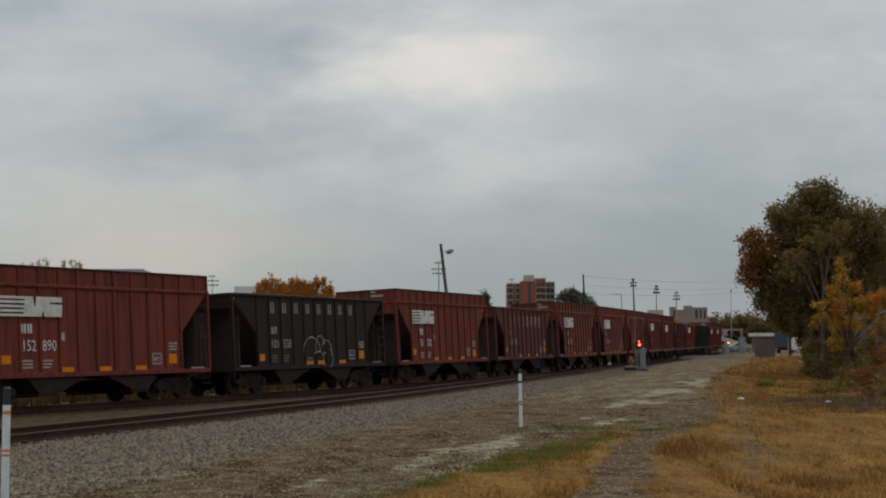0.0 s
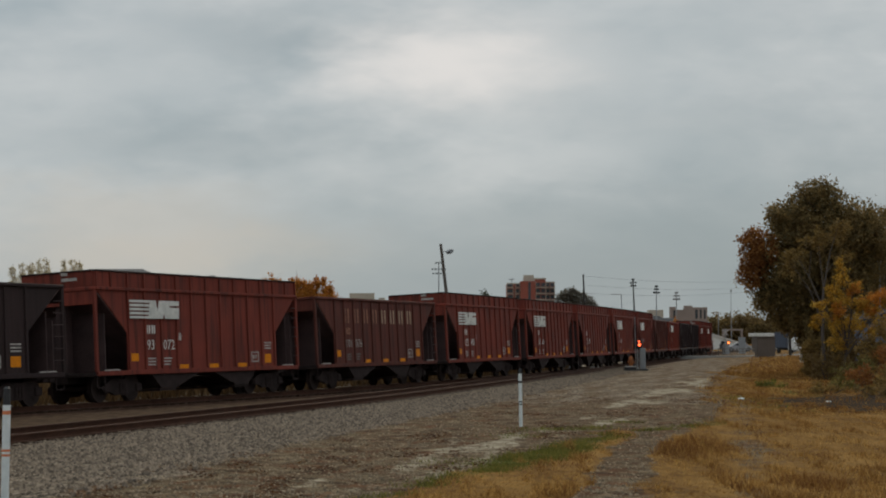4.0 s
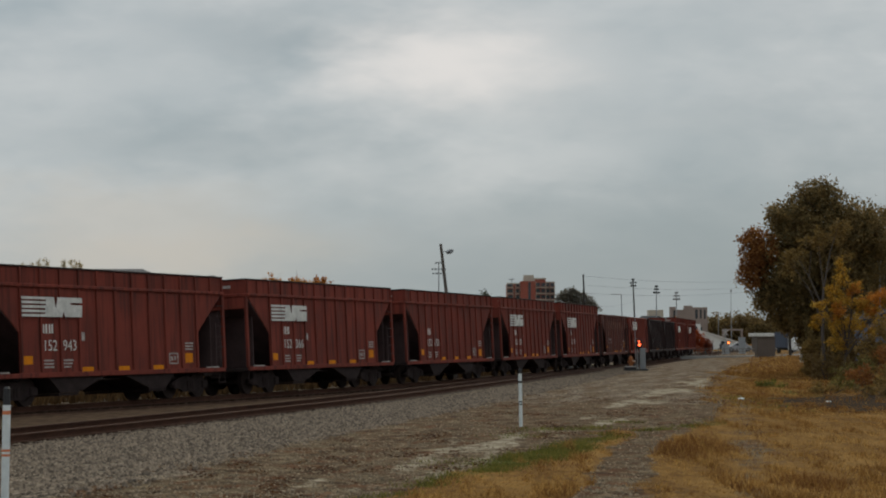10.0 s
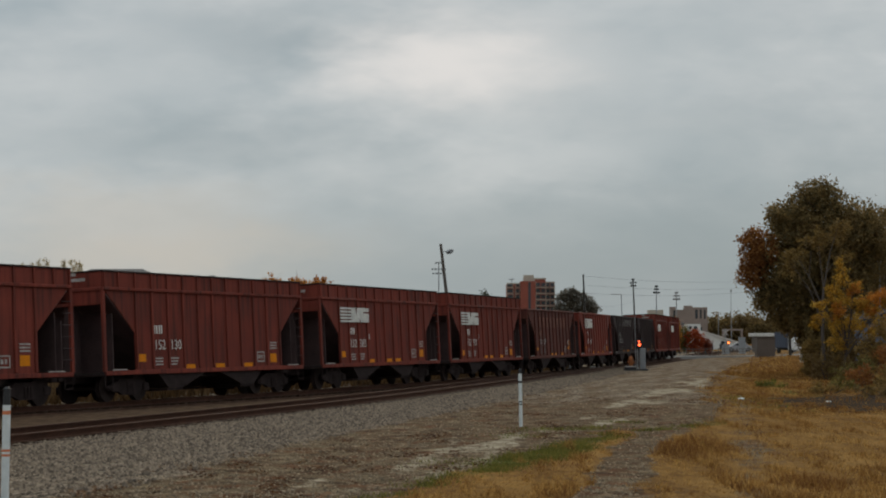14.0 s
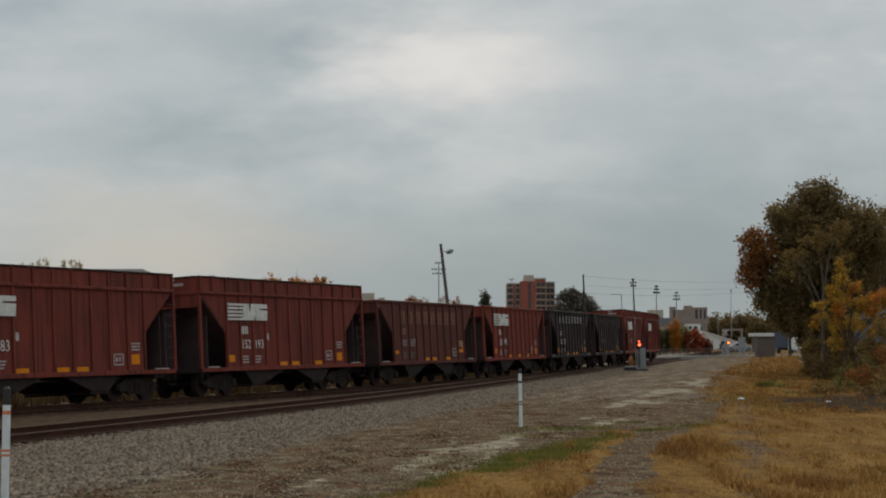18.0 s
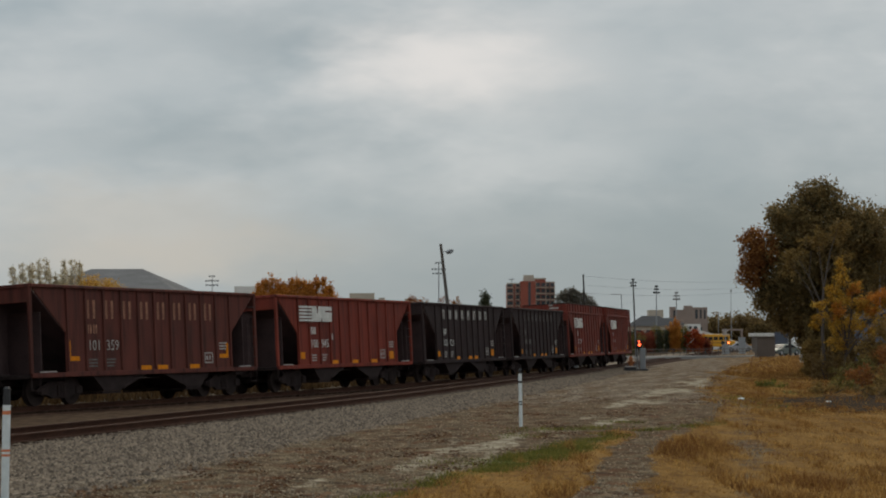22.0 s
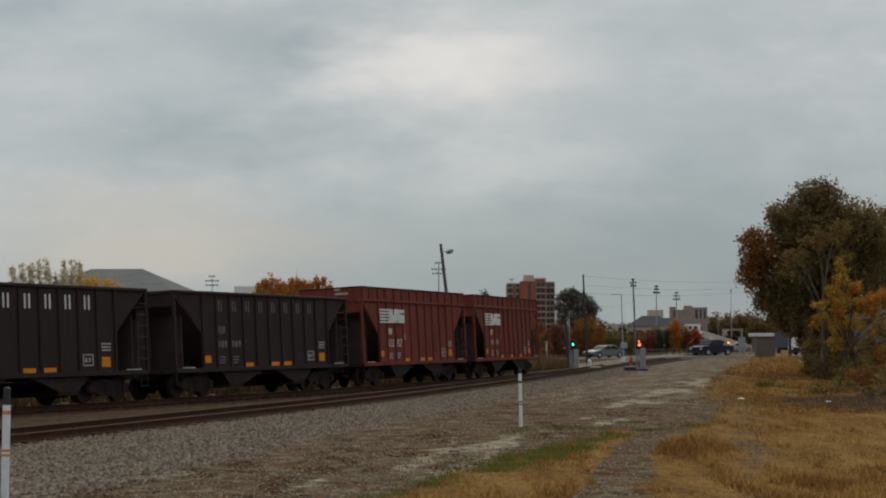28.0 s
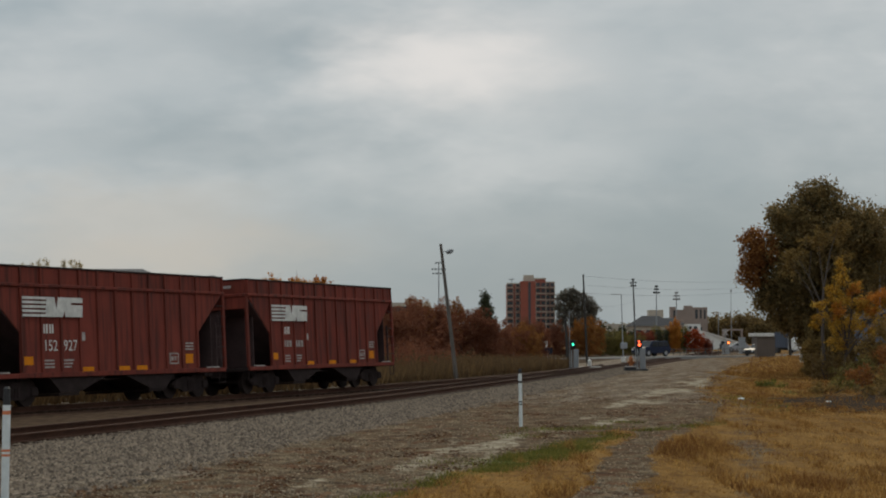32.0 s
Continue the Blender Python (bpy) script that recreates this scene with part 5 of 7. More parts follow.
marker_post(-5.57, 22.0, 1.50, 0.6, 0.21, M_ORANGE, "orange")
marker_post(1.88, 42.0, 1.38, -0.8, 0.1, M_DARKMETAL, "dark", 0.044)
M_GLOW_RED = mat("lit_red_lens", (1.0, 0.10, 0.03), 0.3, emit=5.0)
M_GLOW_GREEN = mat("lit_green_lens", (0.05, 0.85, 0.42), 0.3, emit=2.5)
M_GLOW_AMBER = mat("lit_amber_lens", (1.0, 0.26, 0.06), 0.3, emit=4.0)
M_HYDRANT = mat("hydrant_orange", (0.28, 0.09, 0.025), 0.6, var=0.2)


def signal(x, y, lens, lens_mat, base_pad, label, mast=0.0):
    root = thing("track_signal", pose(x, y, ground_z(x, y)), label, "signal", "track signals")
    part("footing", boxm(*base_pad, -0.1, 0.12, 0.02), M_DARKMETAL, root, "dark concrete footing")
    part("cabinet", boxm(0.05, 0.42, -0.15, 0.2, 0.12, 1.5, 0.02), M_GREYBOX, root, "grey metal cabinet")
    part("cabinet_door", boxm(0.09, 0.38, -0.165, -0.152, 0.25, 1.4, 0.003), M_GREYBOX, root)
    part("mast", tubem((-0.1, 0, 0.1), (-0.1, 0, 1.45), 0.06, n=10), M_STEEL, root)
    if mast:
        part("aerial", tubem((-0.22, 0.1, 0.1), (-0.24, 0.1, mast), 0.03, 0.02, 8), M_STEEL, root)
    hz = lens
    part("signal_head", boxm(-0.2, 0.2, -0.05, 0.22, hz - 0.32, hz + 0.34, 0.03), M_DARKMETAL, root, "black signal housing")
    hood = part("hood", tubem((0, -0.3, hz + 0.02), (0, -0.06, hz + 0.02), 0.12, 0.11, 14), M_DARKMETAL, root)
    part("lens", tubem((0, -0.315, hz), (0, -0.302, hz), 0.085, n=16), lens_mat, hood, "lit lens")
    if lens_mat is M_GLOW_RED:
        part("lens", tubem((0, -0.08, hz + 0.24), (0, -0.06, hz + 0.20), 0.055, n=12), lens_mat, root, "lit upper lens")
    return root


signal(13.0, 114.7, 1.72, M_GLOW_RED, (-0.4, 0.55, -0.6, 0.6), "low railway signal with a lit red lens on a grey mast", 3.6)
signal(9.75, 130.0, 1.86, M_GLOW_GREEN, (-0.3, 0.6, -0.5, 0.5), "low railway signal with a lit green lens on a grey mast", 4.4)


def hydrant(x, y):
    root = thing("hydrant", pose(x, y, 0.1), "small orange-red hydrant with a rounded bonnet", "hydrant")
    part("barrel", tubem((0, 0, 0), (0, 0, 0.62), 0.13, 0.12, 12), M_HYDRANT, root)
    part("bonnet", tube(tubem((0, 0, 0.62), (0, 0, 0.76), 0.17, 0.12, 12), (0, 0, 0.76), (0, 0, 0.9), 0.12, 0.03, 12), M_HYDRANT, root)
    part("outlet", tubem((-0.24, 0, 0.46), (0.24, 0, 0.46), 0.07, n=8), M_HYDRANT, root)
    part("flange", tubem((0, 0, 0), (0, 0, 0.05), 0.2, n=12), M_HYDRANT, root)


hydrant(12.45, 114.6)
pad = thing("equipment_pad", pose(12.3, 113.6, 0), "low black plinth with a pale slab beside the track", "pad")
part("plinth", boxm(-0.4, 0.34, -0.35, 0.35, -0.05, 0.26, 0.02), M_DARKMETAL, pad)
part("slab", boxm(-0.34, 0.28, -0.3, 0.3, 0.26, 0.32, 0.015), M_CONC, pad, "pale concrete slab")
for x, y in ((9.95, 127.6),):
    p = part("valve_marker", tube(tubem((0, 0, -0.1), (0, 0, 0.5), 0.15, 0.14, 10), (0, 0, 0.5), (0, 0, 0.62), 0.14, 0.04, 10), M_WHITE)
    p.matrix_basis = pose(x + 0.85, y, 0)
    tagged(p, "short white-capped valve marker beside the track", "marker")
    p2 = part("equipment_pad", boxm(-0.75, 0.75, -0.5, 0.5, -0.05, 0.12, 0.02), M_CONC)
    p2.matrix_basis = pose(10.6, 124.5, 0)
    tagged(p2, "low pale concrete pad beside the track", "pad")


def wood_pole(name, foot, top, r, label, arms=(), wood=M_DARKPOLE):
    root = thing(name, pose(*foot), label, "utility pole", "utility poles")
    t = Vector(top) - Vector(foot)
    part("pole", tubem((0, 0, -0.3), tuple(t), r * 1.15, r * 0.75, 10), wood, root)
    for z, w in arms:
        q = t * (z / t.z)
        part("crossarm", boxm(q.x - w / 2, q.x + w / 2, -0.06, 0.06, z - 0.05, z + 0.05, 0.01), M_POLE, root)
    return root


p = wood_pole("utility_pole", (0.72, 97, 0.2), (-0.13, 97, 7.49), 0.105, "leaning weathered wooden pole with a street lamp arm", wood=M_POLE)
part("lamp_arm", tube(tubem((-0.86, 0, 6.72), (-0.62, -0.1, 6.86), 0.02, n=6), (-0.62, -0.1, 6.86), (-0.45, -0.12, 6.86), 0.02, n=6), M_STEEL, p)
bm = bmesh.new()
bmesh.ops.create_uvsphere(bm, u_segments=14, v_segments=8, radius=0.2)
for v in bm.verts:
    v.co = Vector((-0.34 + v.co.x * 1.15, -0.12 + v.co.y * 0.8, 6.85 + v.co.z * 0.7 + v.co.x * 0.25))
part("lamp_head", bm, M_GREYBOX, p, "grey cobra lamp head")
wood_pole("utility_pole", (12.5, 150, 0), (12.2, 150, 7.75), 0.09, "tall dark wooden utility pole by the crossing")
wood_pole("utility_pole", (9.75, 135, 0.2), (9.55, 135, 3.95), 0.12, "short dark wooden pole stump by the green signal")


def flood_tower(x, y, top, heads, label, r=0.16, lean=0.0):
    root = thing("floodlight_tower", pose(x, y, 0, 0, lean, 0), label, "floodlight", "floodlight towers")
    part("mast", tubem((0, 0, -0.3), (0, 0, top), r, r * 0.6, 8), M_DARKPOLE if y < 250 else M_GREYBOX, root)
    k = y / 300.0
    lamp = M_DARKMETAL if y < 350 and x > 0 else M_GREYBOX
    for z, w, n in heads:
        part("crossarm", boxm(-w / 2, w / 2, -0.05 * k, 0.05 * k, top + z - 0.035 * k, top + z + 0.035 * k), M_DARKMETAL, root)
        for i in range(n):
            xx = -w / 2 + w * i / max(1, n - 1)
            bm = tubem((xx, -0.34 * k, top + z - 0.1 * k), (xx, 0.0, top + z - 0.02 * k), 0.17 * k, 0.1 * k, 10)
            tube(bm, (xx, 0.0, top + z - 0.02 * k), (xx, 0.14 * k, top + z + 0.02 * k), 0.08 * k, 0.06 * k, 8)
            part("floodlight", bm, lamp, root)


flood_tower(22.35, 200, 9.1, ((-0.05, 0.14, 2), (-0.42, 0.6, 3), (-0.78, 0.5, 3)), "dark leaning pole with clustered floodlights", 0.12, -2.0)
flood_tower(37.1, 300, 11.4, ((-0.1, 0.3, 2), (-0.6, 0.6, 3), (-1.15, 0.95, 4)), "floodlight mast over the ball field", 0.12)
flood_tower(54.1, 400, 13.0, ((-0.1, 0.4, 2), (-0.85, 1.0, 3), (-1.6, 1.3, 4)), "floodlight mast over the ball field", 0.15)
flood_tower(-0.75, 300, 15.6, ((-0.1, 1.0, 3), (-1.2, 2.2, 5), (-1.95, 2.0, 4)), "floodlight mast over the ball field", 0.12)
flood_tower(-40.2, 300, 13.4, ((-0.1, 0.8, 2), (-0.9, 2.0, 5), (-1.65, 1.9, 4)), "floodlight mast over the ball field", 0.1)
flood_tower(71.8, 430, 14.2, ((-0.05, 0.1, 1),), "bare grey mast beyond the crossing", 0.1)
flood_tower(68.6, 430, 8.2, ((-0.05, 0.1, 1),), "bare grey mast beyond the crossing", 0.09)
# slim grey mast with a box near the crossing
root = thing("sensor_mast", pose(17.2, 165, 0), "slim grey mast with a side arm and a white box", "mast")
part("mast", tubem((0, 0, -0.2), (-0.15, 0, 6.4), 0.06, 0.04, 8), M_STEEL, root)
part("arm", tubem((-0.15, 0, 6.35), (-1.1, 0, 6.4), 0.03, n=6), M_STEEL, root)
part("white_box", boxm(-0.26, 0.38, -0.2, 0.15, 1.15, 1.75, 0.05), M_STEEL, root, "pale grey rounded equipment box")
part("base", boxm(-0.2, 0.2, -0.2, 0.2, -0.1, 0.35, 0.02), M_WHITE, root)
# overhead wires
def wire(a, b, sag, r):
    a, b = Vector(a), Vector(b)
    bm = bmesh.new()
    q = [a.lerp(b, i / 14) - Vector((0, 0, sag * 4 * (i / 14) * (1 - i / 14))) for i in range(15)]
    for u, v in zip(q, q[1:]):
        tube(bm, u, v, r, n=4, caps=False)
    ob = part("overhead_wire", bm, M_DARKMETAL)
    tagged(ob, "thin dark overhead wire slung between poles", "wire", "overhead wires")


for z, y2, z2 in ((7.6, 205, 9.3), (6.8, 205, 8.6), (6.1, 205, 8.2)):
    wire((12.2, 150, z), (41.0, y2, z2), 0.55, 0.008)
wire((12.2, 150, 5.2), (22.2, 200, 6.6), 0.5, 0.008)
wood_pole("utility_pole", (41.2, 205, 0), (41.0, 205, 9.6), 0.16, "wooden utility pole among the trees by the crossing")
root = thing("globe_lamp", pose(25.35, 100, 0.3), "slim post lamp with a white glass globe", "street lamp")
part("post", tubem((0, 0, -0.2), (0, 0, 6.1), 0.045, 0.035, 8), M_GREYBOX, root)
bm = bmesh.new(); bmesh.ops.create_uvsphere(bm, u_segments=12, v_segments=8, radius=0.2); bmesh.ops.translate(bm, vec=(0, 0, 6.25), verts=bm.verts)
part("globe", bm, M_WHITE, root, "white glass globe")

# ---------------------------------------------------------------- buildings and road
M_BRICK = mat("red_brick", (0.25, 0.075, 0.052), 0.85, var=0.2, scale=0.4, fine=3)
M_CREAM = mat("cream_render", (0.40, 0.36, 0.30), 0.85, var=0.12, scale=0.3, fine=2)
M_TAN = mat("tan_block", (0.25, 0.20, 0.175), 0.9, var=0.18, scale=0.25, fine=2)
M_ROOF = mat("grey_shingle", (0.055, 0.056, 0.06), 0.9, var=0.2, scale=0.5, fine=5, bump=0.2, spec=0.05)
M_HALLROOF = mat("weathered_grey_shingle", (0.115, 0.115, 0.118), 0.9, var=0.3, scale=0.35, fine=3, bump=0.2, spec=0.1)
M_GLASS = mat("window_glass", (0.035, 0.042, 0.05), 0.15, var=0.2, scale=0.5, spec=0.6)
M_WHITEWALL = mat("white_siding", (0.62, 0.62, 0.60), 0.7, var=0.1, scale=0.5, fine=4)
M_ASPHALT = mat("worn_asphalt", (0.10, 0.096, 0.09), 0.9, var=0.25, scale=0.6, fine=12, bump=0.2)
M_HUT = mat("dull_brown_hut_panel", (0.105, 0.082, 0.068), 0.8, var=0.15, scale=1.0, fine=8)
M_BLUEGREY = mat("blue_grey_siding", (0.10, 0.12, 0.16), 0.7, var=0.15, scale=0.6)


M_TOWERRAIL = mat("pinkish_balcony_panel", (0.20, 0.105, 0.085), 0.85, var=0.2, scale=0.4, fine=3)


def tower():
    root = thing("apartment_tower", pose(42.2, 830, 0), "red brick apartment tower with pale balconies on both wings", "building")
    part("core", boxm(-5.1, 2.1, -4, 10, -0.5, 29.9), M_BRICK, root, "red brick core")
    part("wing", boxm(-11.5, -5.12, 0, 12, -0.5, 28.6), M_BRICK, root)
    part("wing", boxm(2.12, 7.1, -2, 12, -0.5, 30.8), M_BRICK, root)
    part("wing", boxm(7.12, 11.6, 3, 12, -0.5, 29.4), M_TOWERRAIL, root)
    part("penthouse", boxm(-3.4, 7.0, 0.5, 8, 29.9, 31.6), M_CREAM, root, "cream rooftop storey")
    part("lift_room", boxm(-3.2, 1.6, 1, 7, 31.6, 33.0), M_CREAM, root)
    part("recess", boxm(-1.35, -0.25, -4.06, -4.0, 0.0, 29.3), M_GLASS, root, "dark window strip")
    for a, b, f, z in ((-11.6, -5.1, -0.1, 28.6), (2.0, 7.2, -2.1, 30.8), (7.1, 11.7, 2.9, 29.4)):
        part("parapet", boxm(a, b, f, f + 0.25, z, z + 0.5), M_CREAM, root)
    part("roof_mast", tube(tubem((-9.0, 3, 28), (-9.0, 3, 31.4), 0.14, n=6), (-10.4, 3, 31.0), (-7.6, 3, 31.2), 0.14, n=6), M_DARKMETAL, root)
    for f in range(10):
        z = 0.4 + f * 2.92
        for x0, x1, fy, n, dp in ((-11.5, -8.4, 0.0, 1, 1.3), (-7.4, -5.2, 0.0, 1, 1.0), (2.2, 7.2, -2.0, 2, 1.8), (7.3, 11.7, 3.0, 2, 2.2)):
            b = part("balcony", boxm(x0, x1, fy - dp, fy, z, z + 0.34), M_CREAM, root, "pale balcony slab")
            part("railing", boxm(x0, x1, fy - dp, fy - dp + 0.1, z + 0.34, z + 0.8), M_TOWERRAIL, b)
            w = (x1 - x0) / n
            for k in range(n):
                part("window", boxm(x0 + w * k + 0.3, x0 + w * (k + 1) - 0.3, fy - 0.06, fy - 0.002, z + 0.7, z + 2.4), M_GLASS, root)
            for xx in (x0 + 0.12, x1 - 0.12):
                part("balcony_post", boxm(xx - 0.11, xx + 0.11, fy - dp, fy - dp + 0.2, z + 0.34, z + 2.92), M_CREAM, root)


tower()


def block(name, x0, x1, y0, y1, z1, wall, label, windows=(), roof=None, parapets=()):
    root = thing(name, pose((x0 + x1) / 2, y0, 0), label, "building")
    w = (x1 - x0) / 2
    part("wall", boxm(-w, w, 0, y1 - y0, -0.5, z1), wall, root)
    for a, b, z0, zz in windows:
        part("window", boxm(a, b, -0.05, 0.1, z0, zz), M_GLASS, root)
    for a, b, za, zb in parapets:
        part("parapet", boxm(a, b, -0.02, 3.0, za, zb), wall, root)
    if roof:
        e, r, ridge, mt = roof
        bm = bmesh.new()
        d = y1 - y0
        v = [bm.verts.new(q) for q in ((-w - e, -e, z1), (w + e, -e, z1), (w + e, d + e, z1), (-w - e, d + e, z1), (ridge[0], d / 2, r), (ridge[1], d / 2, r))]
        for f in ((0, 1, 5, 4), (2, 3, 4, 5), (1, 2, 5), (3, 0, 4), (3, 2, 1, 0)):
            bm.faces.new([v[i] for i in f])
        bmesh.ops.recalc_face_normals(bm, faces=bm.faces)
        part("roof", bm, mt, root)
    return root


block("old_mill", 79.0, 92.0, 600, 625, 7.6, M_TAN, "tan concrete mill building with a stepped blank upper storey", parapets=((-6.4, 6.4, 7.6, 12.2), (-6.4, -4.6, 12.2, 13.2), (1.4, 6.4, 12.2, 13.0), (-1.5, 1.2, 12.2, 13.6)),
      windows=[(-5.5 + i * 2.2, -4.2 + i * 2.2, 4.0, 6.0) for i in range(5)] + [(-5.4, -4.8, 9.0, 12.0), (2.2, 3.0, 9.0, 12.2), (3.8, 4.4, 9.0, 12.2), (5.2, 5.8, 9.0, 12.2)])
block("row_house", 49.5, 60.5, 450, 465, 5.4, M_CREAM, "cream terraced house with a dark grey hipped roof", roof=(0.5, 8.2, (-2.2, 2.2), M_ROOF), windows=[(-4.5 + i * 2.4, -3.2 + i * 2.4, 2.6, 4.4) for i in range(4)])
block("row_house", 59.0, 68.0, 480, 495, 5.4, M_CREAM, "cream terraced house with a dark grey hipped roof", roof=(0.5, 8.0, (-2.0, 2.0), M_ROOF), windows=[(-3.4 + i * 2.4, -2.2 + i * 2.4, 2.6, 4.4) for i in range(3)])
block("chimney_house", 62.2, 66.4, 520, 526, 10.8, M_CREAM, "pale square stair tower behind the houses")
block("low_shed", 42.0, 50.5, 470, 480, 6.2, M_CREAM, "low pale yellow building behind the hedge", windows=[(-3 + i * 1.6, -2 + i * 1.6, 2, 4) for i in range(4)])
block("big_roof_hall", -60.0, -39.2, 250, 285, 9.2, M_TAN, "large hall with a grey hipped shingle roof", roof=(0.6, 13.2, (-5.0, 2.9), M_HALLROOF))
block("office_block", -42.4, -33.0, 350, 370, 13.0, M_WHITEWALL, "pale flat-roofed office block with window bands", windows=[(-4.3, 4.3, 9.6, 10.8), (-4.3, 4.3, 6.4, 7.6)])
block("office_block", -24.5, -16.0, 400, 420, 11.6, M_CREAM, "pale flat-roofed office block with a set-back top floor", windows=[(-3.9, 3.9, 9.2, 10.3)], parapets=((-1.5, 4.2, 11.6, 12.9),))
block("parking_deck", -16.0, -2.6, 350, 375, 9.6, M_CREAM, "pale concrete parking deck with open dark floors", windows=[(-6.5, 6.5, 7.6, 8.8), (-6.5, 6.5, 4.6, 5.8)], parapets=((-3.8, -2.6, 9.6, 10.6), (1.5, 3.4, 9.6, 10.4)))


def white_shop():
    root = thing("white_shop", pose(50.5, 330, 0), "white low building with a long sloping roof", "building")
    part("wall", prism([(-4.0, -0.3), (6.0, -0.3), (6.0, 1.2), (-1.0, 3.4), (-4.0, 3.4)], 0, 8), M_WHITEWALL, root)
    part("upper_room", boxm(-3.8, -1.2, 0.5, 5, 3.4, 4.9), M_WHITEWALL, root)
    for x in (-3.2, -2.2):
        part("window", boxm(x - 0.3, x + 0.3, 0.42, 0.5, 3.9, 4.5), M_GLASS, root)
    part("roof_edge", prism([(6.2, 1.15), (6.2, 1.4), (-1.0, 3.65), (-1.0, 3.4)], -0.3, 8.2), M_WHITE, root)
    for x in (-2.6, 0.4, 3.0):
        part("doorway", boxm(x - 0.7, x + 0.7, -0.06, 0, 0.0, 1.1), M_GLASS, root)


white_shop()
root = thing("sign_gantry", pose(67.0, 400, 0), "pale concrete gantry over the far street", "gantry")
part("beam", boxm(-2.4, 2.5, -0.3, 0.3, 3.9, 4.3, 0.04), M_TAN, root)
for x in (-2.1, 2.2):
    part("pier", boxm(x - 0.22, x + 0.22, -0.3, 0.3, -0.3, 3.9, 0.03), M_TAN, root)
root = thing("freight_depot", pose(49.2, 262, 0), "low depot with a bright white flat roof", "building")
part("wall", boxm(-1.3, 1.3, 0, 6, -0.5, 2.4), M_HUT, root)
part("roof", boxm(-1.75, 1.75, -0.4, 6.4, 2.4, 2.92, 0.04), M_WHITE, root, "white flat roof slab")
part("doorway", boxm(-0.8, 0.4, -0.05, 0.0, -0.1, 1.9), M_GLASS, root)
root = thing("blue_shed", pose(25.0, 90, 0.3), "dark blue-grey shed behind the shrubs", "shed")
part("wall", prism([(-2.6, -0.3), (3.0, -0.3), (3.0, 2.75), (0.2, 3.75), (-2.6, 2.75)], 0, 4), M_BLUEGREY, root)
part("roof", prism([(-2.9, 2.68), (0.2, 3.76), (3.3, 2.68), (3.3, 2.82), (0.2, 3.9), (-2.9, 2.82)], -0.3, 4.3), M_ROOF, root)


def cabinet(name, x, y, w, d, h, label, material):
    root = thing(name, pose(x, y, ground_z(x, y)), label, "cabinet")
    part("body", boxm(-w / 2, w / 2, 0, d, 0.0, h, 0.03), material, root)
    part("lid", boxm(-w / 2 - 0.06, w / 2 + 0.06, -0.06, d + 0.06, h, h + 0.08, 0.02), material, root)
    part("plinth", boxm(-w / 2 - 0.05, w / 2 + 0.05, -0.05, d + 0.05, -0.3, 0.06), M_CONC, root)
    part("door", boxm(-w * 0.4, w * 0.1, -0.03, 0, 0.2, h - 0.2, 0.005), material, root)


cabinet("equipment_hut", 35.55, 190, 1.95, 1.7, 2.1, "windowless brown-grey metal equipment hut in the grass", M_HUT)
cabinet("signal_cabinet", 41.6, 240, 0.85, 0.8, 2.2, "tall pale grey signal cabinet at the crossing", M_GREYBOX)
cabinet("signal_cabinet", 38.3, 233.8, 0.9, 0.8, 1.35, "small grey signal cabinet at the crossing", M_STEEL)


def crossing_signal(x, y, label):
    root = thing("crossing_signal", pose(x, y, 0), label, "signal", "crossing signals")
    part("mast", tubem((0, 0, -0.1), (0, 0, 3.4), 0.07, 0.06, 10), M_STEEL, root)
    part("base", boxm(-0.25, 0.25, -0.25, 0.25, -0.1, 0.35, 0.03), M_STEEL, root)
    for k, xx in enumerate((-0.38, 0.38)):
        h = part("target", tubem((xx, -0.08, 1.55), (xx, -0.03, 1.55), 0.26, n=16), M_DARKMETAL, root, "black round backing")
        if k:
            part("lens", tubem((xx, -0.1, 1.55), (xx, -0.085, 1.55), 0.13, n=14), M_GLOW_AMBER, h, "lit orange-red lens")
    part("light_arm", boxm(-0.4, 0.4, -0.02, 0.03, 1.51, 1.59), M_DARKMETAL, root)
    for a in (-45, 45):
        part("crossbuck", boxm(-0.55, 0.55, -0.05, -0.03, -0.08, 0.08), M_WHITE_OLD, root, "white crossbuck board", m=pose(0, -0.02 * (a > 0), 2.9) @ Matrix.Rotation(radians(a), 4, "Y"))


crossing_signal(38.1, 233, "railway crossing signal with one lit orange-red lens")
root = thing("stone_gate_pier", pose(11.3, 194.5, 0), "small white arched gate pier with a pointed cap", "gate pier")
for x in (-0.34, 0.34):
    part("pier", boxm(x - 0.09, x + 0.09, -0.2, 0.2, -0.1, 1.75, 0.02), M_WHITEWALL, root)
part("lintel", prism([(-0.46, 1.95), (-0.46, 1.75), (-0.25, 1.7), (-0.12, 1.8), (0.12, 1.8), (0.25, 1.7), (0.46, 1.75), (0.46, 1.95)], -0.24, 0.24), M_WHITEWALL, root)
part("cap", tube(tubem((0, 0, 1.95), (0, 0, 2.3), 0.46, 0.16, 8), (0, 0, 2.3), (0, 0, 2.75), 0.13, 0.05, 8), M_WHITEWALL, root)
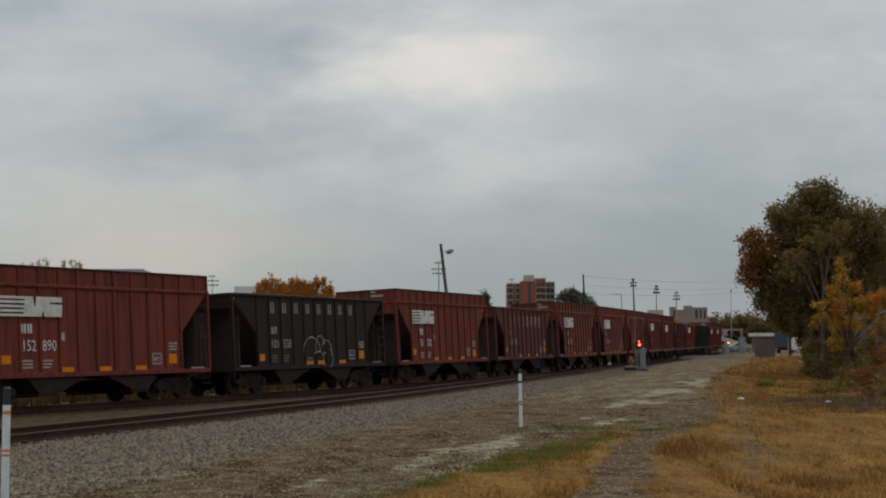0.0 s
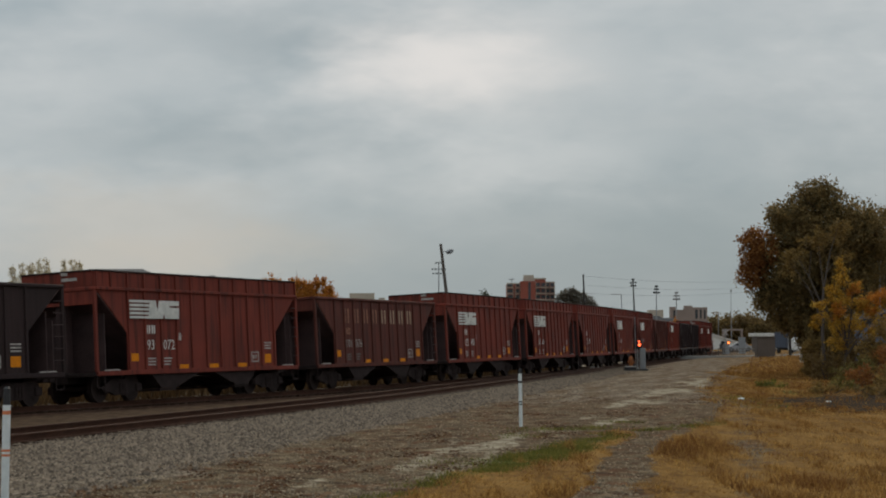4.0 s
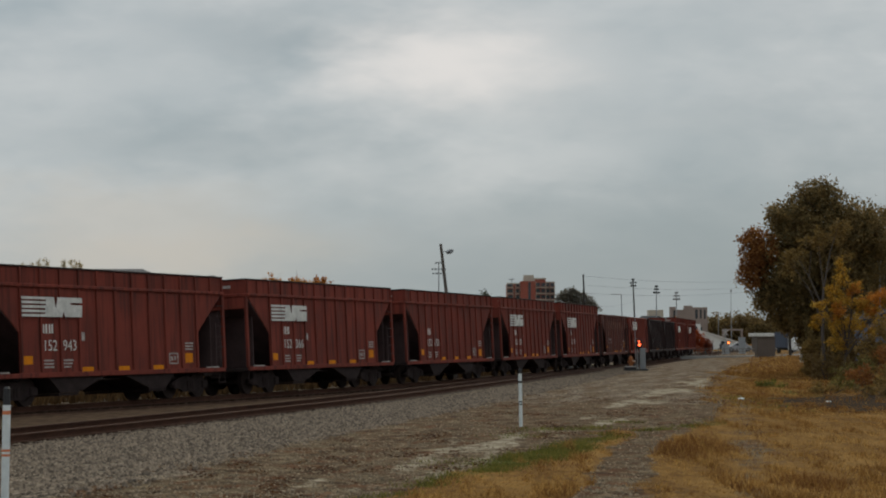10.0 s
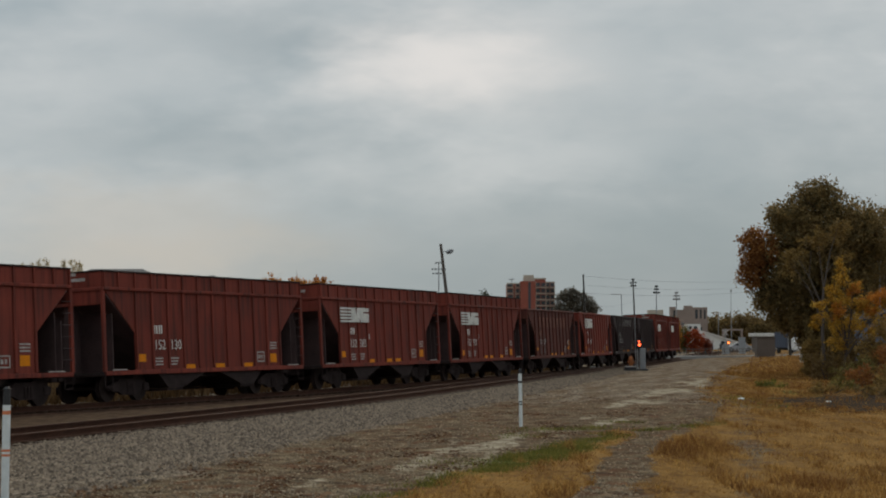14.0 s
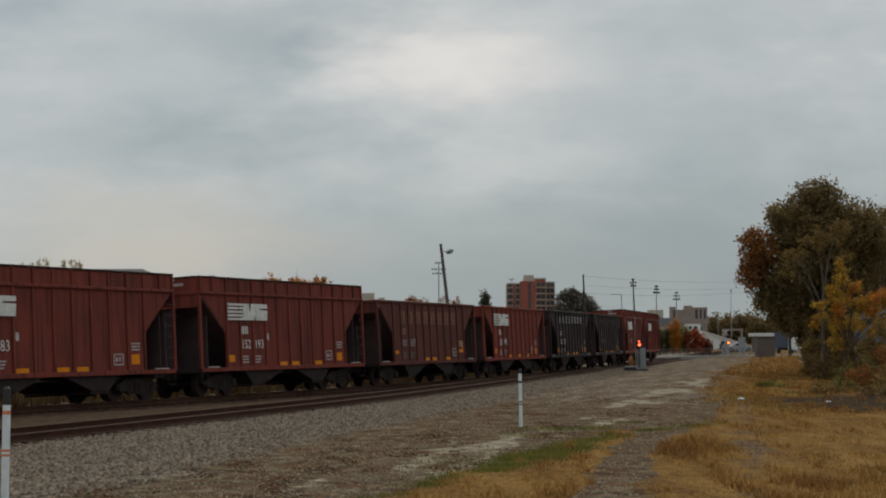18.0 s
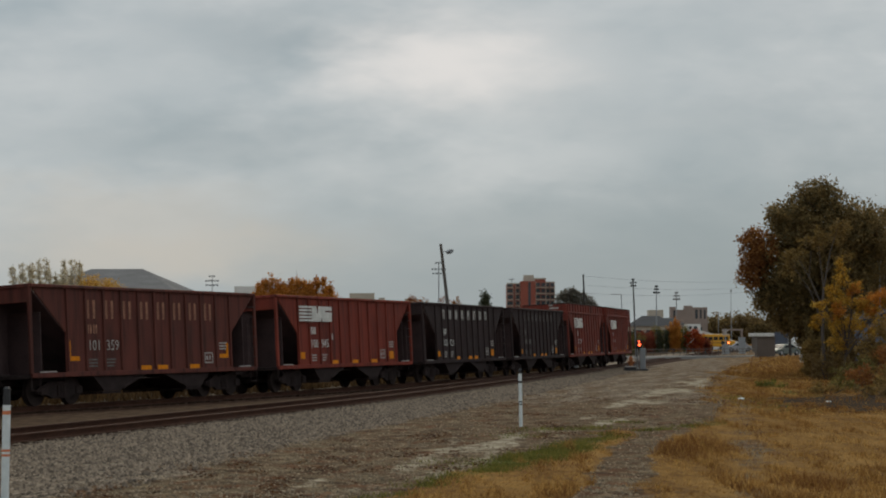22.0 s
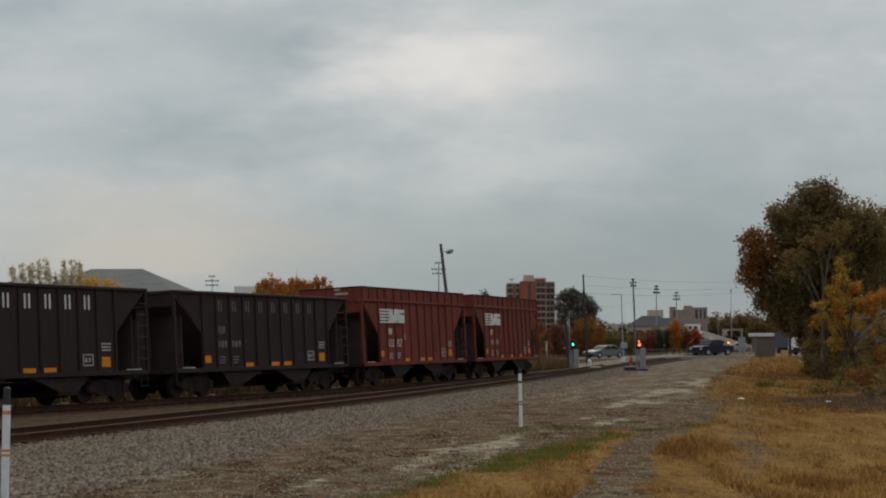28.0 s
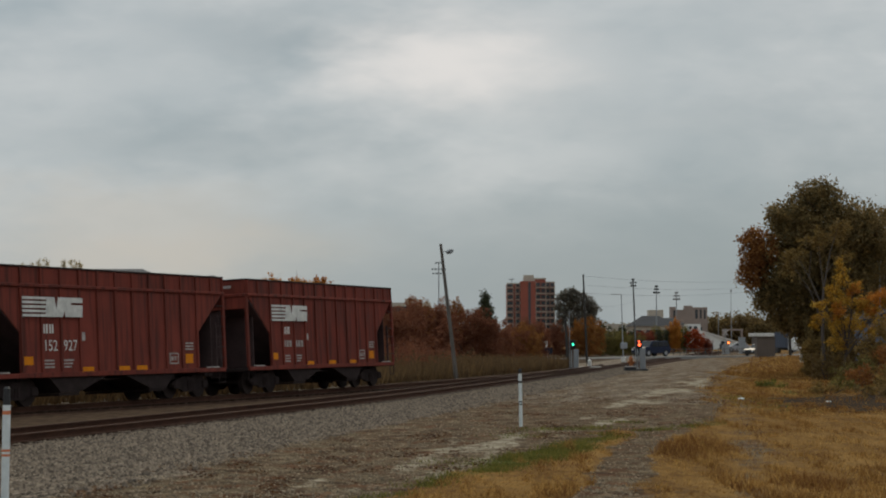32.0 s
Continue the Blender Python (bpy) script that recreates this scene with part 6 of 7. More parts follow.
# white rail fence along the road beyond the track
root = thing("rail_fence", pose(0, 0, 0), "low grey post fence along the far side of the road", "fence")
fp = None
for i in range(22):
    x, y = 23.5 + i * 0.95, 214 + i * 0.85
    if fp is None:
        fp = part("fence_post", boxm(-0.04, 0.04, -0.04, 0.04, -0.1, 0.85), M_POLE, root, m=pose(x, y, 0))
    else:
        again(fp, pose(x, y, 0))
for z in (0.4, 0.75):
    part("fence_rail", tubem((23.5, 214, z), (23.5 + 21 * 0.95, 214 + 21 * 0.85, z), 0.04, n=5), M_POLE, root)

# crossing road
ROAD_U = np.arange(-100.0, 90.01, 0.25)


def road_table():
    """Middle of the road from far beyond the crossing, over it, and round a bend behind the brush."""
    th = np.array([3.863 + (3.4254 - 3.863) * smoothstep(14, 30, u) for u in ROAD_U])
    x, y = np.cumsum(np.cos(th)) * 0.25, np.cumsum(np.sin(th)) * 0.25
    return x + 30.9 - np.interp(0, ROAD_U, x), y + 199.5 - np.interp(0, ROAD_U, y), th


ROAD_X, ROAD_Y, ROAD_TH = road_table()


def road_at(u):
    return Vector((float(np.interp(u, ROAD_U, ROAD_X)), float(np.interp(u, ROAD_U, ROAD_Y)))), float(np.interp(u, ROAD_U, ROAD_TH))


def road_z(u):
    c, _ = road_at(u)
    o, _ = main_off(c.x, c.y)
    return max(0.05 + 0.1 * smoothstep(7, 2.5, abs(o)), ground_z(c.x, c.y) + 0.05)


def road():
    vs, fs = [], []
    us = list(range(-96, 87, 2))
    for u in us:
        c, th = road_at(u)
        n = Vector((-math.sin(th), math.cos(th)))
        z = road_z(u)
        for w in (-4.2, 4.2):
            q = c + n * w
            vs.append((q.x, q.y, z))
        for w in (-4.5, 4.5):
            q = c + n * w
            vs.append((q.x, q.y, -0.2))
    for i in range(len(us) - 1):
        a, b = i * 4, (i + 1) * 4
        fs += [(a, b, b + 1, a + 1), (a + 2, b + 2, b, a), (a + 1, b + 1, b + 3, a + 3)]
    ob = part("road", (vs, [], fs), M_ASPHALT)
    tagged(ob, "worn grey asphalt road over the level crossing", "road", kind="structure")


road()

# ---------------------------------------------------------------- vehicles on the crossing road
M_TYRE = mat("tyre_rubber", (0.02, 0.02, 0.02), 0.9, var=0.3)
M_RIM = mat("wheel_rim", (0.35, 0.35, 0.36), 0.4, metal=0.7, var=0.15)
M_CARGLASS = mat("dark_car_glass", (0.02, 0.023, 0.027), 0.2, spec=0.3, var=0.1)
M_SILVER = mat("silver_green_paint", (0.14, 0.16, 0.145), 0.4, metal=0.3, var=0.06)
M_NAVY = mat("dark_navy_paint", (0.010, 0.012, 0.022), 0.4, var=0.1, spec=0.2)
M_BLUE = mat("dark_blue_paint", (0.013, 0.018, 0.042), 0.4, var=0.1, spec=0.2)
M_BLACKCAR = mat("black_car_paint", (0.02, 0.02, 0.022), 0.3, var=0.1, spec=0.5)
M_BUS = mat("school_bus_yellow", (0.60, 0.30, 0.02), 0.5, var=0.08)
M_TRUCKBLUE = mat("dull_blue_truck_paint", (0.05, 0.062, 0.09), 0.5, var=0.1)
M_LAMPR = mat("tail_lamp_red", (0.25, 0.015, 0.01), 0.3)
M_LAMPW = mat("head_lamp_glass", (0.6, 0.6, 0.58), 0.2)


def vehicle(name, label, L, body, cabin, paint, width=1.8, r=0.33, axles=(0.19, 0.81), glass=None):
    """Side outlines run from nose to tail; the nose points along -x."""
    root = thing(name, pose(0, 0, 0), label, "car")
    w = width / 2
    bm = prism(body, -w, w)
    bmesh.ops.bevel(bm, geom=list(bm.edges), offset=0.05, segments=2, affect="EDGES")
    part("body", bm, paint, root)
    bm = prism(cabin, -w + 0.12, w - 0.12)
    bmesh.ops.bevel(bm, geom=list(bm.edges), offset=0.05, segments=1, affect="EDGES")
    part("cabin", bm, paint, root)
    for pts in glass:
        for y in (-w + 0.115, w - 0.115):
            part("side_window", prism(pts, y - 0.012, y + 0.012), M_CARGLASS, root)
    xs = [p[0] for p in cabin]
    zs = [p[1] for p in cabin]
    (ax, az), (bx, bz) = cabin[0], cabin[1]
    bm = bmesh.new()
    bm.faces.new([bm.verts.new(q) for q in ((ax + 0.06, -w + 0.2, az + 0.04), (ax + 0.06, w - 0.2, az + 0.04), (bx - 0.03, w - 0.25, bz - 0.05), (bx - 0.03, -w + 0.25, bz - 0.05))])
    bmesh.ops.translate(bm, vec=(-0.03, 0, 0.02), verts=bm.verts)
    bmesh.ops.solidify(bm, geom=bm.faces[:], thickness=0.01)
    part("windscreen", bm, M_CARGLASS, root)
    for y in (-w + 0.1, w - 0.4):
        part("headlight", boxm(-0.02, 0.06, y, y + 0.3, body[1][1] - 0.22, body[1][1] - 0.08), M_LAMPW, root)
        part("tail_light", boxm(L - 0.06, L + 0.02, y, y + 0.3, 0.7, 0.86), M_LAMPR, root)
    part("bumper", boxm(-0.07, 0.1, -w + 0.05, w - 0.05, 0.32, 0.5, 0.02), M_DARKMETAL, root)
    for fx in axles:
        for sg in (-1, 1):
            y = sg * (w - 0.1)
            wh = part("wheel", tubem((0, y - 0.11, 0), (0, y + 0.11, 0), r, n=18), M_TYRE, root, m=pose(fx * L, 0, r))
            part("rim", tubem((0, y + sg * 0.1, 0), (0, y + sg * 0.118, 0), r * 0.62, n=12), M_RIM, wh)
    return root


SEDAN = vehicle("sedan", "silver-green four-door sedan driving over the crossing", 4.75,
                [(0.0, 0.33), (0.0, 0.64), (0.3, 0.74), (1.4, 0.88), (4.1, 0.9), (4.75, 0.8), (4.75, 0.4), (4.5, 0.25), (0.3, 0.22)],
                [(1.25, 0.86), (2.0, 1.33), (3.2, 1.36), (4.25, 0.88)], M_SILVER,
                glass=[[(1.6, 0.93), (2.08, 1.26), (2.6, 1.29), (2.6, 0.93)], [(2.7, 0.93), (2.7, 1.29), (3.15, 1.29), (3.8, 0.93)]])
PICKUP = vehicle("pickup_truck", "dark navy crew-cab pickup truck driving over the crossing", 5.6,
                 [(0.0, 0.45), (0.0, 0.95), (0.2, 1.08), (1.5, 1.15), (5.6, 1.15), (5.6, 0.55), (5.3, 0.4), (0.3, 0.35)],
                 [(1.4, 1.12), (2.05, 1.85), (3.7, 1.85), (3.95, 1.12)], M_NAVY, width=2.0, r=0.4,
                 glass=[[(1.75, 1.2), (2.15, 1.74), (2.75, 1.76), (2.75, 1.2)], [(2.85, 1.2), (2.85, 1.76), (3.6, 1.76), (3.78, 1.2)]])
SUV = vehicle("sport_utility_vehicle", "dark blue sport utility vehicle driving over the crossing", 4.6,
              [(0.0, 0.42), (0.0, 0.88), (0.2, 0.98), (1.2, 1.06), (4.6, 1.05), (4.6, 0.5), (4.4, 0.36), (0.3, 0.32)],
              [(1.1, 1.03), (1.75, 1.72), (4.15, 1.72), (4.56, 1.03)], M_BLUE, width=1.85, r=0.37,
              glass=[[(1.45, 1.1), (1.85, 1.6), (2.5, 1.62), (2.5, 1.1)], [(2.6, 1.1), (2.6, 1.62), (3.4, 1.62), (3.4, 1.1)], [(3.5, 1.1), (3.5, 1.62), (4.08, 1.6), (4.34, 1.1)]])
DARKCAR = vehicle("sedan", "black compact sedan approaching the crossing", 4.5,
                  [(0.0, 0.35), (0.0, 0.68), (0.3, 0.78), (1.2, 0.92), (3.8, 0.95), (4.5, 0.88), (4.5, 0.4), (4.3, 0.25), (0.3, 0.22)],
                  [(1.15, 0.9), (1.85, 1.42), (3.05, 1.42), (3.9, 0.92)], M_BLACKCAR,
                  glass=[[(1.45, 0.97), (1.92, 1.33), (2.4, 1.35), (2.4, 0.97)], [(2.5, 0.97), (2.5, 1.35), (3.0, 1.33), (3.5, 0.97)]])


def bus():
    root = thing("school_bus", pose(36, 320, 0), "short yellow school bus on the street behind the yard", "bus")
    part("body", boxm(-3.4, 2.6, -1.15, 1.15, 0.6, 2.9, 0.12), M_BUS, root)
    part("hood", boxm(2.6, 3.7, -0.95, 0.95, 0.6, 1.7, 0.12), M_BUS, root)
    part("white_roof", boxm(-3.3, 2.5, -1.05, 1.05, 2.86, 2.96, 0.03), M_WHITE, root)
    for i in range(6):
        for y in (-1.16, 1.14):
            part("window", boxm(-3.2 + i * 0.95, -2.45 + i * 0.95, y, y + 0.02, 1.8, 2.45), M_CARGLASS, root)
    for y in (-1.165, 1.145):
        part("rub_rail", boxm(-3.4, 2.6, y, y + 0.02, 1.25, 1.37), M_DARKMETAL, root)
    for x in (-2.0, 2.9):
        for y in (-1.0, 1.0):
            part("wheel", tubem((0, y - 0.13, 0), (0, y + 0.13, 0), 0.45, n=16), M_TYRE, root, m=pose(x, 0, 0.45))
    return root


BUS = bus()
root = thing("box_truck", pose(49.3, 246, 0, 0, 0, 105), "parked box truck with a blue box and white cab", "truck")
part("box", boxm(-1.6, 2.4, -1.1, 1.1, 0.75, 3.0, 0.04), M_TRUCKBLUE, root, "blue cargo box")
part("cab", prism([(-3.2, 0.5), (-3.2, 1.4), (-2.8, 2.2), (-1.65, 2.3), (-1.65, 0.5)], -1.0, 1.0), M_WHITEWALL, root, "white cab")
part("windscreen", prism([(-3.12, 1.45), (-2.86, 2.05), (-2.82, 2.03), (-3.07, 1.44)], -0.85, 0.85), M_CARGLASS, root)
part("chassis", boxm(-3.1, 2.3, -0.5, 0.5, 0.45, 0.74), M_DARKMETAL, root)
rib = None
for k in range(7):
    m = pose(-1.4 + k * 0.62, 0, 0)
    rib = again(rib, m) if rib else part("box_rib", boxm(-0.04, 0.04, 1.1, 1.14, 0.85, 2.9), M_BLUEGREY, root, m=m)
for x in (-2.5, 1.4):
    for y in (-0.95, 0.95):
        part("wheel", tubem((x, y - 0.13, 0.42), (x, y + 0.13, 0.42), 0.42, n=14), M_TYRE, root)
for x, y, a in ((52.2, 262, 5), (55.0, 300, 5), (61.0, 310, 0), (46.5, 285, 0)):
    c = vehicle("parked_car", "pale silver car parked beyond the crossing", 4.6,
                [(0.0, 0.35), (0.0, 0.68), (0.3, 0.78), (1.2, 0.92), (3.9, 0.95), (4.6, 0.88), (4.6, 0.4), (4.3, 0.25), (0.3, 0.22)],
                [(1.15, 0.9), (1.85, 1.42), (3.05, 1.42), (3.9, 0.92)], M_RIM, glass=[[(1.45, 0.97), (1.92, 1.33), (3.0, 1.33), (3.5, 0.97)]])
    c.matrix_basis = pose(x, y, 0.0, 0, 0, a)
root = thing("pedestal", pose(31.1, 150, ground_z(31.1, 150)), "short white utility pedestal at the edge of the grass", "pedestal")
part("post", boxm(-0.14, 0.14, -0.12, 0.12, -0.2, 0.75, 0.03), M_WHITE, root)
part("cap", boxm(-0.17, 0.17, -0.15, 0.15, 0.75, 0.82, 0.02), M_GREYBOX, root)
for x, y, s in ((10.25, 59.5, 0.12), (12.55, 56.4, 0.1), (21.6, 89.0, 0.2), (20.9, 82.0, 0.16), (21.9, 74.5, 0.22), (18.3, 75.5, 0.16), (17.9, 73.0, 0.1)):
    bm = bmesh.new(); bmesh.ops.create_icosphere(bm, subdivisions=1, radius=s)
    for v in bm.verts:
        v.co = Vector((v.co.x * 1.3, v.co.y, v.co.z * 0.45)) * (0.8 + 0.4 * abs(wob(v.co.x * 9, v.co.y * 9, 1, s)))
    ob = part("litter", bm, M_POSTWHITE)
    ob.matrix_basis = pose(x, y, ground_z(x, y) + s * 0.3)
    tagged(ob, "crumpled scrap of white litter lying in dry grass", "litter", "scraps of litter")


# ---------------------------------------------------------------- ties, stones and grass
def ties():
    root = thing("main_track_ties", Matrix.Identity(4), "dark creosoted wooden ties under the main track", "ties", kind="structure")
    first = None
    for i in range(190):
        s = -34 + i * 0.55
        x, y, th = line(s)
        m = Matrix.Translation((x, y, MAIN_Z - 0.17 - 0.085)) @ Matrix.Rotation(th, 4, "Z") @ Matrix.Rotation(-cant(s), 4, "X")
        if first is None:
            first = part("tie", boxm(-0.115, 0.115, -1.3, 1.3, -0.09, 0.085, 0.01), M_TIE, root, m=m)
        else:
            again(first, m)
    root2 = thing("siding_ties", Matrix.Identity(4), "dark creosoted wooden ties under the siding", "ties", kind="structure")
    d, nxt = 0.0, 0.0
    f2 = None
    for i in range(1, len(SID)):
        d += (SID[i] - SID[i - 1]).length
        if d >= nxt and SID[i].y > 15 and SID[i].y < 118:
            nxt = d + 0.56
            a = SID_TH[i]
            x, y = SID[i].x - math.sin(a) * 0.75, SID[i].y + math.cos(a) * 0.75
            m = Matrix.Translation((x, y, RAIL_Z - 0.17 - 0.085)) @ Matrix.Rotation(a + rt.uniform(-0.02, 0.02), 4, "Z")
            if f2 is None:
                f2 = part("tie", boxm(-0.115, 0.115, -1.3, 1.3, -0.09, 0.085, 0.01), M_TIE, root2, m=m)
            else:
                again(f2, m)


rt = random.Random(5)


def heights(X, Y):
    return np.array([height(float(a), float(b)) for a, b in zip(X, Y)])


M_STONE = mat("crushed_stone", (0.162, 0.124, 0.09), 0.9, var=0.3, scale=6, island=0.6, bump=0.2)


M_BALLAST = mat("dirty_brown_ballast", (0.105, 0.076, 0.054), 0.95, var=0.3, scale=6, island=0.5)
M_PEBBLE = mat("brown_pebbles", (0.20, 0.152, 0.10), 0.95, var=0.3, scale=6, island=0.6)


def stones(name, label, pts, size, seed, material=None):
    """Angular crushed stones, half sunk in the ground."""
    r = np.random.default_rng(seed)
    n = len(pts)
    base = np.array([(1, 0, 0), (-1, 0, 0), (0, 1, 0), (0, -1, 0), (0, 0, 0.8), (0, 0, -0.8)], float)
    tri = np.array([(0, 2, 4), (2, 1, 4), (1, 3, 4), (3, 0, 4), (2, 0, 5), (1, 2, 5), (3, 1, 5), (0, 3, 5)])
    V = base[None] * (size * (0.5 + 1.0 * r.random((n, 1, 1)))) * (0.65 + 0.7 * r.random((n, 6, 1)))
    a = r.random(n) * math.tau
    c, s = np.cos(a)[:, None], np.sin(a)[:, None]
    X = V[:, :, 0] * c - V[:, :, 1] * s
    Y = V[:, :, 0] * s + V[:, :, 1] * c
    V = np.stack([X, Y, V[:, :, 2] + size * 0.15], 2) + pts[:, None, :]
    F = (tri[None] + (np.arange(n) * 6)[:, None, None]).reshape(-1, 3)
    ob = part(name, (V.reshape(-1, 3).tolist(), [], F.tolist()), material or M_STONE)
    return tagged(ob, label, "stones", kind="stuff")


def scatter_stones():
    r = np.random.default_rng(21)
    P = []
    while len(P) < 56000:
        i = r.integers(60, len(SID))
        p, a = SID[i], SID_TH[i]
        if p.y < 18 or r.random() > min(1.0, 45.0 / p.y):
            continue
        wide = float(np.interp(p.y, (15, 26, 41, 65, 110), (8.2, 7.0, 5.2, 3.6, 2.6)))
        o = 0.15 + wide * r.random() ** 1.2
        x, y = p.x + math.sin(a) * o + r.uniform(-0.3, 0.3), p.y - math.cos(a) * o + r.uniform(-0.3, 0.3)
        P.append((x, y))
    B = []
    for _ in range(4000):
        i = r.integers(60, len(SID))
        p, a = SID[i], SID_TH[i]
        o = -r.uniform(1.8, 2.7)
        if p.y > 52:
            continue
        B.append((p.x + math.sin(a) * o, p.y - math.cos(a) * o))
    P = np.array([q for q in P if q[1] > 18])
    z = heights(P[:, 0], P[:, 1])
    stones("gravel", "coarse grey crushed stone beside the siding", np.column_stack([P, z]), 0.034, 4)
    B = np.array([q for q in B if q[1] > 18])
    stones("brown_ballast", "brown dirty ballast between the two tracks", np.column_stack([B, heights(B[:, 0], B[:, 1])]), 0.04, 9, M_BALLAST)
    Q = []
    for _ in range(30000):
        y = 20 + 70 * r.random() ** 1.7
        x = r.uniform(-8, 9) * y / 40
        g, gr, pl, st = cover(x, y)
        if g < 0.35 and st < 0.9 and r.random() > 0.85 * pl:
            Q.append((x, y))
    Q = np.array(Q)
    stones("loose_gravel", "scattered loose brown gravel on the dirt", np.column_stack([Q, heights(Q[:, 0], Q[:, 1])]), 0.019, 6, M_PEBBLE)


def blades(name, label, P, h, w, material, seed, lean=0.5, tall=1.0):
    r = np.random.default_rng(seed)
    n = len(P)
    a = r.random(n) * math.tau
    hh = h * (0.45 + 0.9 * r.random(n)) * tall
    side = np.column_stack([np.cos(a), np.sin(a), np.zeros(n)]) * (w * (0.6 + 0.8 * r.random(n)))[:, None]
    b = r.random(n) * math.tau
    tip = np.column_stack([np.cos(b) * lean * hh, np.sin(b) * lean * hh, hh]) * (0.6 + 0.4 * r.random(n))[:, None]
    V = np.stack([P - side, P + side, P + tip], 1).reshape(-1, 3)
    ob = part(name, (V.tolist(), [], np.arange(3 * n).reshape(-1, 3).tolist()), material)
    return tagged(ob, label, "grass", kind="stuff")


def grass():
    r = np.random.default_rng(31)
    dry, turf, rust = [], [], []
    tries = 0
    while len(dry) < 90000 and tries < 400000:
        tries += 1
        y = 20.5 + 85 * r.random() ** 2.0
        x = tab(GRAVEL_EDGE, y) - 0.6 + r.random() * (y * 0.27 + 1.5 - tab(GRAVEL_EDGE, y) + 0.6)
        g, gr, pl, st = cover(x, y)
        lush = 0.7 * wob(x * 1.5, y * 0.2, 1.0, 6.0) + 0.6 * wob(x * 3.5, y * 0.6, 1.0, 7.0)
        weed = max(math.exp(-((x - 4.8) / 0.75) ** 2 - ((y - 33.5) / 2.8) ** 2), math.exp(-((x - 5.3) / 0.5) ** 2 - ((y - 25) / 1.2) ** 2), math.exp(-((x - 5.9) / 0.5) ** 2 - ((y - 43) / 1.5) ** 2))
        if r.random() < g * (0.4 + 0.6 * smoothstep(-0.3, 0.25, lush + weed)) * (1 - 0.93 * dark_verge(x, y)):
            tint = 0.7 * wob(x * 1.1, y * 0.16, 1.0, 18.0) + 0.6 * wob(x * 3.0, y * 0.5, 1.0, 19.0) + 0.9 * weed + 0.22 * smoothstep(46, 58, y) + 0.6 * dark_verge(x, y) + 0.3 * smoothstep(0.19, 0.24, x / y) * smoothstep(44, 54, y)
            olive = math.exp(-((x - 10.4) / 1.6) ** 2 - ((y - 58) / 9) ** 2)
            q = (x, y, 0.5 + 1.4 * smoothstep(-0.1, 0.5, lush) + 1.6 * weed)
            if tint + r.normal() * 0.3 > 0.30:
                rust.append(q)
            elif olive > 0.3 + 0.6 * r.random():
                turf.append((x, y, 0.8))
            dry.append(q) if tint < 0.36 or r.random() < 0.5 else None
    for _ in range(120000):
        y = 20.5 + 26 * r.random()
        x = tab(GRAVEL_EDGE, y) + 0.22 * y / 30 + r.normal() * 0.4
        g, gr, pl, st = cover(x, y)
        if r.random() < gr * 0.8 * smoothstep(-0.3, 0.3, wob(x, y, 1.1, 16.0)):
            turf.append((x, y, 1.0))
        if len(turf) > 20000:
            break
    for P, nm, lb, h, w, m in ((dry, "dry_grass", "dry golden grass of the verge", 0.075, 0.007, L_DRY), (rust, "brown_grass", "rust-brown tufts of tall dry grass in the verge", 0.10, 0.008, L_RUSTGRASS), (turf, "green_grass", "strip of green grass along the gravel", 0.085, 0.008, L_TURF)):
        P = np.array(P)
        tall = P[:, 2]
        P = np.column_stack([P[:, :2], heights(P[:, 0], P[:, 1]) - 0.01])
        far = P[:, 1] > 48
        blades(nm, lb, P[~far], h, w, m, 3, tall=tall[~far])
        if far.any():
            blades(nm, lb, P[far], h * 1.2, w * 2.0, m, 4, tall=tall[far])
    F = []
    while len(F) < 30000:
        y = 95 + 115 * r.random() ** 1.3
        e = tab(GRAVEL_EDGE, y)
        x = e - 0.4 + r.random() * 14
        if cover(x, y)[0] > 0.4 * r.random() + 0.2 and wob(x * 0.5, y * 0.12, 1.0, 33.0) > -0.35 + 0.4 * r.random():
            F.append((x, y))
    F = np.array(F)
    F = np.column_stack([F, heights(F[:, 0], F[:, 1]) - 0.01])
    pick = np.random.default_rng(8).random(len(F)) < 0.45
    blades("dry_grass", "dry golden grass of the far verge", F[~pick], 0.2, 0.03, L_DRY, 5)
    blades("brown_grass", "rust-brown tufts of dry grass in the far verge", F[pick], 0.22, 0.03, L_RUSTGRASS, 6)
    # dead leaves and low weeds in streaks over the dirt
    D, Wd = [], []
    for _ in range(60000):
        y = 22 + 44 * r.random() ** 1.4
        e = tab(GRAVEL_EDGE, y)
        x = e - 0.2 - r.random() * (3.5 + 0.06 * y)
        k = wob(x * 0.8 + y * 0.1, y * 0.3, 1.0, 41.0) + 0.6 * wob(x * 2.2, y * 0.8, 1.0, 42.0)
        if r.random() < 0.55 * smoothstep(0.08, 0.5, k):
            D.append((x, y))
    for cx, cy, sx, sy, n in ((2.6, 40.5, 0.5, 0.5, 500), (3.6, 41.0, 0.35, 0.5, 300), (1.6, 37.5, 0.4, 0.5, 250), (4.6, 43.5, 0.3, 0.5, 250), (0.2, 29.5, 0.5, 0.6, 250)):
        Wd += [(cx + r.normal() * sx, cy + r.normal() * sy) for _ in range(n)]
    for P, nm, lb, h, w, m, ln in ((D, "leaf_litter", "dead brown leaves strewn over the dirt", 0.022, 0.028, L_LITTER, 2.0), (Wd, "low_weeds", "sparse yellow-green weeds in the dirt", 0.06, 0.008, L_TURF, 0.6)):
        P = np.array(P)
        blades(nm, lb, np.column_stack([P, heights(P[:, 0], P[:, 1]) + 0.004]), h, w, m, 12, ln)
    # tall weeds on the bank behind the tracks
    W = []
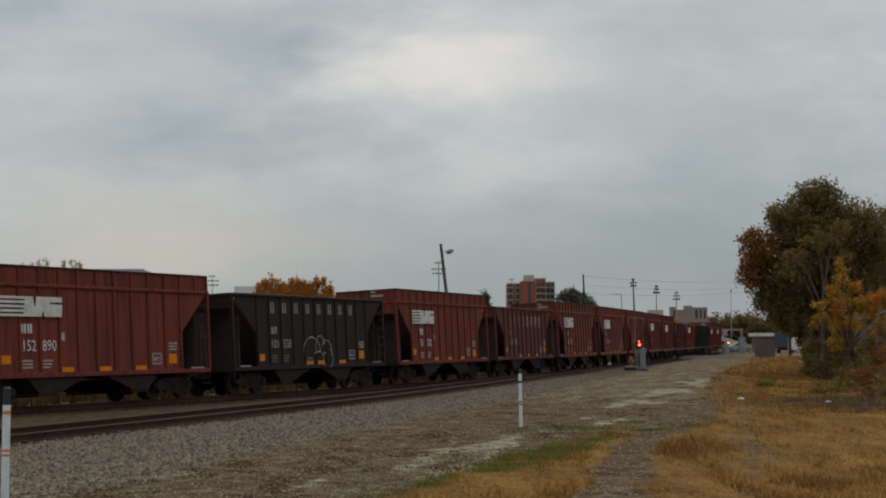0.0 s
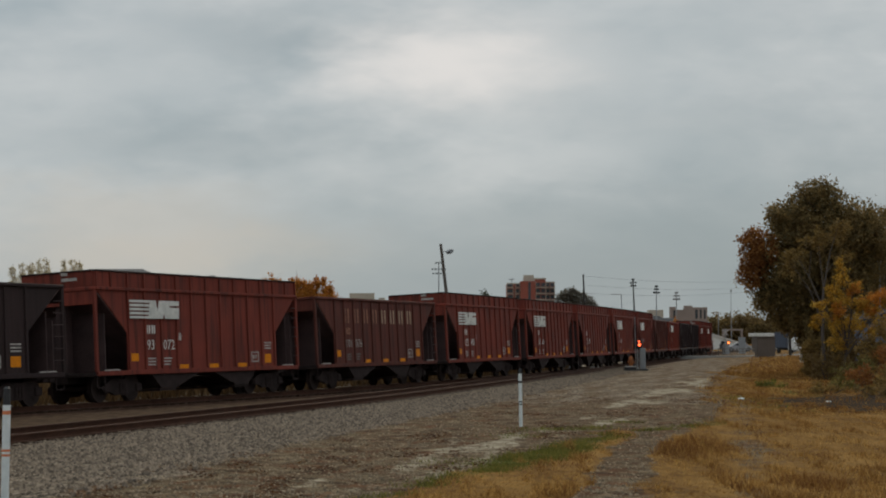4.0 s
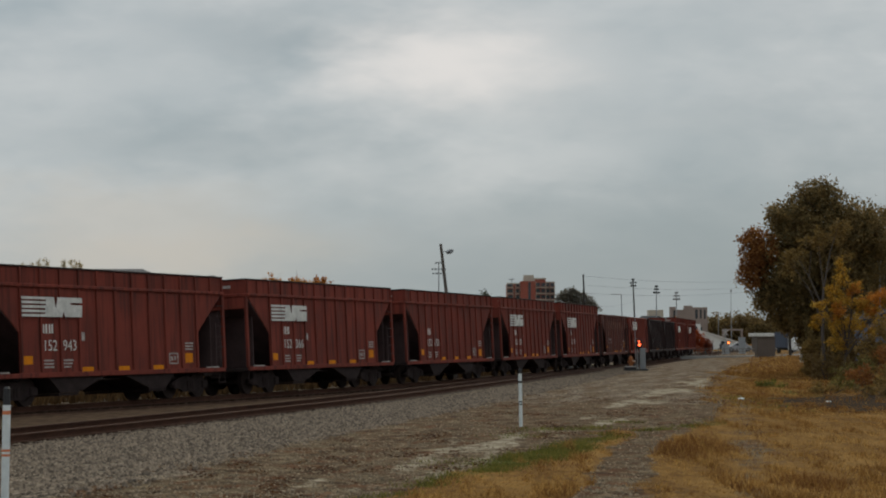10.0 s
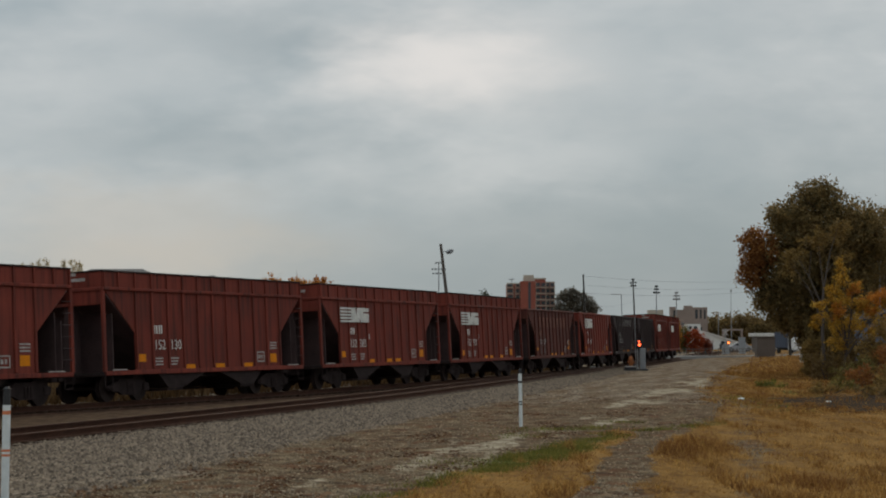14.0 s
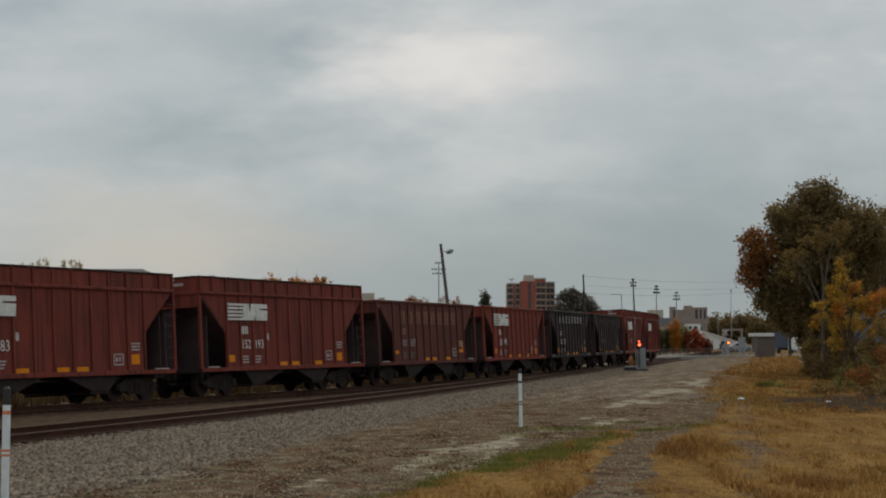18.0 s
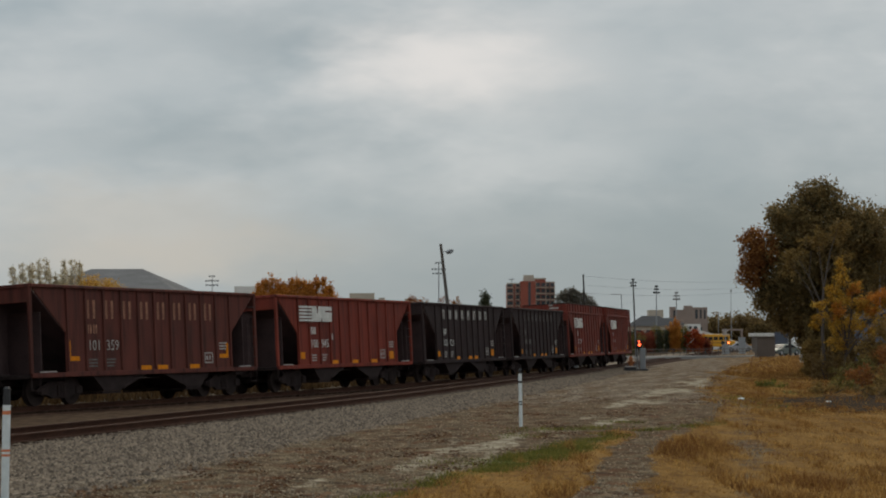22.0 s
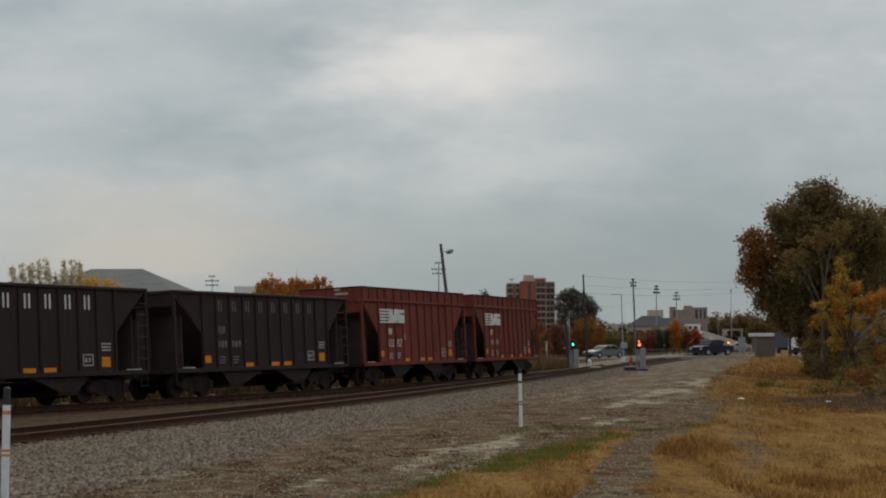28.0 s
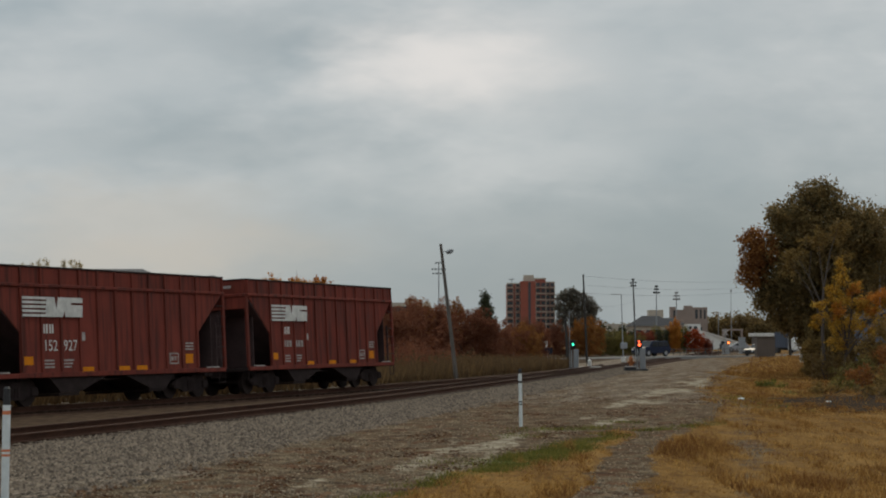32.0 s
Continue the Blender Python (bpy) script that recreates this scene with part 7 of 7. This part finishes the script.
    for _ in range(42000):
        s = r.uniform(-45, 78)
        x, y, th = line(s)
        o = 3.2 + 9 * r.random() ** 1.3
        W.append((x - math.sin(th) * o, y + math.cos(th) * o))
    W = np.array(W)
    W = np.column_stack([W, heights(W[:, 0], W[:, 1]) - 0.02])
    blades("tall_weeds", "tall dry brown weeds on the bank behind the track", W, 0.95, 0.035, L_BANK, 8, 0.35)


ties()
scatter_stones()
grass()


# ---------------------------------------------------------------- what moves
def drive(car, length, rows, r):
    """Rows: seconds and metres along the road of the car's middle; wheels turn with it."""
    ts, us = [q[0] for q in rows], [q[1] for q in rows]

    def where(t):
        u = float(np.interp(t, ts, us))
        (front, _), (rear, _) = road_at(u + length * 0.3), road_at(u - length * 0.3)
        d = (rear - front).normalized()
        nose = (front + rear) / 2 - d * length / 2
        return Matrix.Translation((nose.x, nose.y, road_z(u) + 0.01)) @ Matrix.Rotation(math.atan2(d.y, d.x), 4, "Z")
    walk(car, [(t, where(t)) for t in sorted({0.0, 32.0, *ts, *[k / 2 for k in range(int(ts[1]) * 2, 64)]})])
    for o in car.children:
        if o.name.split(".")[0] == "wheel":
            base = Matrix.Translation(o.matrix_basis.translation)
            out, t = [(0.0, base)], ts[1]
            if ts[1] > 0.0:
                out.append((ts[1], base))
            while t < ts[-1] - 0.06:
                t += 1 / 15
                out.append((t, base @ Matrix.Rotation(-(float(np.interp(t, ts, us)) - us[1]) / r, 4, "Y")))
            if out[-1][0] < 31.99:
                out.append((32.0, out[-1][1]))
            walk(o, out)


def road_rows():
    drive(SEDAN, 4.75, [(0.0, -70.0), (14.0, -68.0), (21.0, -14.83), (22.0, -13.5), (23.0, -12.57), (23.5, -9.6), (24.0, -6.64), (24.5, -4.34), (25.0, -1.37), (25.5, 1.44), (27.5, 14.67), (28.0, 17.74), (28.5, 20.66), (30.0, 28.56), (32.0, 38.81)], 0.33)
    drive(PICKUP, 5.6, [(0.0, -78.0), (17.0, -74.0), (25.5, -14.16), (27.5, -3.29), (28.0, -0.16), (28.5, 3.62), (29.0, 7.39), (29.5, 11.27), (30.0, 15.41), (30.5, 18.8), (31.0, 21.91), (32.0, 27.76)], 0.4)
    drive(SUV, 4.6, [(0.0, -86.0), (20.0, -80.0), (28.5, -14.6), (29.0, -13.09), (29.5, -9.07), (30.0, -5.06), (30.5, -1.78), (31.0, 2.24), (31.5, 6.33), (32.0, 10.24)], 0.37)
    drive(DARKCAR, 4.5, [(0.0, -94.0), (22.0, -88.0), (31.0, -14.16), (31.3, -13.4), (31.6, -12.31), (32.0, -9.07)], 0.33)
    rows = [(0.0, 40.0), (17.0, 45.0), (18.5, 54.0), (20.0, 61.8), (24.0, 63.5), (25.0, 65.0), (25.5, 66.5), (28.5, 78.4), (30.0, 85.0), (32.0, 95.0)]
    walk(BUS, [(t, pose(x * 0.8, 320, 0)) for t, x in rows])


def motions():
    train_rows()
    road_rows()


motions()
